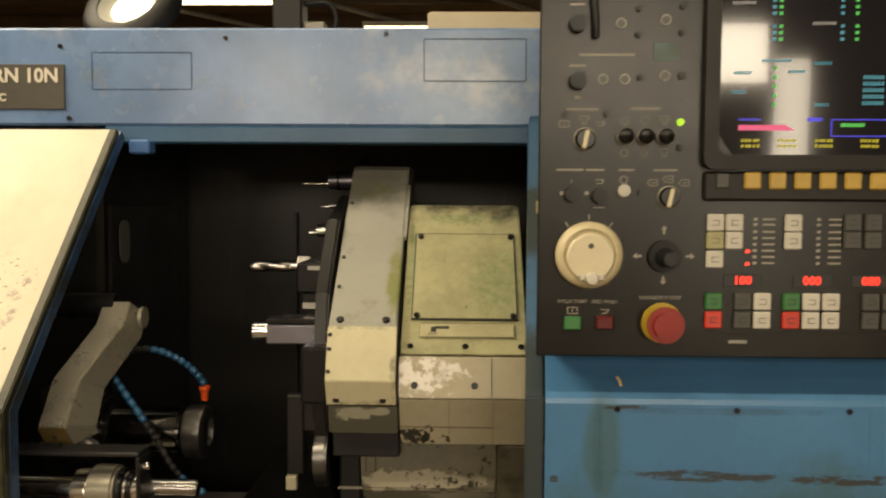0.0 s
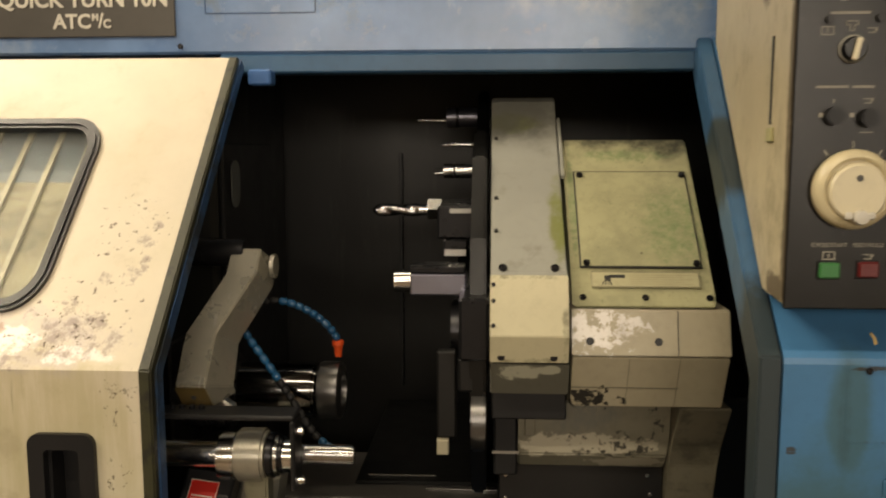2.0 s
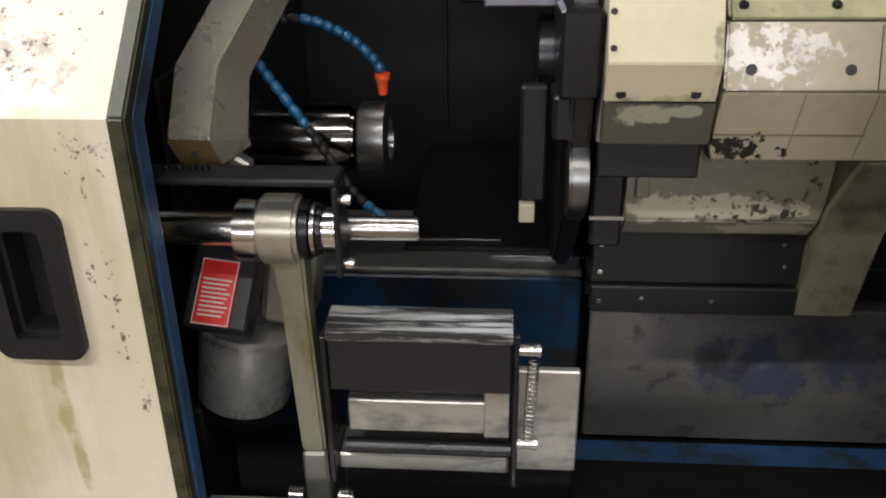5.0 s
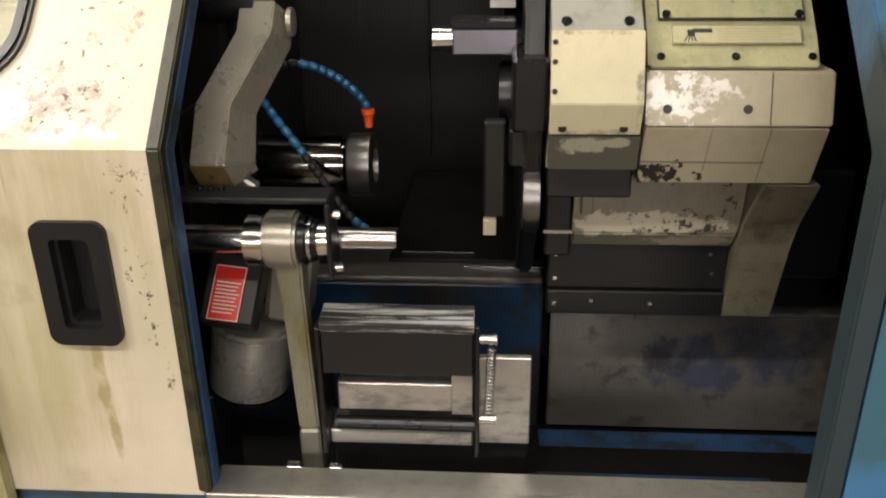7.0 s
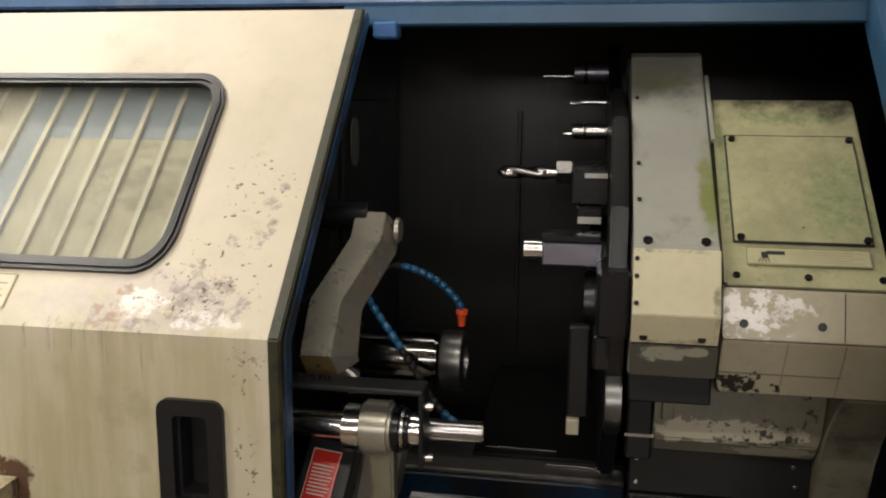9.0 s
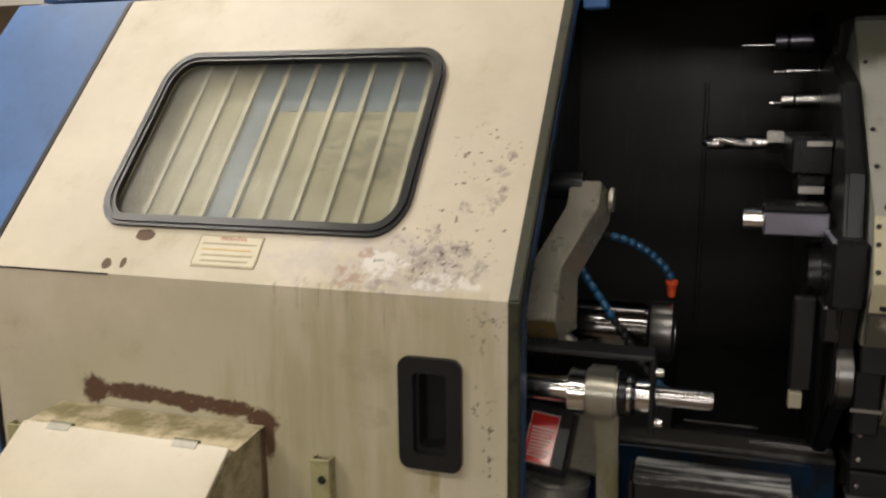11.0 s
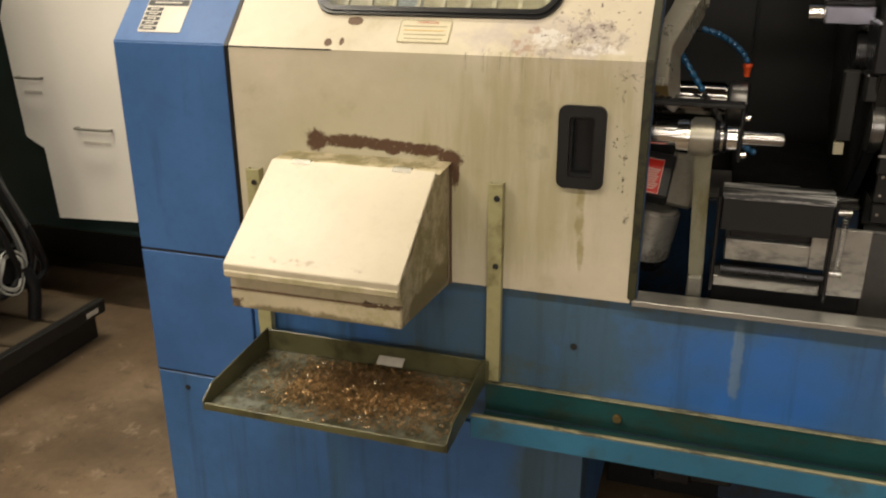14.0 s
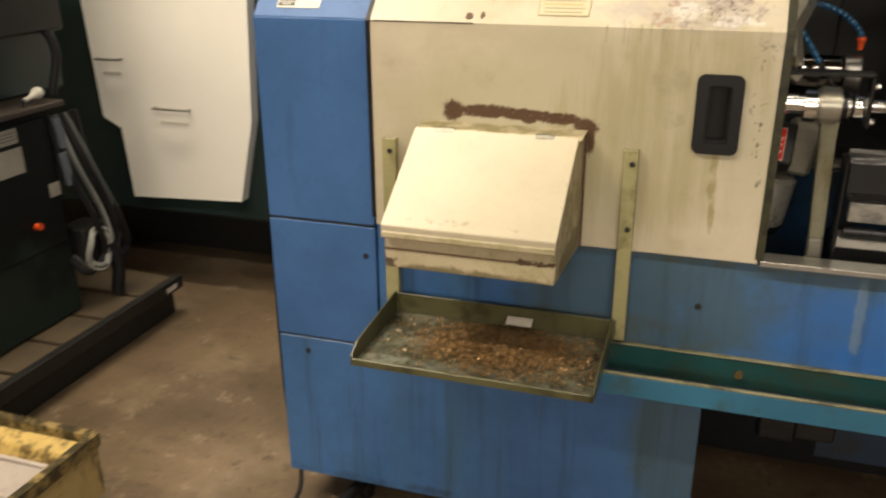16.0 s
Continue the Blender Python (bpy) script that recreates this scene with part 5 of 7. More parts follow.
coolant_hose([(0.272, 0.335, 1.197), (0.30, 0.335, 1.203), (0.327, 0.335, 1.199), (0.362, 0.335, 1.182), (0.388, 0.335, 1.158), (0.400, 0.335, 1.137)], 0, 3, True)
coolant_hose([(0.262, 0.27, 1.19), (0.283, 0.27, 1.155), (0.312, 0.27, 1.113), (0.345, 0.265, 1.065), (0.372, 0.255, 1.028), (0.402, 0.245, 1.006), (0.428, 0.24, 0.994)], 8, 16, False)

catcher = thing("lever_shaft", (0.33, 0.11, 0.74), "polished shaft with collars carrying a cast lever arm", "shaft assembly")
SY, SZ = 0.112, 1.047
part("rear_shaft", cyl((0.19, SY, SZ), "x", 0.0165, 0.20, 32), chrome, catcher, "polished shaft", smooth=40)
part("collar", cyl((0.2985, SY, SZ - 0.002), "x", 0.0295, 0.021, 36, bevel=0.002), chrome, catcher, smooth=40)
part("lever_boss", cyl((0.329, SY, SZ), "x", 0.0335, 0.038, 36, bevel=0.004), arm_metal, catcher, smooth=40)
part("lever_bar", loft([((0.334, SY, 1.035), 0.016, (0.017, 0)), ((0.336, SY, 0.98), 0.0135, (0.014, 0)), ((0.343, SY - 0.004, 0.80), 0.0125, (0.013, 0))], 0.003), surface("olive_grey_casting", (0.25, 0.24, 0.17), 0.42, 0.3, grain=0.3, gscale=100, bump=0.2, layers=[((0.12, 0.10, 0.03), 0.4, 0, dict(scale=9, stretch=(2, 1, 0.5), at=0.5, soft=0.15, amount=0.7))]), catcher, "cast lever arm")
part("lever_foot", box(0.330, 0.356, SY - 0.018, SY + 0.012, 0.72, 0.7995, 0.003), cast, catcher)
for x, r, w, m in ((0.3535, 0.0285, 0.008, dark_steel), (0.3610, 0.026, 0.004, steel), (0.3665, 0.024, 0.005, dark_steel), (0.3775, 0.021, 0.016, chrome)):
    part("ring", cyl((x, SY, SZ), "x", r, w, 32), m, catcher, smooth=40)
part("front_shaft", cyl((0.4235, SY - 0.004, 1.0505), "x", 0.0122, 0.069, 28, bevel=0.002), tool_steel, catcher, "brushed pin", smooth=40)
bracket = part("bracket", box(0.15, 0.392, SY - 0.045, SY - 0.005, 1.1055, 1.112, 0.002), dark_panel, catcher, "dark bent bracket plate")
part("bracket_flange", box(0.3865, 0.3925, SY - 0.045, SY - 0.005, 1.018, 1.1053, 0.002), dark_panel, bracket)
for z in (1.09, 1.028):
    part("screw", cyl((0.397, SY - 0.032, z), "x", 0.0052, 0.009, 14), chrome, catcher, smooth=40)
for x in (0.235, 0.247, 0.259, 0.271):
    part("screw", cyl((x, SY - 0.03 + 0.010 * (round(x * 1000) % 2), 1.1145), "z", 0.004, 0.005, 12), dark_steel, catcher, smooth=40)
for x in (0.318, 0.372):
    part("lower_pin", cyl((x, SY - 0.01, 0.735), "x", 0.012, 0.016, 20), chrome, catcher, smooth=40)

motor = thing("drive_motor", (0.25, 0.19, 0.79), "round grey cast motor with a red label box behind the lever", "motor")
MT = Matrix.Translation((0.254, 0.205, 0.855)) @ Matrix.Rotation(radians(9), 4, "Y") @ Matrix.Translation((-0.254, -0.205, -0.855))
part("motor_body", cyl((0.246, 0.200, 0.845), "z", 0.053, 0.100, 36, bevel=0.006, turn=Matrix.Rotation(radians(9), 4, "Y")), surface("worn_grey_motor_paint", (0.35, 0.34, 0.31), 0.33, 0.6, grain=0.3, layers=[((0.07, 0.065, 0.05), 0.4, 0.2, dict(scale=16, rough=0.78, at=0.48, soft=0.14, amount=0.8))]), motor, smooth=40)
part("motor_cap", cyl((0.2365, 0.200, 0.784), "z", 0.042, 0.02, 36, r2=0.052, bevel=0.002, turn=Matrix.Rotation(radians(9), 4, "Y")), dark_steel, motor, smooth=40)
part("motor_head", box(0.262, 0.318, 0.19, 0.26, 0.90, 1.0, 0.008, MT), cast, motor)
RT = Matrix.Translation((0.250, 0.128, 0.969)) @ Matrix.Rotation(radians(7), 4, "Y") @ Matrix.Rotation(radians(-40), 4, "X")
part("terminal_box", box(-0.030, 0.036, 0.002, 0.04, -0.036, 0.05, 0.003, RT), dark_panel, motor)
sign = part("red_label", box(-0.0195, 0.0185, -0.0015, 0.0, -0.034, 0.034, 0.0006, RT), red_sign, motor, "red label with pale lines of print")
sf = RT @ Matrix.Translation((0, -0.0022, 0))
for k in range(9):
    v = 0.012 - k * 0.0046
    w = 0.014 - 0.002 * ((k * 7) % 3)
    part("print_line", box(-0.0145, w, -0.0003, 0.0003, v, v + 0.0016, 0, sf), label_white, sign)
for a, b, c, d in ((-0.0190, 0.0180, 0.0325, 0.0335), (-0.0190, 0.0180, -0.0335, -0.0325), (-0.0190, -0.0182, -0.0335, 0.0335), (0.0172, 0.0180, -0.0335, 0.0335)):
    part("border", box(a, b, -0.0003, 0.0003, c, d, 0, sf), label_white, sign)
part("flange_bracket", box(0.14, 0.20, 0.16, 0.25, 0.62, 0.80, 0.004), dark_panel, motor)

catch = thing("parts_catcher", (0.46, 0.1, 0.74), "black sheet metal parts box with a bright worn top edge", "box")
part("box_front", box(0.374, 0.545, 0.060, 0.064, 0.903, 0.9605, 0.0015), surface("speckled_black_sheet", (0.010, 0.010, 0.011), 0.4, 0.1, layers=[((0.5, 0.5, 0.5), 0.4, 0.5, dict(scale=70, at=0.76, soft=0.02))]), catch)
part("box_top", prism([(0.0585, 0.958), (0.060, 0.968), (0.094, 0.977), (0.094, 0.968), (0.066, 0.961)], 0.373, 0.546, 0.001), scuffed_top, catch, "scuffed bright top edge")
part("box_side", box(0.3735, 0.3765, 0.0645, 0.092, 0.903, 0.9595, 0.001), dirty_black, catch)
part("box_side", box(0.5425, 0.5455, 0.0645, 0.092, 0.903, 0.9595, 0.001), dirty_black, catch)
part("inner_plate", box(0.392, 0.530, 0.085, 0.092, 0.884, 0.902, 0.001), dark_steel, catch)
part("slide_block", box(0.386, 0.5445, 0.075, 0.13, 0.845, 0.883, 0.002), dull_alu, catch, "machined aluminium block")
part("slide_block", box(0.520, 0.5445, 0.070, 0.0748, 0.845, 0.905, 0.001), dull_alu, catch)
part("back_plate", box(0.548, 0.612, 0.085, 0.095, 0.795, 0.914, 0.0015), dull_alu, catch, "worn aluminium back plate")
part("rod", cyl((0.465, 0.075, 0.828), "x", 0.008, 0.165, 16), dark_steel, catch, smooth=40)
part("lower_block", box(0.372, 0.5445, 0.08, 0.13, 0.793, 0.812, 0.002), dull_alu, catch)
part("base_block", box(0.372, 0.612, 0.10, 0.20, 0.58, 0.792, 0.003), dirty_black, catch)
part("side_arm", box(0.547, 0.5525, 0.062, 0.072, 0.79, 0.965, 0.001), dark_steel, catch)
part("side_arm", box(0.3665, 0.3725, 0.062, 0.12, 0.79, 0.96, 0.001), dark_steel, catch)
for z in (0.948, 0.842):
    bm = cyl((0.561, 0.068, z), "x", 0.0058, 0.022, 14)
    add_cyl(bm, (0.5695, 0.068, z), "x", 0.0068, 0.005, 14)
    part("spring_bolt", bm, steel, catch, smooth=40)
coil = [(0.566 + 0.0052 * math.cos(k * 0.7) - 0.003 * k / 170, 0.068 + 0.0052 * math.sin(k * 0.7), 0.940 - 0.092 * k / 170) for k in range(171)]
part("spring", tube(coil, 0.0009, 6), steel, catch, "small coil spring", smooth=80)

# ---- turret ----
turret = thing("tool_turret", (0.62, 0.45, 1.1), "black tool turret with a cream and grey cover, oily", "turret")
part("turret_disc", cyl((0.610, 0.50, 1.16), "x", 0.30, 0.022, 12, bevel=0.004, turn=Matrix.Rotation(radians(0), 4, "X")), dirty_black, turret, "black turret disc")
part("turret_rail", prism([(0.24, 1.14), (0.27, 1.25), (0.45, 1.375), (0.80, 1.545), (0.84, 1.44), (0.40, 1.14)], 0.6005, 0.622, 0.004), dirty_black, turret, "black tool plate behind the holders")
part("turret_hub", cyl((0.60, 0.45, 1.17), "x", 0.10, 0.05, 32), dirty_black, turret, smooth=40)
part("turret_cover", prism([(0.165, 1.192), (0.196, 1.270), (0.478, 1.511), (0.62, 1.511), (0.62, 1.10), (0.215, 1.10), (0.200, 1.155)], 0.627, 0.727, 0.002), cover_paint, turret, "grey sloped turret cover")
part("front_cap", prism([(0.160, 1.192), (0.1905, 1.2668), (0.1945, 1.265), (0.168, 1.192), (0.178, 1.154), (0.1735, 1.154)], 0.6265, 0.728, 0.001), cap_paint, turret, "cream front cap")
part("cap_lower", prism([(0.176, 1.152), (0.189, 1.108), (0.20, 1.108), (0.19, 1.152)], 0.628, 0.730, 0.001), surface("worn_dark_paint", (0.075, 0.072, 0.055), 0.4, var=0.2, grain=0.2, layers=[
    ((0.30, 0.29, 0.22), 0.4, 0, dict(scale=40, rough=0.75, blobs=[((0.665, 0.18, 1.140), (0.035, 0.1, 0.014)), ((0.70, 0.18, 1.143), (0.02, 0.1, 0.008))], k=0.5, at=0.08, soft=0.1, amount=0.8))]), turret, "dark lower lip with worn paint")
part("lower_body", box(0.629, 0.7305, 0.215, 0.30, 1.064, 1.1065, 0.002), dark_panel, turret, "dark block under the cap")
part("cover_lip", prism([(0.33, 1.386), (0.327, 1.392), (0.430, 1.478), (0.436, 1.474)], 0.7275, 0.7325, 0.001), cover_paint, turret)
TS = Matrix.Rotation(math.atan(1 / 0.85) - radians(0), 4, "X")
for x in (0.643, 0.711):
    screw(x, 0.2005, 1.2745, 0.0058, turret, dark_steel, "bolt", 0.006, Matrix.Rotation(radians(-50), 4, "X"))
    screw(x - 0.002, 0.176, 1.163, 0.0060, turret, dark_steel, "bolt", 0.006)
for y, z in ((0.30, 1.355), (0.25, 1.313), (0.40, 1.440)):
    screw(0.634, y, z + 0.006, 0.003, turret, ink_black, "bolt", 0.003, Matrix.Rotation(radians(-50), 4, "X"))
for z, y in ((1.255, 0.187), (1.235, 0.179), (1.205, 0.166)):
    screw(0.6305, y - 0.001, z, 0.003, turret, ink_black, "bolt", 0.003)
part("tool_station", box(0.585, 0.625, 0.19, 0.30, 1.15, 1.235, 0.004), dark_steel, turret)
part("tool_station", box(0.583, 0.622, 0.215, 0.30, 1.10, 1.148, 0.004), dirty_black, turret)
part("worn_rim", cyl((0.611, 0.240, 1.056), "x", 0.045, 0.020, 32, bevel=0.003), tool_dark_ring, turret, "worn bright rim", smooth=40)
part("worn_rim", cyl((0.580, 0.32, 1.165), "x", 0.045, 0.02, 32, bevel=0.003), dark_steel, turret, smooth=40)

tool_dark = surface("grey_tool_steel", (0.17, 0.17, 0.20), 0.3, 0.9, var=0.15, grain=0.2)
big = thing("tool_holder", (0.53, 0.305, 1.237), "flat-sided steel boring bar holder on the turret", "tool holder", "turret tools")
part("shank", box(0.512, 0.592, 0.285, 0.335, 1.222, 1.252, 0.002), surface("blue_grey_steel", (0.34, 0.34, 0.42), 0.30, 0.9, var=0.1), big, "flat-sided shank")
part("shank_top", box(0.510, 0.590, 0.290, 0.345, 1.2525, 1.262, 0.002), dark_steel, big)
part("sleeve", cyl((0.4995, 0.312, 1.238), "x", 0.0155, 0.026, 28), chrome, big, "bright sleeve end", smooth=40)
drill = thing("tool_holder", (0.53, 0.45, 1.32), "steel holder with a large bright twist drill", "tool holder", "turret tools")
DYY, DZZ = 0.50, 1.3285
verts = bmesh.new()
N, SEG = 44, 16
rings = []
for i in range(N + 1):
    t = i / N
    x = 0.428 + 0.080 * t
    tip = min(1.0, 0.25 + t * 7)
    ring = []
    for k in range(SEG):
        a = 2 * math.pi * k / SEG
        flute = 0.62 + 0.38 * abs(math.cos(a - t * 5.2)) ** 0.8
        rr = 0.0105 * tip * flute
        ring.append(verts.verts.new((x, DYY + rr * math.cos(a), DZZ + rr * math.sin(a))))
    rings.append(ring)
for a, b in zip(rings, rings[1:]):
    for k in range(SEG):
        verts.faces.new((a[k], a[(k + 1) % SEG], b[(k + 1) % SEG], b[k]))
verts.faces.new(rings[0][::-1])
verts.faces.new(rings[-1])
part("twist_drill", verts, tool_steel, drill, "bright fluted drill bit", smooth=50)
part("drill_shank", cyl((0.514, DYY, DZZ), "x", 0.009, 0.016, 20), chrome, drill, smooth=40)
part("collet_nut", cyl((0.533, DYY, DZZ + 0.002), "x", 0.020, 0.024, 6, bevel=0.002), steel, drill)
part("holder_block", box(0.546, 0.600, 0.36, 0.52, 1.295, 1.345, 0.003), dark_steel, drill)
part("holder_foot", box(0.555, 0.592, 0.355, 0.42, 1.268, 1.2945, 0.003), dark_steel, drill)
part("bright_face", box(0.557, 0.590, 0.3525, 0.3548, 1.270, 1.280, 0.0005), alu, drill)
part("bright_face", box(0.565, 0.597, 0.357, 0.3595, 1.334, 1.341, 0.0005), alu, drill)
for x0, y, z, r, ln, m, tip in ((0.543, 0.576, 1.391, 0.0125, 0.055, steel, 0.0), (0.552, 0.657, 1.438, 0.0045, 0.048, chrome, 0.0), (0.540, 0.740, 1.490, 0.0185, 0.060, tool_dark, 0.040)):
    t = thing("tool_holder", (x0, y, z), "round steel tool holder reaching out of the turret", "tool holder", "turret tools")
    part("holder_body", cyl((x0 + ln / 2, y, z), "x", r, ln, 24), m, t, smooth=40)
    if r > 0.005:
        part("holder_ring", cyl((x0 + ln * 0.35, y, z), "x", r * 1.08, 0.006, 24), dark_steel, t, smooth=40)
    part("tool_bit", cyl((x0 - 0.008 - tip / 2, y, z - r * 0.3), "x", 0.0026, 0.016 + tip, 12), chrome, t, "thin bright bit", smooth=40)
    part("tool_root", box(x0 + ln, 0.602, y - 0.02, y + 0.02, z - 0.018, z + 0.018, 0.002), dirty_black, t)
cut = thing("tool_holder", (0.57, 0.24, 1.03), "dark cut-off tool holder with a bright square insert", "tool holder", "turret tools")
part("blade", box(0.552, 0.580, 0.245, 0.265, 1.025, 1.15, 0.003), inside, cut)
part("insert", box(0.5525, 0.569, 0.238, 0.252, 1.003, 1.024, 0.001), surface("ivory_insert", (0.55, 0.50, 0.36), 0.35, 0.3), cut, "bright square insert")

# ---- cross slide ----
slide = thing("cross_slide", (0.84, 0.3, 0.9), "cream cross slide covers with green stains and worn paint", "machine slide")
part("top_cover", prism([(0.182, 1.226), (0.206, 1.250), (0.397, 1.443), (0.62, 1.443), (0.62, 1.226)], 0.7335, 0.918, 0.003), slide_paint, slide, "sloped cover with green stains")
part("cover_joint", prism([(0.2262, 1.2712), (0.2234, 1.2730), (0.3470, 1.3970), (0.3500, 1.3952)], 0.7464, 0.9071, 0), ink_black, slide)
part("cover_plate", prism([(0.2270, 1.2725), (0.2240, 1.2745), (0.3460, 1.3965), (0.3490, 1.3940)], 0.7475, 0.906, 0.0008), slide_paint, slide, "raised cover plate")
DIR = Vector((0, 1, 1.0)).normalized()
SR = Matrix.Rotation(radians(-46), 4, "X")
for x, y, z in ((0.747, 0.1935, 1.237), (0.828, 0.1935, 1.237), (0.910, 0.1935, 1.237), (0.755, 0.2265, 1.2785), (0.900, 0.2265, 1.2785), (0.755, 0.3400, 1.3920), (0.901, 0.3400, 1.3920)):
    screw(x, y, z, 0.0046, slide, dark_steel, "bolt", 0.006, SR)
IT = Matrix.Translation((0.830, 0.2105, 1.2585)) @ Matrix.Rotation(radians(-44), 4, "X")
info = part("info_plate", box(-0.071, 0.071, -0.001, 0.001, -0.0125, 0.0125, 0.0005, IT), surface("stained_label_plate", (0.40, 0.375, 0.23), 0.36, var=0.15, grain=0.25), slide, "metal label plate with a dark hand symbol")
rim = bmesh.new()
for a, b, c, d in ((-0.070, 0.070, 0.0112, 0.0119), (-0.070, 0.070, -0.0119, -0.0112), (-0.070, -0.0693, -0.0112, 0.0112), (0.0693, 0.070, -0.0112, 0.0112)):
    add_box(rim, a, b, -0.0013, -0.0008, c, d, 0, IT)
part("plate_border", rim, khaki, info)
hand = box(-0.047, -0.026, -0.0014, -0.0008, 0.002, 0.007, 0, IT)
add_box(hand, -0.053, -0.045, -0.0014, -0.0008, -0.003, 0.0055, 0, IT)
for k in range(4):
    finger = IT @ Matrix.Translation((-0.0535 + k * 0.0024, 0, -0.003)) @ Matrix.Rotation(radians(28 - 16 * k), 4, "Y")
    add_box(hand, -0.0006, 0.0006, -0.0014, -0.0008, -0.0068, 0.0, 0, finger)
part("hand_symbol", hand, ink_black, info)
for k in range(5):
    part("print_line", box(-0.020, 0.062 - 0.012 * (k % 2), -0.0012, -0.0008, 0.0065 - k * 0.0036, 0.0073 - k * 0.0036, 0, IT), faded_ink, info)
part("front_cover", prism([(0.165, 1.166), (0.181, 1.224), (0.5, 1.224), (0.5, 1.166)], 0.732, 0.934, 0.002), worn_slide, slide, "front cover with bare worn patch")
part("seam", prism([(0.1650, 1.168), (0.1800, 1.2225), (0.1840, 1.2225), (0.17, 1.168)], 0.8662, 0.8672, 0), ink_black, slide)
for x in (0.805, 0.869):
    part("seam", prism([(0.1652, 1.1635), (0.1972, 1.091), (0.20, 1.091), (0.17, 1.1635)], x, x + 0.0007, 0), khaki, slide)
for x in (0.755, 0.842):
    screw(x, 0.172, 1.184, 0.0065, slide, ink_black, "bolt", 0.005, Matrix.Rotation(radians(-15), 4, "X"))
part("under_cover", prism([(0.1655, 1.1645), (0.198, 1.090), (0.45, 1.090), (0.45, 1.1645)], 0.733, 0.932, 0.0015), worn_slide, slide)
part("seam", prism([(0.1850, 1.1185), (0.1842, 1.1203), (0.19, 1.1203), (0.19, 1.1185)], 0.733, 0.872, 0), khaki, slide)
part("slide_block", prism([(0.245, 1.089), (0.255, 1.03), (0.262, 0.998), (0.285, 0.972), (0.45, 0.972), (0.45, 1.089)], 0.667, 0.8775, 0.003), worn_lower, slide, "worn lower slide block")
part("dark_block", box(0.632, 0.666, 0.262, 0.45, 0.965, 1.098, 0.003), dark_panel, slide)
part("block_key", box(0.676, 0.690, 0.246, 0.251, 1.03, 1.056, 0.001), khaki, slide)
part("side_apron", prism([(0.196, 1.0885), (0.245, 1.02), (0.262, 0.985), (0.292, 0.865), (0.45, 0.865), (0.45, 1.0885)], 0.879, 0.946, 0.002), khaki, slide, "khaki apron leg")
part("wiper_plate", box(0.640, 0.8785, 0.292, 0.40, 0.905, 0.9715, 0.002), dirty_black, slide, "black wiper plate")
part("wiper_strip", box(0.640, 0.8785, 0.285, 0.30, 0.868, 0.9035, 0.002), dirty_black, slide)
for x, z in ((0.65, 0.955), (0.65, 0.92), (0.70, 0.89), (0.78, 0.887), (0.86, 0.93), (0.855, 0.958), (0.65, 0.885)):
    screw(x, 0.292 if z > 0.904 else 0.285, z, 0.003, slide, steel, "screw", 0.003)
part("lower_saddle", box(0.645, 1.06, 0.40, 0.60, 0.83, 0.97, 0.003), dirty_black, slide)
part("rear_slide", box(0.948, 1.05, 0.34, 0.60, 0.90, 1.06, 0.006), dirty_black, slide)
part("bright_pin", box(0.630, 0.668, 0.2605, 0.2625, 0.998, 1.002, 0), alu, slide)

# ---- control panel ----
PY = -0.080
housing_paint = surface("grimy_housing_paint", (0.50, 0.43, 0.29), 0.42, var=0.15, grain=0.15, layers=[
    ((0.22, 0.18, 0.10), 0.5, 0, dict(scale=9, rough=0.75, at=0.50, soft=0.2, amount=0.6)),
    ((0.07, 0.045, 0.025), 0.6, 0, dict(scale=22, rough=0.8, blobs=[((0.92, 0.05, 1.63), (0.1, 0.05, 0.06)), ((0.91, -0.07, 1.45), (0.1, 0.012, 0.25)), ((0.91, -0.04, 1.29), (0.1, 0.06, 0.02))], k=0.5, at=0.05, soft=0.15, amount=0.85))])


def housing_lean(y, z):
    """The housing narrows towards the back."""
    return 0.050 * max(0.0, min(1.0, (y - PY) / 0.48))


panel = thing("control_panel", (1.2, 0.05, 1.277), "black CNC control panel with screen, keys and cream housing", "control panel")
part("housing", skew(prism([(PY + 0.004, 1.279), (0.015, 1.279), (0.395, 1.582), (0.405, 2.0), (PY + 0.004, 2.0)], 0.908, 1.62, 0.003), housing_lean), housing_paint, panel, "cream side housing with worn grimy paint")
part("faceplate", box(0.908, 1.62, PY, PY + 0.0035, 1.277, 2.0, 0.0015), panel_black, panel, "worn black faceplate")
part("side_slot", skew(box(0.9065, 0.9085, 0.006, 0.012, 1.455, 1.545, 0.0005), housing_lean), ink_black, panel)
part("side_latch", skew(box(0.9045, 0.9078, -0.010, 0.016, 1.437, 1.452, 0.001), housing_lean), olive, panel)


def px(u):
    """Panel millimetres from its lower left corner."""
    return 0.918 + u / 1000


def pz(v):
    return 1.277 + v / 1000


def knob(u, v, r, h, mat, name="knob", pointer=None):
    ob = part(name, cyl((px(u), PY - h / 2, pz(v)), "y", r / 1000, h, 28, bevel=min(0.0015, r / 4000)), mat, panel, smooth=40)
    if pointer:
        part("pointer", box(px(u) - 0.0016, px(u) + 0.0016, PY - h - 0.006, PY - h + 0.0004, pz(v) - r / 1100, pz(v) + r / 1100, 0.0006), pointer, ob)
    return ob


def legend_bar(u, v, w, h=2.0, m=None):
    part("legend", box(px(u - w / 2), px(u + w / 2), PY - 0.0006, PY - 0.0001, pz(v - h / 2), pz(v + h / 2), 0), m or legend, panel)


OUT = Matrix.Rotation(radians(90), 4, "X")


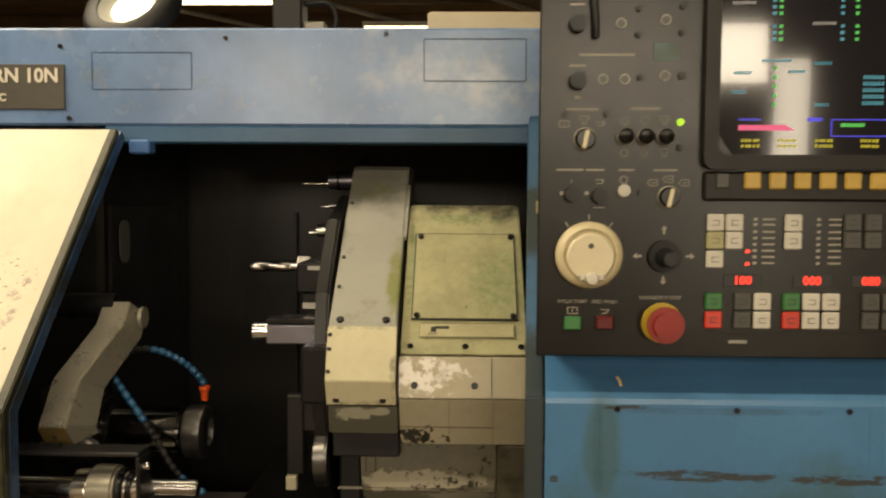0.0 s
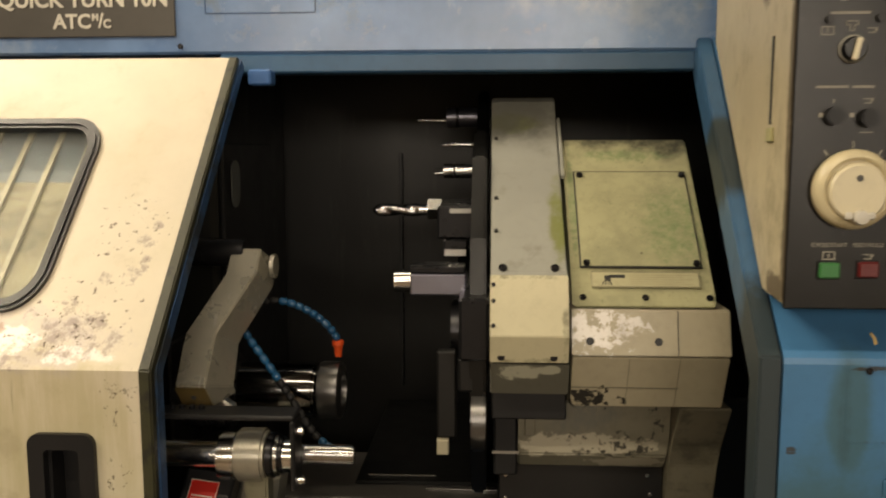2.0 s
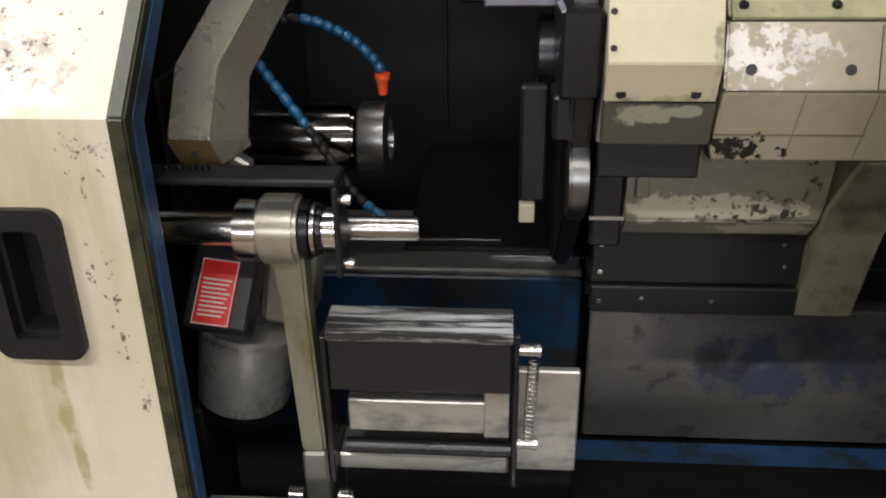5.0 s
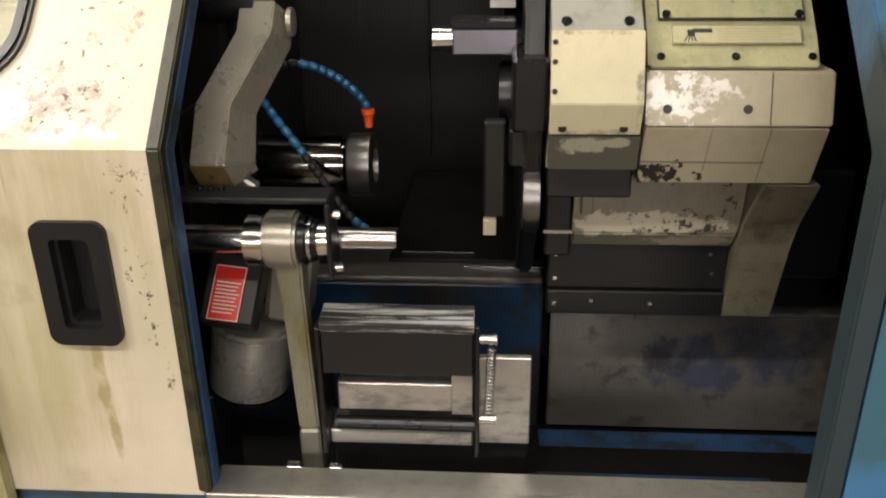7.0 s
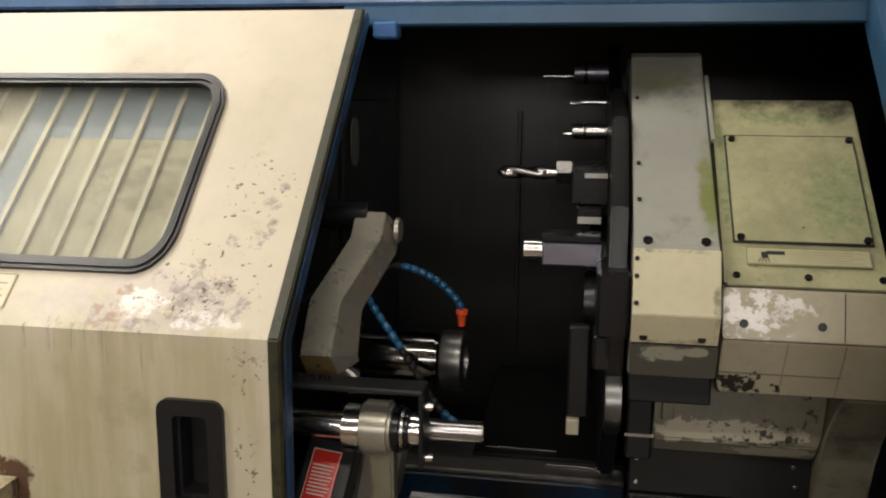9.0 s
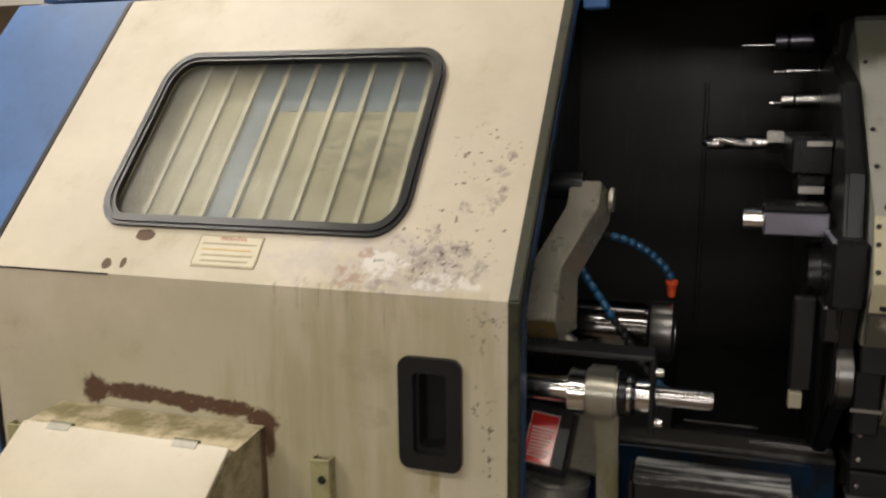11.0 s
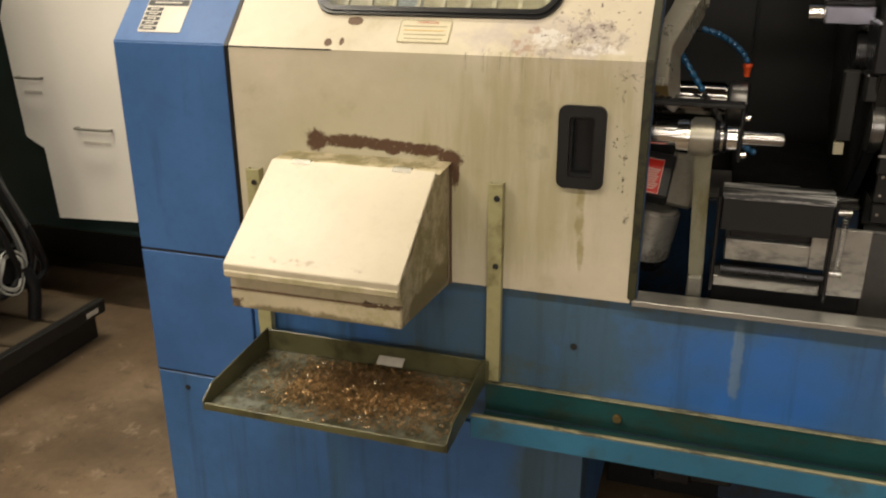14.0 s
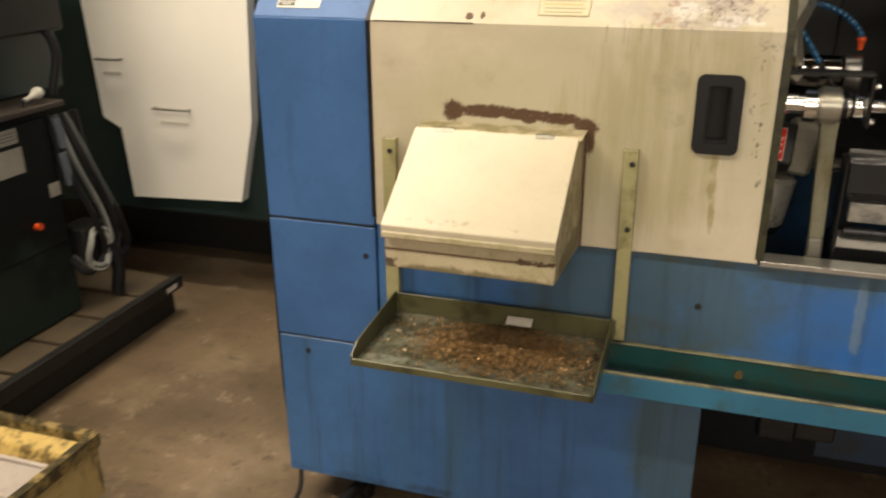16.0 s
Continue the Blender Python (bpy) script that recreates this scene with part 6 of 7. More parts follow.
def turned_part(name, u, v, profile, mat, parent, seg=36, label=""):
    """A turned body that stands out of the panel; the profile is radius and height in millimetres."""
    m = Matrix.Translation((px(u), PY, pz(v))) @ OUT
    return part(name, lathe_ring([(r / 1000, h / 1000) for r, h in profile], m, seg), mat, parent, label, smooth=40)


wheel = turned_part("handwheel", 47, 115, [(36, 0), (37.5, 2), (37.5, 8), (35, 13), (30.5, 15), (28.5, 14), (27.5, 11.5), (0.3, 11.5)], dial_cream, panel, 48, "cream handwheel dial")
turned_part("wheel_hub", 47, 113, [(26.5, 11.6), (26.5, 17), (24.5, 19), (0.3, 19)], cream_plastic, wheel, 40)
turned_part("wheel_grip", 48, 90, [(6.5, 19), (7, 24), (6, 27), (0.3, 27.5)], white_key, wheel, 18)
for du in (-10, 10):
    part("grip_wing", box(px(48 + du - 3.5), px(48 + du + 3.5), PY - 0.023, PY - 0.0192, pz(88), pz(95), 0.0012), white_key, wheel)
part("wheel_mark", cyl((px(47), PY - 0.0194, pz(126)), "y", 0.003, 0.001, 12, bevel=0), grey_key, wheel)
for a in (-36, 0, 36):
    t = radians(a)
    part("tick", box(-0.0007, 0.0007, -0.0005, 0.0, 0.039, 0.045, 0, Matrix.Translation((px(47), PY - 0.0002, pz(115))) @ Matrix.Rotation(t, 4, "Y")), legend, wheel)
stick = knob(131, 114, 18, 0.008, rubber, "joystick")
part("stick", cyl((px(131), PY - 0.022, pz(113)), "y", 0.008, 0.03, 20, r2=0.011), black_plastic, stick, smooth=40)
for k, reach in ((0, 29), (1, 29), (2, 29), (3, 27)):
    arrow = [(-0.0045, -0.0012), (0.001, -0.0012), (0.001, -0.0035), (0.0055, 0), (0.001, 0.0035), (0.001, 0.0012), (-0.0045, 0.0012)]
    spin = Matrix.Translation((px(131), PY, pz(114))) @ Matrix.Rotation(radians(-90 * k), 4, "Y") @ Matrix.Translation((reach / 1000, 0, 0))
    part("arrow_mark", plate_solid(arrow, lambda a, b, d: spin @ Vector((a, d, b)), -0.0006, -0.0001), legend, panel)
stop = knob(130, 39, 22.8, 0.004, yellow_ring, "emergency_stop")
part("stop_cap", cyl((px(130), PY - 0.022, pz(39)), "y", 0.0205, 0.014, 32, bevel=0.006), red_cap, stop, "red mushroom cap", smooth=60)
part("stop_neck", cyl((px(130), PY - 0.010, pz(39)), "y", 0.013, 0.012, 24), red_cap, stop, smooth=40)
for u, v, m, n in ((30, 38, green_key, "start_button"), (66, 39, dark_red, "hold_button")):
    part(n, box(px(u - 9.5), px(u + 9.5), PY - 0.006, PY - 0.0002, pz(v - 7.5), pz(v + 7.5), 0.0015), m, panel)
    part("button_frame", box(px(u - 11), px(u + 11), PY - 0.002, PY - 0.0001, pz(v - 9), pz(v + 9), 0.0008), black_plastic, panel)
for u, v in ((41, 244), (135, 180)):
    k = turned_part("rotary_knob", u, v, [(13, 0), (13, 3), (11.6, 3.6), (11.0, 2.0)], cast, panel, 32)
    turned_part("knob_body", u, v, [(10.9, 0.5), (10.6, 8), (9.5, 9.5), (0.3, 9.5)], gasket_black, k, 28)
    tilt = Matrix.Translation((px(u), PY, pz(v))) @ Matrix.Rotation(radians(12), 4, "Y")
    part("pointer", box(-0.0024, 0.0024, -0.0155, -0.0094, -0.0115, 0.0095, 0.0012, tilt), cream_plastic, k)
for u in (85, 107, 129):
    t = turned_part("toggle_switch", u, 246, [(9, 0), (9, 2), (7.6, 2.6), (6, 1.5)], cast, panel, 24)
    turned_part("toggle_ball", u, 247, [(4, 1), (6.5, 5), (8.2, 9), (8.4, 12), (7.2, 16), (4.5, 18.5), (0.3, 19.5)], gasket_black, t, 22)
for u, v in ((27, 183), (58, 181)):
    knob(u, v, 8.5, 0.010, black_plastic, "round_button")
knob(85, 187, 7, 0.007, white_key, "white_button")
for u, v in ((31, 370), (32, 308)):
    k = knob(u, v, 9.5, 0.012, black_plastic, "round_button")
for u, v, r in ((79, 371, 6), (128, 375, 6), (60, 310, 6), (84, 310, 6), (128, 314, 6), (98, 387, 4), (98, 359, 4), (101, 312, 4), (146, 314, 4.5), (146, 390, 4), (146, 361, 4), (19, 271, 4), (64, 272, 4), (146, 235, 4), (103, 185, 3)):
    ring = part("lamp_ring", cyl((px(u), PY - 0.0012, pz(v)), "y", r / 1000, 0.0024, 18, bevel=0.0005), bezel_black if r < 5 else cast, panel, smooth=40)
    part("lamp_lens", cyl((px(u), PY - 0.0026, pz(v)), "y", r * 0.72 / 1000, 0.0016, 16, bevel=0.0004), ink_black if r < 5 else grey_key, ring, smooth=40)
part("green_indicator", cyl((px(146), PY - 0.002, pz(263)), "y", 0.0042, 0.004, 14), glow_lime, panel, "lit green lamp", smooth=40)
part("dark_label", box(px(115), px(143), PY - 0.0012, PY - 0.0002, pz(330), pz(350), 0.0003), greenish, panel)
part("hanging_key", tube(curve([(px(48), PY - 0.006, pz(400)), (px(50), PY - 0.008, pz(375)), (px(51), PY - 0.006, pz(355))]), 0.004, 10), black_plastic, panel, smooth=60)
for u, v, w in ((38, 277, 36), (107, 278, 34), (25, 210, 30), (53, 210, 20), (88, 210, 18), (131, 210, 27), (64, 337, 62), (31, 392, 16), (32, 325, 18), (16, 184, 4), (44, 184, 4), (32, 290, 7)):
    legend_bar(u, v, w, 2.2 if w > 14 else 4.0)


def icon(u, v, strokes, w=1.0):
    """A small line symbol printed on the faceplate; strokes are ends in millimetres round its middle."""
    bm = bmesh.new()
    for a, b, c, d in strokes:
        length = math.hypot(c - a, d - b) + w
        m = Matrix.Translation((px(u + (a + c) / 2), PY - 0.0003, pz(v + (b + d) / 2))) @ Matrix.Rotation(-math.atan2(d - b, c - a), 4, "Y")
        add_box(bm, -length / 2000, length / 2000, -0.0003, 0.0003, -w / 2000, w / 2000, 0, m)
    part("symbol", bm, legend, panel)


def outline(points):
    return [(*p, *q) for p, q in zip(points, points[1:] + points[:1])]


COG = outline([(3.9 * math.cos(a), 3.9 * math.sin(a)) for a in (math.pi * k / 4 for k in range(8))])
COG += [(4.2 * math.cos(a), 4.2 * math.sin(a), 5.1 * math.cos(a), 5.1 * math.sin(a)) for a in (math.pi * k / 4 for k in range(8))]
TEE = outline([(-5, 4.5), (5, 4.5), (5, 1), (2, 1), (2, -4), (-2, -4), (-2, 1), (-5, 1)])
TOOL = outline([(-6, 0), (-2.5, 3.5), (5.5, 3.5), (5.5, -3.5), (-2.5, -3.5)]) + [(-1, 0, 3, 0)]
FRAME = outline([(-5.5, 3.5), (5.5, 3.5), (5.5, -3.5), (-5.5, -3.5)]) + [(0, -1.5, 0, 1.5)]
HOOK = [(-4, 2, 3, 2), (3, 2, 3, -2), (-3, -2, 3, -2), (4.5, 2.5, 4.5, 0)]
for u, v, kind in ((85, 264, COG), (107, 265, COG), (85, 229, COG), (107, 229, COG), (129, 265, TEE), (129, 229, TEE), (117, 196, TOOL), (134, 200, TOOL), (152, 196, TOOL), (18, 261, FRAME), (40, 265, TEE), (58, 261, HOOK), (30, 52, FRAME), (66, 51, HOOK), (58, 197, HOOK), (85, 199, COG), (58, 168, [(-6, 0, 6, 0)]), (27, 197, [(0, -1.5, 0, 1.5)])):
    icon(u, v, kind)
for u, v, text, size in ((30, 62, "CYCLE START", 0.0054), (66, 62, "FEED HOLD", 0.0054), (128, 67, "EMERGENCY STOP", 0.0056)):
    lettering(text, size, Matrix.Translation((px(u), PY - 0.0004, pz(v))) @ FACE, legend, panel, depth=0.0002)
# screen
lo = rounded(px(170), px(440), pz(211), pz(470), 0.012, 6)
li = rounded(px(186), px(424), pz(227), pz(454), 0.010, 6)
bezel = part("screen_bezel", ring_solid(lo, li, front(PY), -0.012, 0.002, 0.002), bezel_black, panel, "dark screen bezel", smooth=40)
bm = bmesh.new()
NX, NZ = 16, 14
grid = [[bm.verts.new((px(184) + (px(426) - px(184)) * i / NX, PY + 0.0015 - 0.0045 * (1 - (2 * i / NX - 1) ** 2) - 0.003 * (1 - (2 * j / NZ - 1) ** 2), pz(225) + (pz(456) - pz(225)) * j / NZ)) for j in range(NZ + 1)] for i in range(NX + 1)]
for i in range(NX):
    for j in range(NZ):
        bm.faces.new((grid[i][j], grid[i + 1][j], grid[i + 1][j + 1], grid[i][j + 1]))
bm.faces.ensure_lookup_table()
screen = part("screen", bm, crt_glass, panel, "glossy dark tube screen showing coloured text", smooth=80)


def phosphor(u, v, w, h, m):
    a, b = (u - 184) / 242, (v - 225) / 231
    y = PY + 0.0015 - 0.0045 * (1 - (2 * a - 1) ** 2) - 0.003 * (1 - (2 * b - 1) ** 2) - 0.0006
    part("screen_text", box(px(u - w / 2), px(u + w / 2), y - 0.0002, y, pz(v - h / 2), pz(v + h / 2), 0), m, screen)


rng = random.Random(9)
phosphor(240, 257, 62, 6, glow_mag)
phosphor(221, 266, 25, 1.6, glow_blue)
phosphor(292, 266, 16, 4, glow_blue)
for v in (266, 248):
    phosphor(355, v, 90, 1.2, glow_blue)
for u in (310, 400):
    phosphor(u, 257, 1.2, 19, glow_blue)
phosphor(333, 260, 26, 4, glow_green)
for u in (222, 262, 302, 352, 392):
    for v in (243, 237):
        for c in range(5):
            phosphor(u - 8 + c * 4.2 + rng.random(), v, 2.6, 3.2, glow_yel)
phosphor(385, 300, 28, 36, glow_green)
for v in (312, 305, 298, 291, 284):
    for c in range(6):
        phosphor(344 + c * 4, v, 2.8, 4.2, glow_cyan)
for u, v, n, m in ((214, 317, 6, glow_cyan), (250, 330, 10, glow_cyan), (300, 327, 6, glow_cyan), (272, 318, 6, glow_cyan), (214, 393, 8, glow_grey), (300, 398, 8, glow_grey), (300, 370, 8, glow_grey), (210, 296, 5, glow_cyan), (300, 282, 5, glow_cyan)):
    for c in range(n):
        phosphor(u - n * 1.6 + c * 3.2, v, 2.0, 3.2, m)
for u, m in ((245, glow_cyan), (318, glow_cyan), (334, glow_green), (252, glow_green), (378, glow_cyan)):
    for v in (395, 388, 381, 367, 360, 353):
        phosphor(u, v, 4.0, 3.6, m)
for v in (322, 312, 302, 292, 282):
    phosphor(247, v, 3.0, 4.5, glow_green)
# soft keys
part("softkey_frame", box(px(172), px(440), PY - 0.006, PY - 0.0002, pz(176), pz(209), 0.003), bezel_black, panel)
for k in range(9):
    u = 225 + k * 27.4
    part("soft_key", box(px(u - 9.5), px(u + 9.5), PY - 0.010, PY - 0.0062, pz(189), pz(208), 0.002), yellow_key if k < 7 else grey_key, panel)
part("soft_key", box(px(185), px(200), PY - 0.009, PY - 0.0062, pz(190), pz(207), 0.002), grey_key, panel)
# keypad
KEY_ROWS = {
    "white": ((187, 152), (208, 152), (208, 132), (273, 152), (273, 132), (241, 64), (241, 43), (295, 64), (295, 43), (317, 64), (317, 43), (187, 111)),
    "green": ((187, 64), (273, 64)), "red": ((187, 43), (273, 43)), "lime": ((187, 132),),
    "grey": ((338, 153), (361, 153), (338, 133), (361, 133), (219, 64), (219, 43), (361, 64), (361, 43), (383, 64), (383, 43)),
}
for kind, mat in (("white", white_key), ("green", green_key), ("red", red_key), ("lime", olive), ("grey", grey_key)):
    for u, v in KEY_ROWS[kind]:
        k = part("key", box(px(u - 9.6), px(u + 9.6), PY - 0.005, PY - 0.0002, pz(v - 9.6), pz(v + 9.6), 0.0015), mat, panel, kind + " key" if kind != "lime" else "")
        marks = box(px(u - 4), px(u + 4), PY - 0.0054, PY - 0.0051, pz(v + 2.2), pz(v + 3.2), 0)
        add_box(marks, px(u - 4), px(u + 4), PY - 0.0054, PY - 0.0051, pz(v - 3.2), pz(v - 2.2), 0)
        add_box(marks, px(u + (-4, 3)[int(u + v) % 2]), px(u + (-3, 4)[int(u + v) % 2]), PY - 0.0054, PY - 0.0051, pz(v - 2.2), pz(v + 2.2), 0)
        part("key_mark", marks, ink_black if kind in ("green", "red", "grey") else khaki, k)
for v in (157, 151, 143, 136, 129, 122, 115, 108):
    legend_bar(232, v - 1, 4, 3)
    legend_bar(247, v - 1, 14, 2)
    legend_bar(302, v - 1, 4, 3)
    legend_bar(320, v - 1, 14, 2)
for v in (120, 106):
    part("red_lamp", box(px(222), px(226), PY - 0.001, PY - 0.0002, pz(v - 1.5), pz(v + 1.5), 0), glow_red, panel)
for u, txt in ((219, "100"), (296, "000"), (361, "080")):
    part("display_window", box(px(u - 21), px(u + 21), PY - 0.0012, PY - 0.0002, pz(80.5), pz(94), 0.0004), ink_black, panel)
    lettering(txt, 0.0135, Matrix.Translation((px(u), PY - 0.0016, pz(87.2))) @ FACE, glow_red, panel, "display_digits", depth=0.0002)
part("lower_groove", box(px(183), px(420), PY - 0.0015, PY - 0.0002, pz(26.5), pz(28.5), 0), bezel_black, panel)
part("maker_badge", box(px(205), px(226), PY - 0.0018, PY - 0.0002, pz(16), pz(20), 0.0008), cast, panel)

# ---- other machines and things behind ----
WP = 1.10
cabinet = thing("machine_tool", (-1.9, 1.7, 0), "dark green machine with a large glossy white door panel", "machine tool")
part("green_body", box(-2.75, -1.20, WP + 0.03, 2.3, 0.30, 1.30, 0.01), dark_green, cabinet)
part("base", box(-2.75, -1.20, 1.50, 2.3, 0.0, 0.298, 0.005), base_dark, cabinet)
poly = [(-1.979, 0.370), (-1.502, 0.391), (-1.43, 0.70), (-1.40, 1.237), (-2.035, 1.237), (-2.092, 1.105), (-2.070, 0.679), (-1.995, 0.639)]
wd = part("white_door", plate_solid(poly, front(WP), -0.02, 0.028), white_metal, cabinet, "glossy white door panel")
for x0, x1, z in ((-1.822, -1.682, 0.728), (-2.05, -1.95, 0.90)):
    part("pull_handle", tube(curve([(x0, WP - 0.021, z), (x0 + 0.004, WP - 0.042, z), (x1 - 0.004, WP - 0.042, z), (x1, WP - 0.021, z)], 5), 0.005, 8), cast, wd, "grey pull handle", smooth=60)
    part("handle_plate", box(x0 + 0.01, x1 - 0.01, WP - 0.022, WP - 0.0202, z - 0.06, z - 0.048, 0.0005), label_white, wd)
post = tagged(part("post", box(-2.27, -2.18, 2.75, 2.84, 0, 4.0, 0.004), white_metal), "white painted steel post in the workshop", "post", kind="structure")
shelf = thing("storage_cabinet", (-3.2, 3.3, 0), "brown steel storage cabinet against the back", "cabinet")
part("cabinet_body", box(-4.2, -2.35, 3.1, 3.7, 0.0, 1.95, 0.01), surface("brown_cabinet_paint", (0.16, 0.115, 0.075), 0.5), shelf)
part("cabinet_door", box(-3.25, -2.38, 3.08, 3.098, 0.08, 1.90, 0.004), brown_rail, shelf)
post2 = tagged(part("post", box(-2.92, -2.84, 2.75, 2.83, 0, 4.0, 0.004), white_metal), "white painted steel post in the workshop", "post", kind="structure")

skid = thing("pallet", (-2.0, 0.3, 0), "dirty wooden pallet with dark runners under a machine", "pallet")
for k in range(8):
    y0 = -0.62 + k * 0.19
    part("deck_board", box(-2.75, -1.70, y0, y0 + 0.172, 0.115, 0.14, 0.003), pallet_wood, skid)
for x in (-1.74, -2.2, -2.66):
    part("runner", box(x - 0.045, x + 0.035, -0.62, 0.88, 0.0, 0.113, 0.004), base_dark, skid)
part("edge_angle", box(-1.702, -1.672, -0.62, 0.90, 0.10, 0.150, 0.003), base_dark, skid)
part("pale_tag", box(-1.6718, -1.6700, 0.80, 0.86, 0.112, 0.130, 0.0005), label_white, skid)

dm = thing("dark_machine", (-2.2, 0.2, 0.14), "black-green machine with cables and labels on a pallet", "machine")
black_green = surface("black_green_paint", (0.0045, 0.0062, 0.0055), 0.5, spec=0.25, var=0.4, grain=0.3, layers=[((0.016, 0.026, 0.020), 0.45, 0, dict(scale=4, blobs=[((-1.83, 0, 0.22), (0.2, 1.0, 0.28))], k=0.6, at=0.05, soft=0.25, amount=0.8))])
part("cabinet_body", box(-2.60, -1.83, -0.60, 0.56, 0.143, 0.83, 0.008), black_green, dm)
part("worktop", box(-2.62, -1.80, -0.62, 0.60, 0.8305, 0.85, 0.004), surface("dull_brown_top", (0.05, 0.038, 0.03), 0.5), dm)
part("column", box(-2.5, -1.95, 0.25, 0.78, 0.851, 1.7, 0.01), dark_green, dm)
part("machine_head", box(-2.55, -1.84, -0.15, 0.70, 1.05, 1.65, 0.01), base_dark, dm)
part("side_door", box(-1.8298, -1.822, 0.20, 0.54, 0.40, 0.81, 0.003), black_green, dm)
for a, b, c, d in ((0.303, 0.409, 0.755, 0.800), (0.311, 0.416, 0.662, 0.742), (0.495, 0.540, 0.556, 0.600), (0.105, 0.199, 0.515, 0.538)):
    lb = part("label", box(-1.8215 if c > 0.39 and a > 0.2 else -1.8295, -1.820 if a > 0.2 else -1.828, a, b, c, d, 0.0005), grey_label, dm, "dull white label")
    for k in range(3 if c > 0.75 else 0):
        z = c + (d - c) * (0.25 + 0.22 * k)
        part("print_line", box(-1.8198 if a > 0.2 else -1.8278, -1.8192 if a > 0.2 else -1.8272, a + 0.008, b - 0.01, z, z + 0.004, 0), khaki, lb)
part("red_valve", cyl((-1.812, 0.417, 0.487), "x", 0.011, 0.02, 14), orange, dm, "small orange cap", smooth=40)
part("red_cap", cyl((-1.82, 0.212, 0.530), "x", 0.010, 0.018, 14), dark_red, dm, smooth=40)
part("gooseneck", tube(curve([(-1.86, 0.62, 0.86), (-1.84, 0.64, 1.0), (-1.88, 0.60, 1.12)]), 0.014, 10), rubber, dm, smooth=60)
part("white_knob", lathe_ring([(0.0005, 0), (0.007, 0.002), (0.008, 0.03), (0.016, 0.045), (0.019, 0.056), (0.015, 0.068), (0.0005, 0.073)], Matrix.Translation((-1.835, 0.475, 0.866)) @ Vector((0.05, 0.9, 0.25)).to_track_quat("Z", "Y").to_matrix().to_4x4(), 20), white_key, dm, "white round lever knob", smooth=50)
part("knob_stem", tube(curve([(-1.835, 0.46, 0.848), (-1.836, 0.463, 0.862), (-1.835, 0.478, 0.868)], 5), 0.006, 8), dark_steel, dm, smooth=50)
part("top_wire", tube(curve([(-1.83, 0.16, 0.852), (-1.84, 0.19, 0.866), (-1.86, 0.28, 0.857), (-1.86, 0.36, 0.856)], 6), 0.006, 8), cable_grey, dm, smooth=60)
for y0, z0, y1, z1 in ((0.563, 0.800, 0.577, 0.702), (0.567, 0.686, 0.580, 0.578)):
    part("sleeve", tube([(-1.815, y0, z0), (-1.812, (y0 + y1) / 2, (z0 + z1) / 2), (-1.815, y1, z1)], 0.014, 12), surface("blue_grey_sleeve", (0.11, 0.12, 0.15), 0.5), dm, "blue-grey cable sleeve", smooth=50)
part("door_seam", box(-1.8297, -1.8275, 0.195, 0.199, 0.20, 0.82, 0), ink_black, dm)
part("face_plate", box(-1.8298, -1.825, 0.08, 0.16, 0.735, 0.775, 0.001), grey_key, dm)
rng = random.Random(3)
for k in range(7):
    y = 0.575 + 0.02 * k
    o = rng.uniform(-0.03, 0.03)
    pts = [(-1.84, y - 0.02, 0.80), (-1.80 + o, y, 0.65 + o), (-1.775, y + 0.06 + o, 0.45), (-1.79, y + 0.08, 0.33 + o), (-1.80, y + 0.02 + o, 0.27), (-1.84, y - 0.03, 0.33)]
    part("cable", tube(curve(pts, 6), 0.006 + 0.006 * (k % 3 == 0), 8), (rubber, cable_grey, cable_white)[k % 3 if k < 5 else 0], dm, smooth=60)
for r0 in (0.05, 0.062, 0.045):
    pts = [(-1.775 + 0.008 * math.sin(3 * a), 0.62 + r0 * math.cos(a), 0.345 + r0 * 1.2 * math.sin(a)) for a in (2 * math.pi * k / 20 for k in range(20))]
    part("cable_coil", tube(pts, 0.004, 6), cable_white, dm, smooth=60)
part("conduit_box", box(-1.90, -1.80, 0.58, 0.70, 0.30, 0.42, 0.006), base_dark, dm)
part("conduit_drop", tube(curve([(-1.82, 0.66, 0.40), (-1.78, 0.70, 0.28), (-1.79, 0.69, 0.15)], 6), 0.022, 10), rubber, dm, smooth=60)

cart = thing("parts_cart", (-1.42, -0.4, 0), "yellow steel chip cart with oil-blackened rim", "cart")
CX0, CX1, CY0, CY1, CT = -1.56, -1.175, -0.85, -0.165, 0.235
part("cart_side", box(CX1 - 0.004, CX1, CY0, CY1, 0.068, CT - 0.034, 0.001), crate_yellow, cart)
part("cart_side", box(CX0, CX0 + 0.004, CY0, CY1, 0.068, CT - 0.034, 0.001), crate_yellow, cart)
part("cart_end", box(CX0 + 0.0042, CX1 - 0.0042, CY1 - 0.004, CY1, 0.068, CT - 0.034, 0.001), crate_yellow, cart)
part("cart_end", box(CX0 + 0.0042, CX1 - 0.0042, CY0, CY0 + 0.004, 0.068, CT - 0.034, 0.001), crate_yellow, cart)
part("cart_rim", ring_solid(rounded(CX0 - 0.008, CX1 + 0.008, CY0 - 0.008, CY1 + 0.008, 0.006, 2), rounded(CX0 + 0.014, CX1 - 0.014, CY0 + 0.014, CY1 - 0.014, 0.006, 2), lambda u, v, d: Vector((u, v, d)), CT - 0.033, CT, 0.003), crate_rim, cart, "rim blackened with oil")
part("cart_floor", box(CX0 + 0.005, CX1 - 0.005, CY0 + 0.005, CY1 - 0.005, 0.12, 0.128, 0), base_dark, cart)
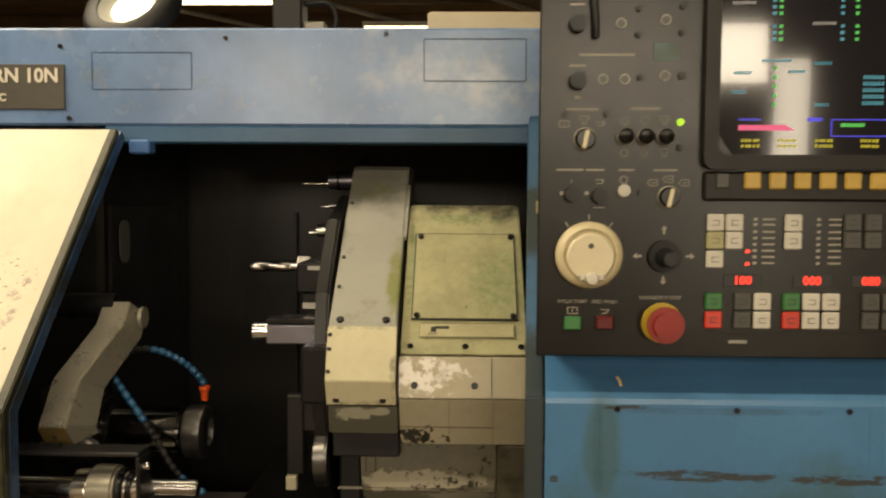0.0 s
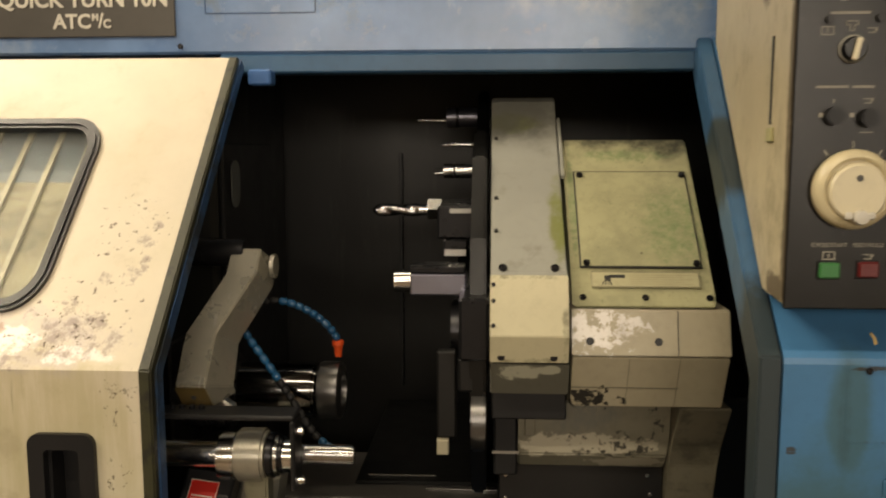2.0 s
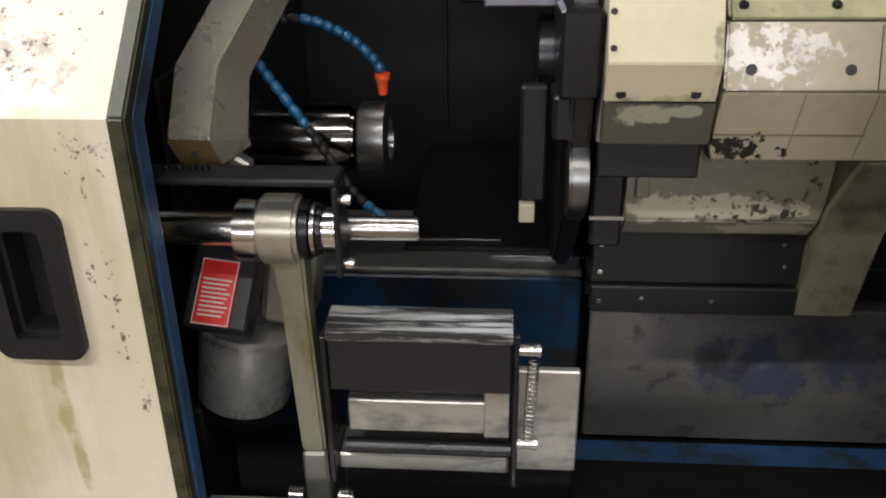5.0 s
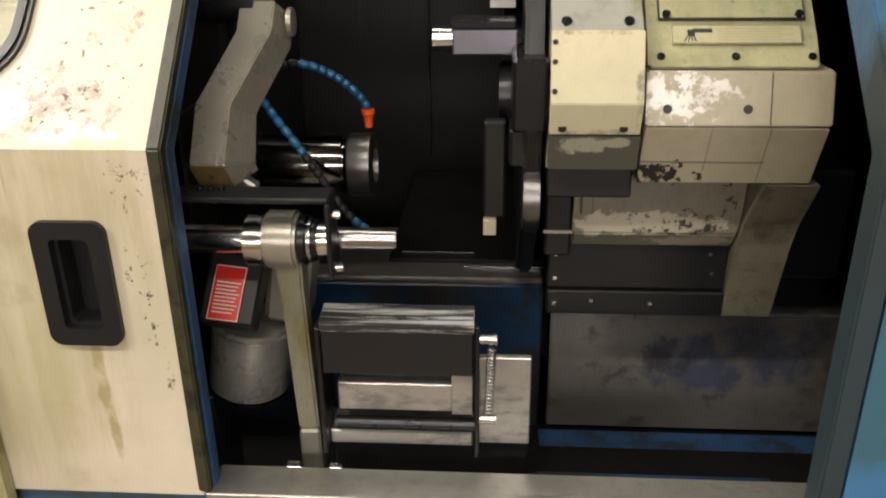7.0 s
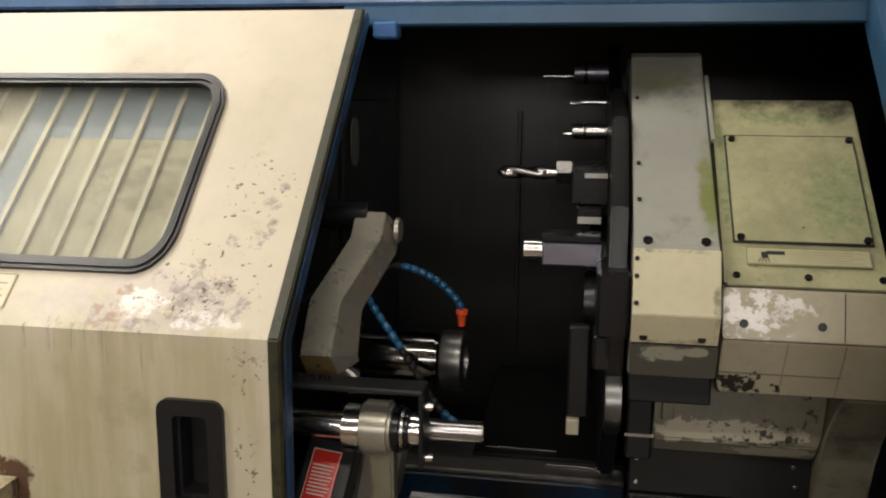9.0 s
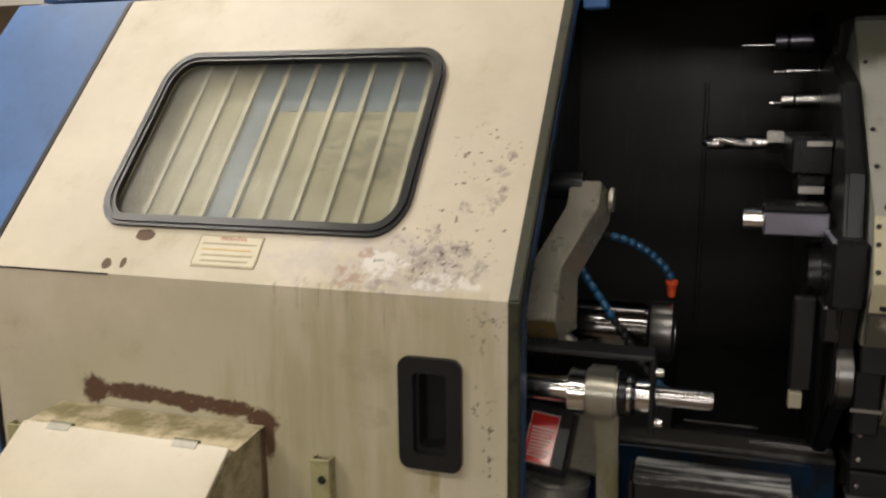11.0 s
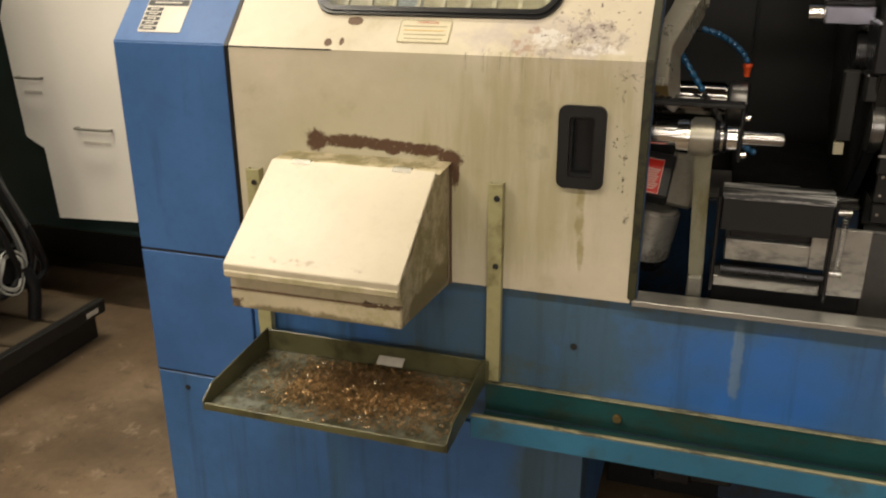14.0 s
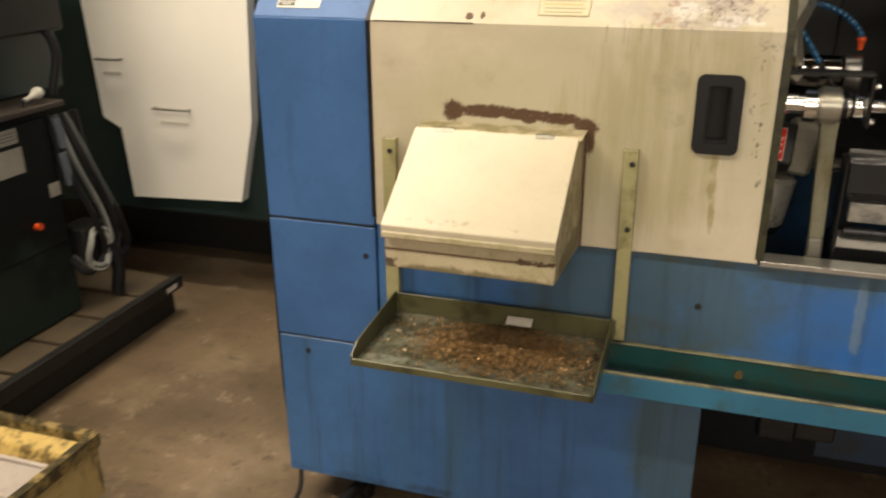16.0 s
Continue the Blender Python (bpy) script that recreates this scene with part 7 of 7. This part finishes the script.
liner = surface("pale_grey_board", (0.40, 0.34, 0.30), 0.5, var=0.15, grain=0.2, layers=[((0.12, 0.09, 0.06), 0.5, 0, dict(scale=14, rough=0.75, at=0.54, soft=0.15, amount=0.6))])
IX0, IX1, IY0, IY1 = CX0 + 0.022, CX1 - 0.036, CY0 + 0.03, CY1 - 0.105
inner = part("inner_bin", ring_solid(rounded(IX0, IX1, IY0, IY1, 0.004, 2), rounded(IX0 + 0.012, IX1 - 0.012, IY0 + 0.012, IY1 - 0.012, 0.003, 2), lambda u, v, d: Vector((u, v, d)), 0.129, 0.208, 0.002), liner, cart, "pale inner bin")
part("bin_slope", prism([(IY1 - 0.0125, 0.204), (IY1 - 0.07, 0.150), (IY1 - 0.07, 0.130), (IY1 - 0.0125, 0.130)], IX0 + 0.0125, IX1 - 0.0125, 0.002), liner, inner)
part("bin_board", box(IX0 + 0.03, IX1 - 0.05, IY0 + 0.03, IY1 - 0.12, 0.132, 0.150, 0.003), pallet_wood, inner, "dirty board inside the bin")
part("corner_plate", prism([(CY1 - 0.095, 0.150), (CY1 - 0.060, 0.205), (CY1 - 0.016, 0.214), (CY1 - 0.016, 0.206), (CY1 - 0.056, 0.197), (CY1 - 0.085, 0.146)], CX0 + 0.05, CX1 - 0.018, 0.002), surface("rusty_yellow_paint", (0.52, 0.36, 0.12), 0.4, var=0.2, grain=0.2, layers=[
    ((0.05, 0.025, 0.010), 0.5, 0, dict(scale=17, rough=0.75, at=0.48, soft=0.12, amount=0.92)),
    ((0.60, 0.55, 0.45), 0.4, 0, dict(scale=9, at=0.60, soft=0.08, amount=0.6))]), cart, "rusty yellow corner plate")
for x in (CX0 + 0.05, CX1 - 0.05):
    for y in (CY0 + 0.07, CY1 - 0.07):
        part("caster", cyl((x, y, 0.025), "x", 0.025, 0.022, 20), rubber, cart, smooth=40)
        part("caster_fork", box(x - 0.016, x + 0.016, y - 0.012, y + 0.012, 0.0502, 0.119, 0.002), dark_steel, cart)
crack = tagged(part("floor_crack", tube(curve([(-0.76, -0.02, 0.0), (-0.86, -0.12, 0.0), (-0.90, -0.30, 0.0), (-1.02, -0.55, 0.0), (-1.06, -0.9, 0.0)]), 0.003, 6), ink_black), "thin dark crack and cord line across the concrete", "crack", kind="structure")
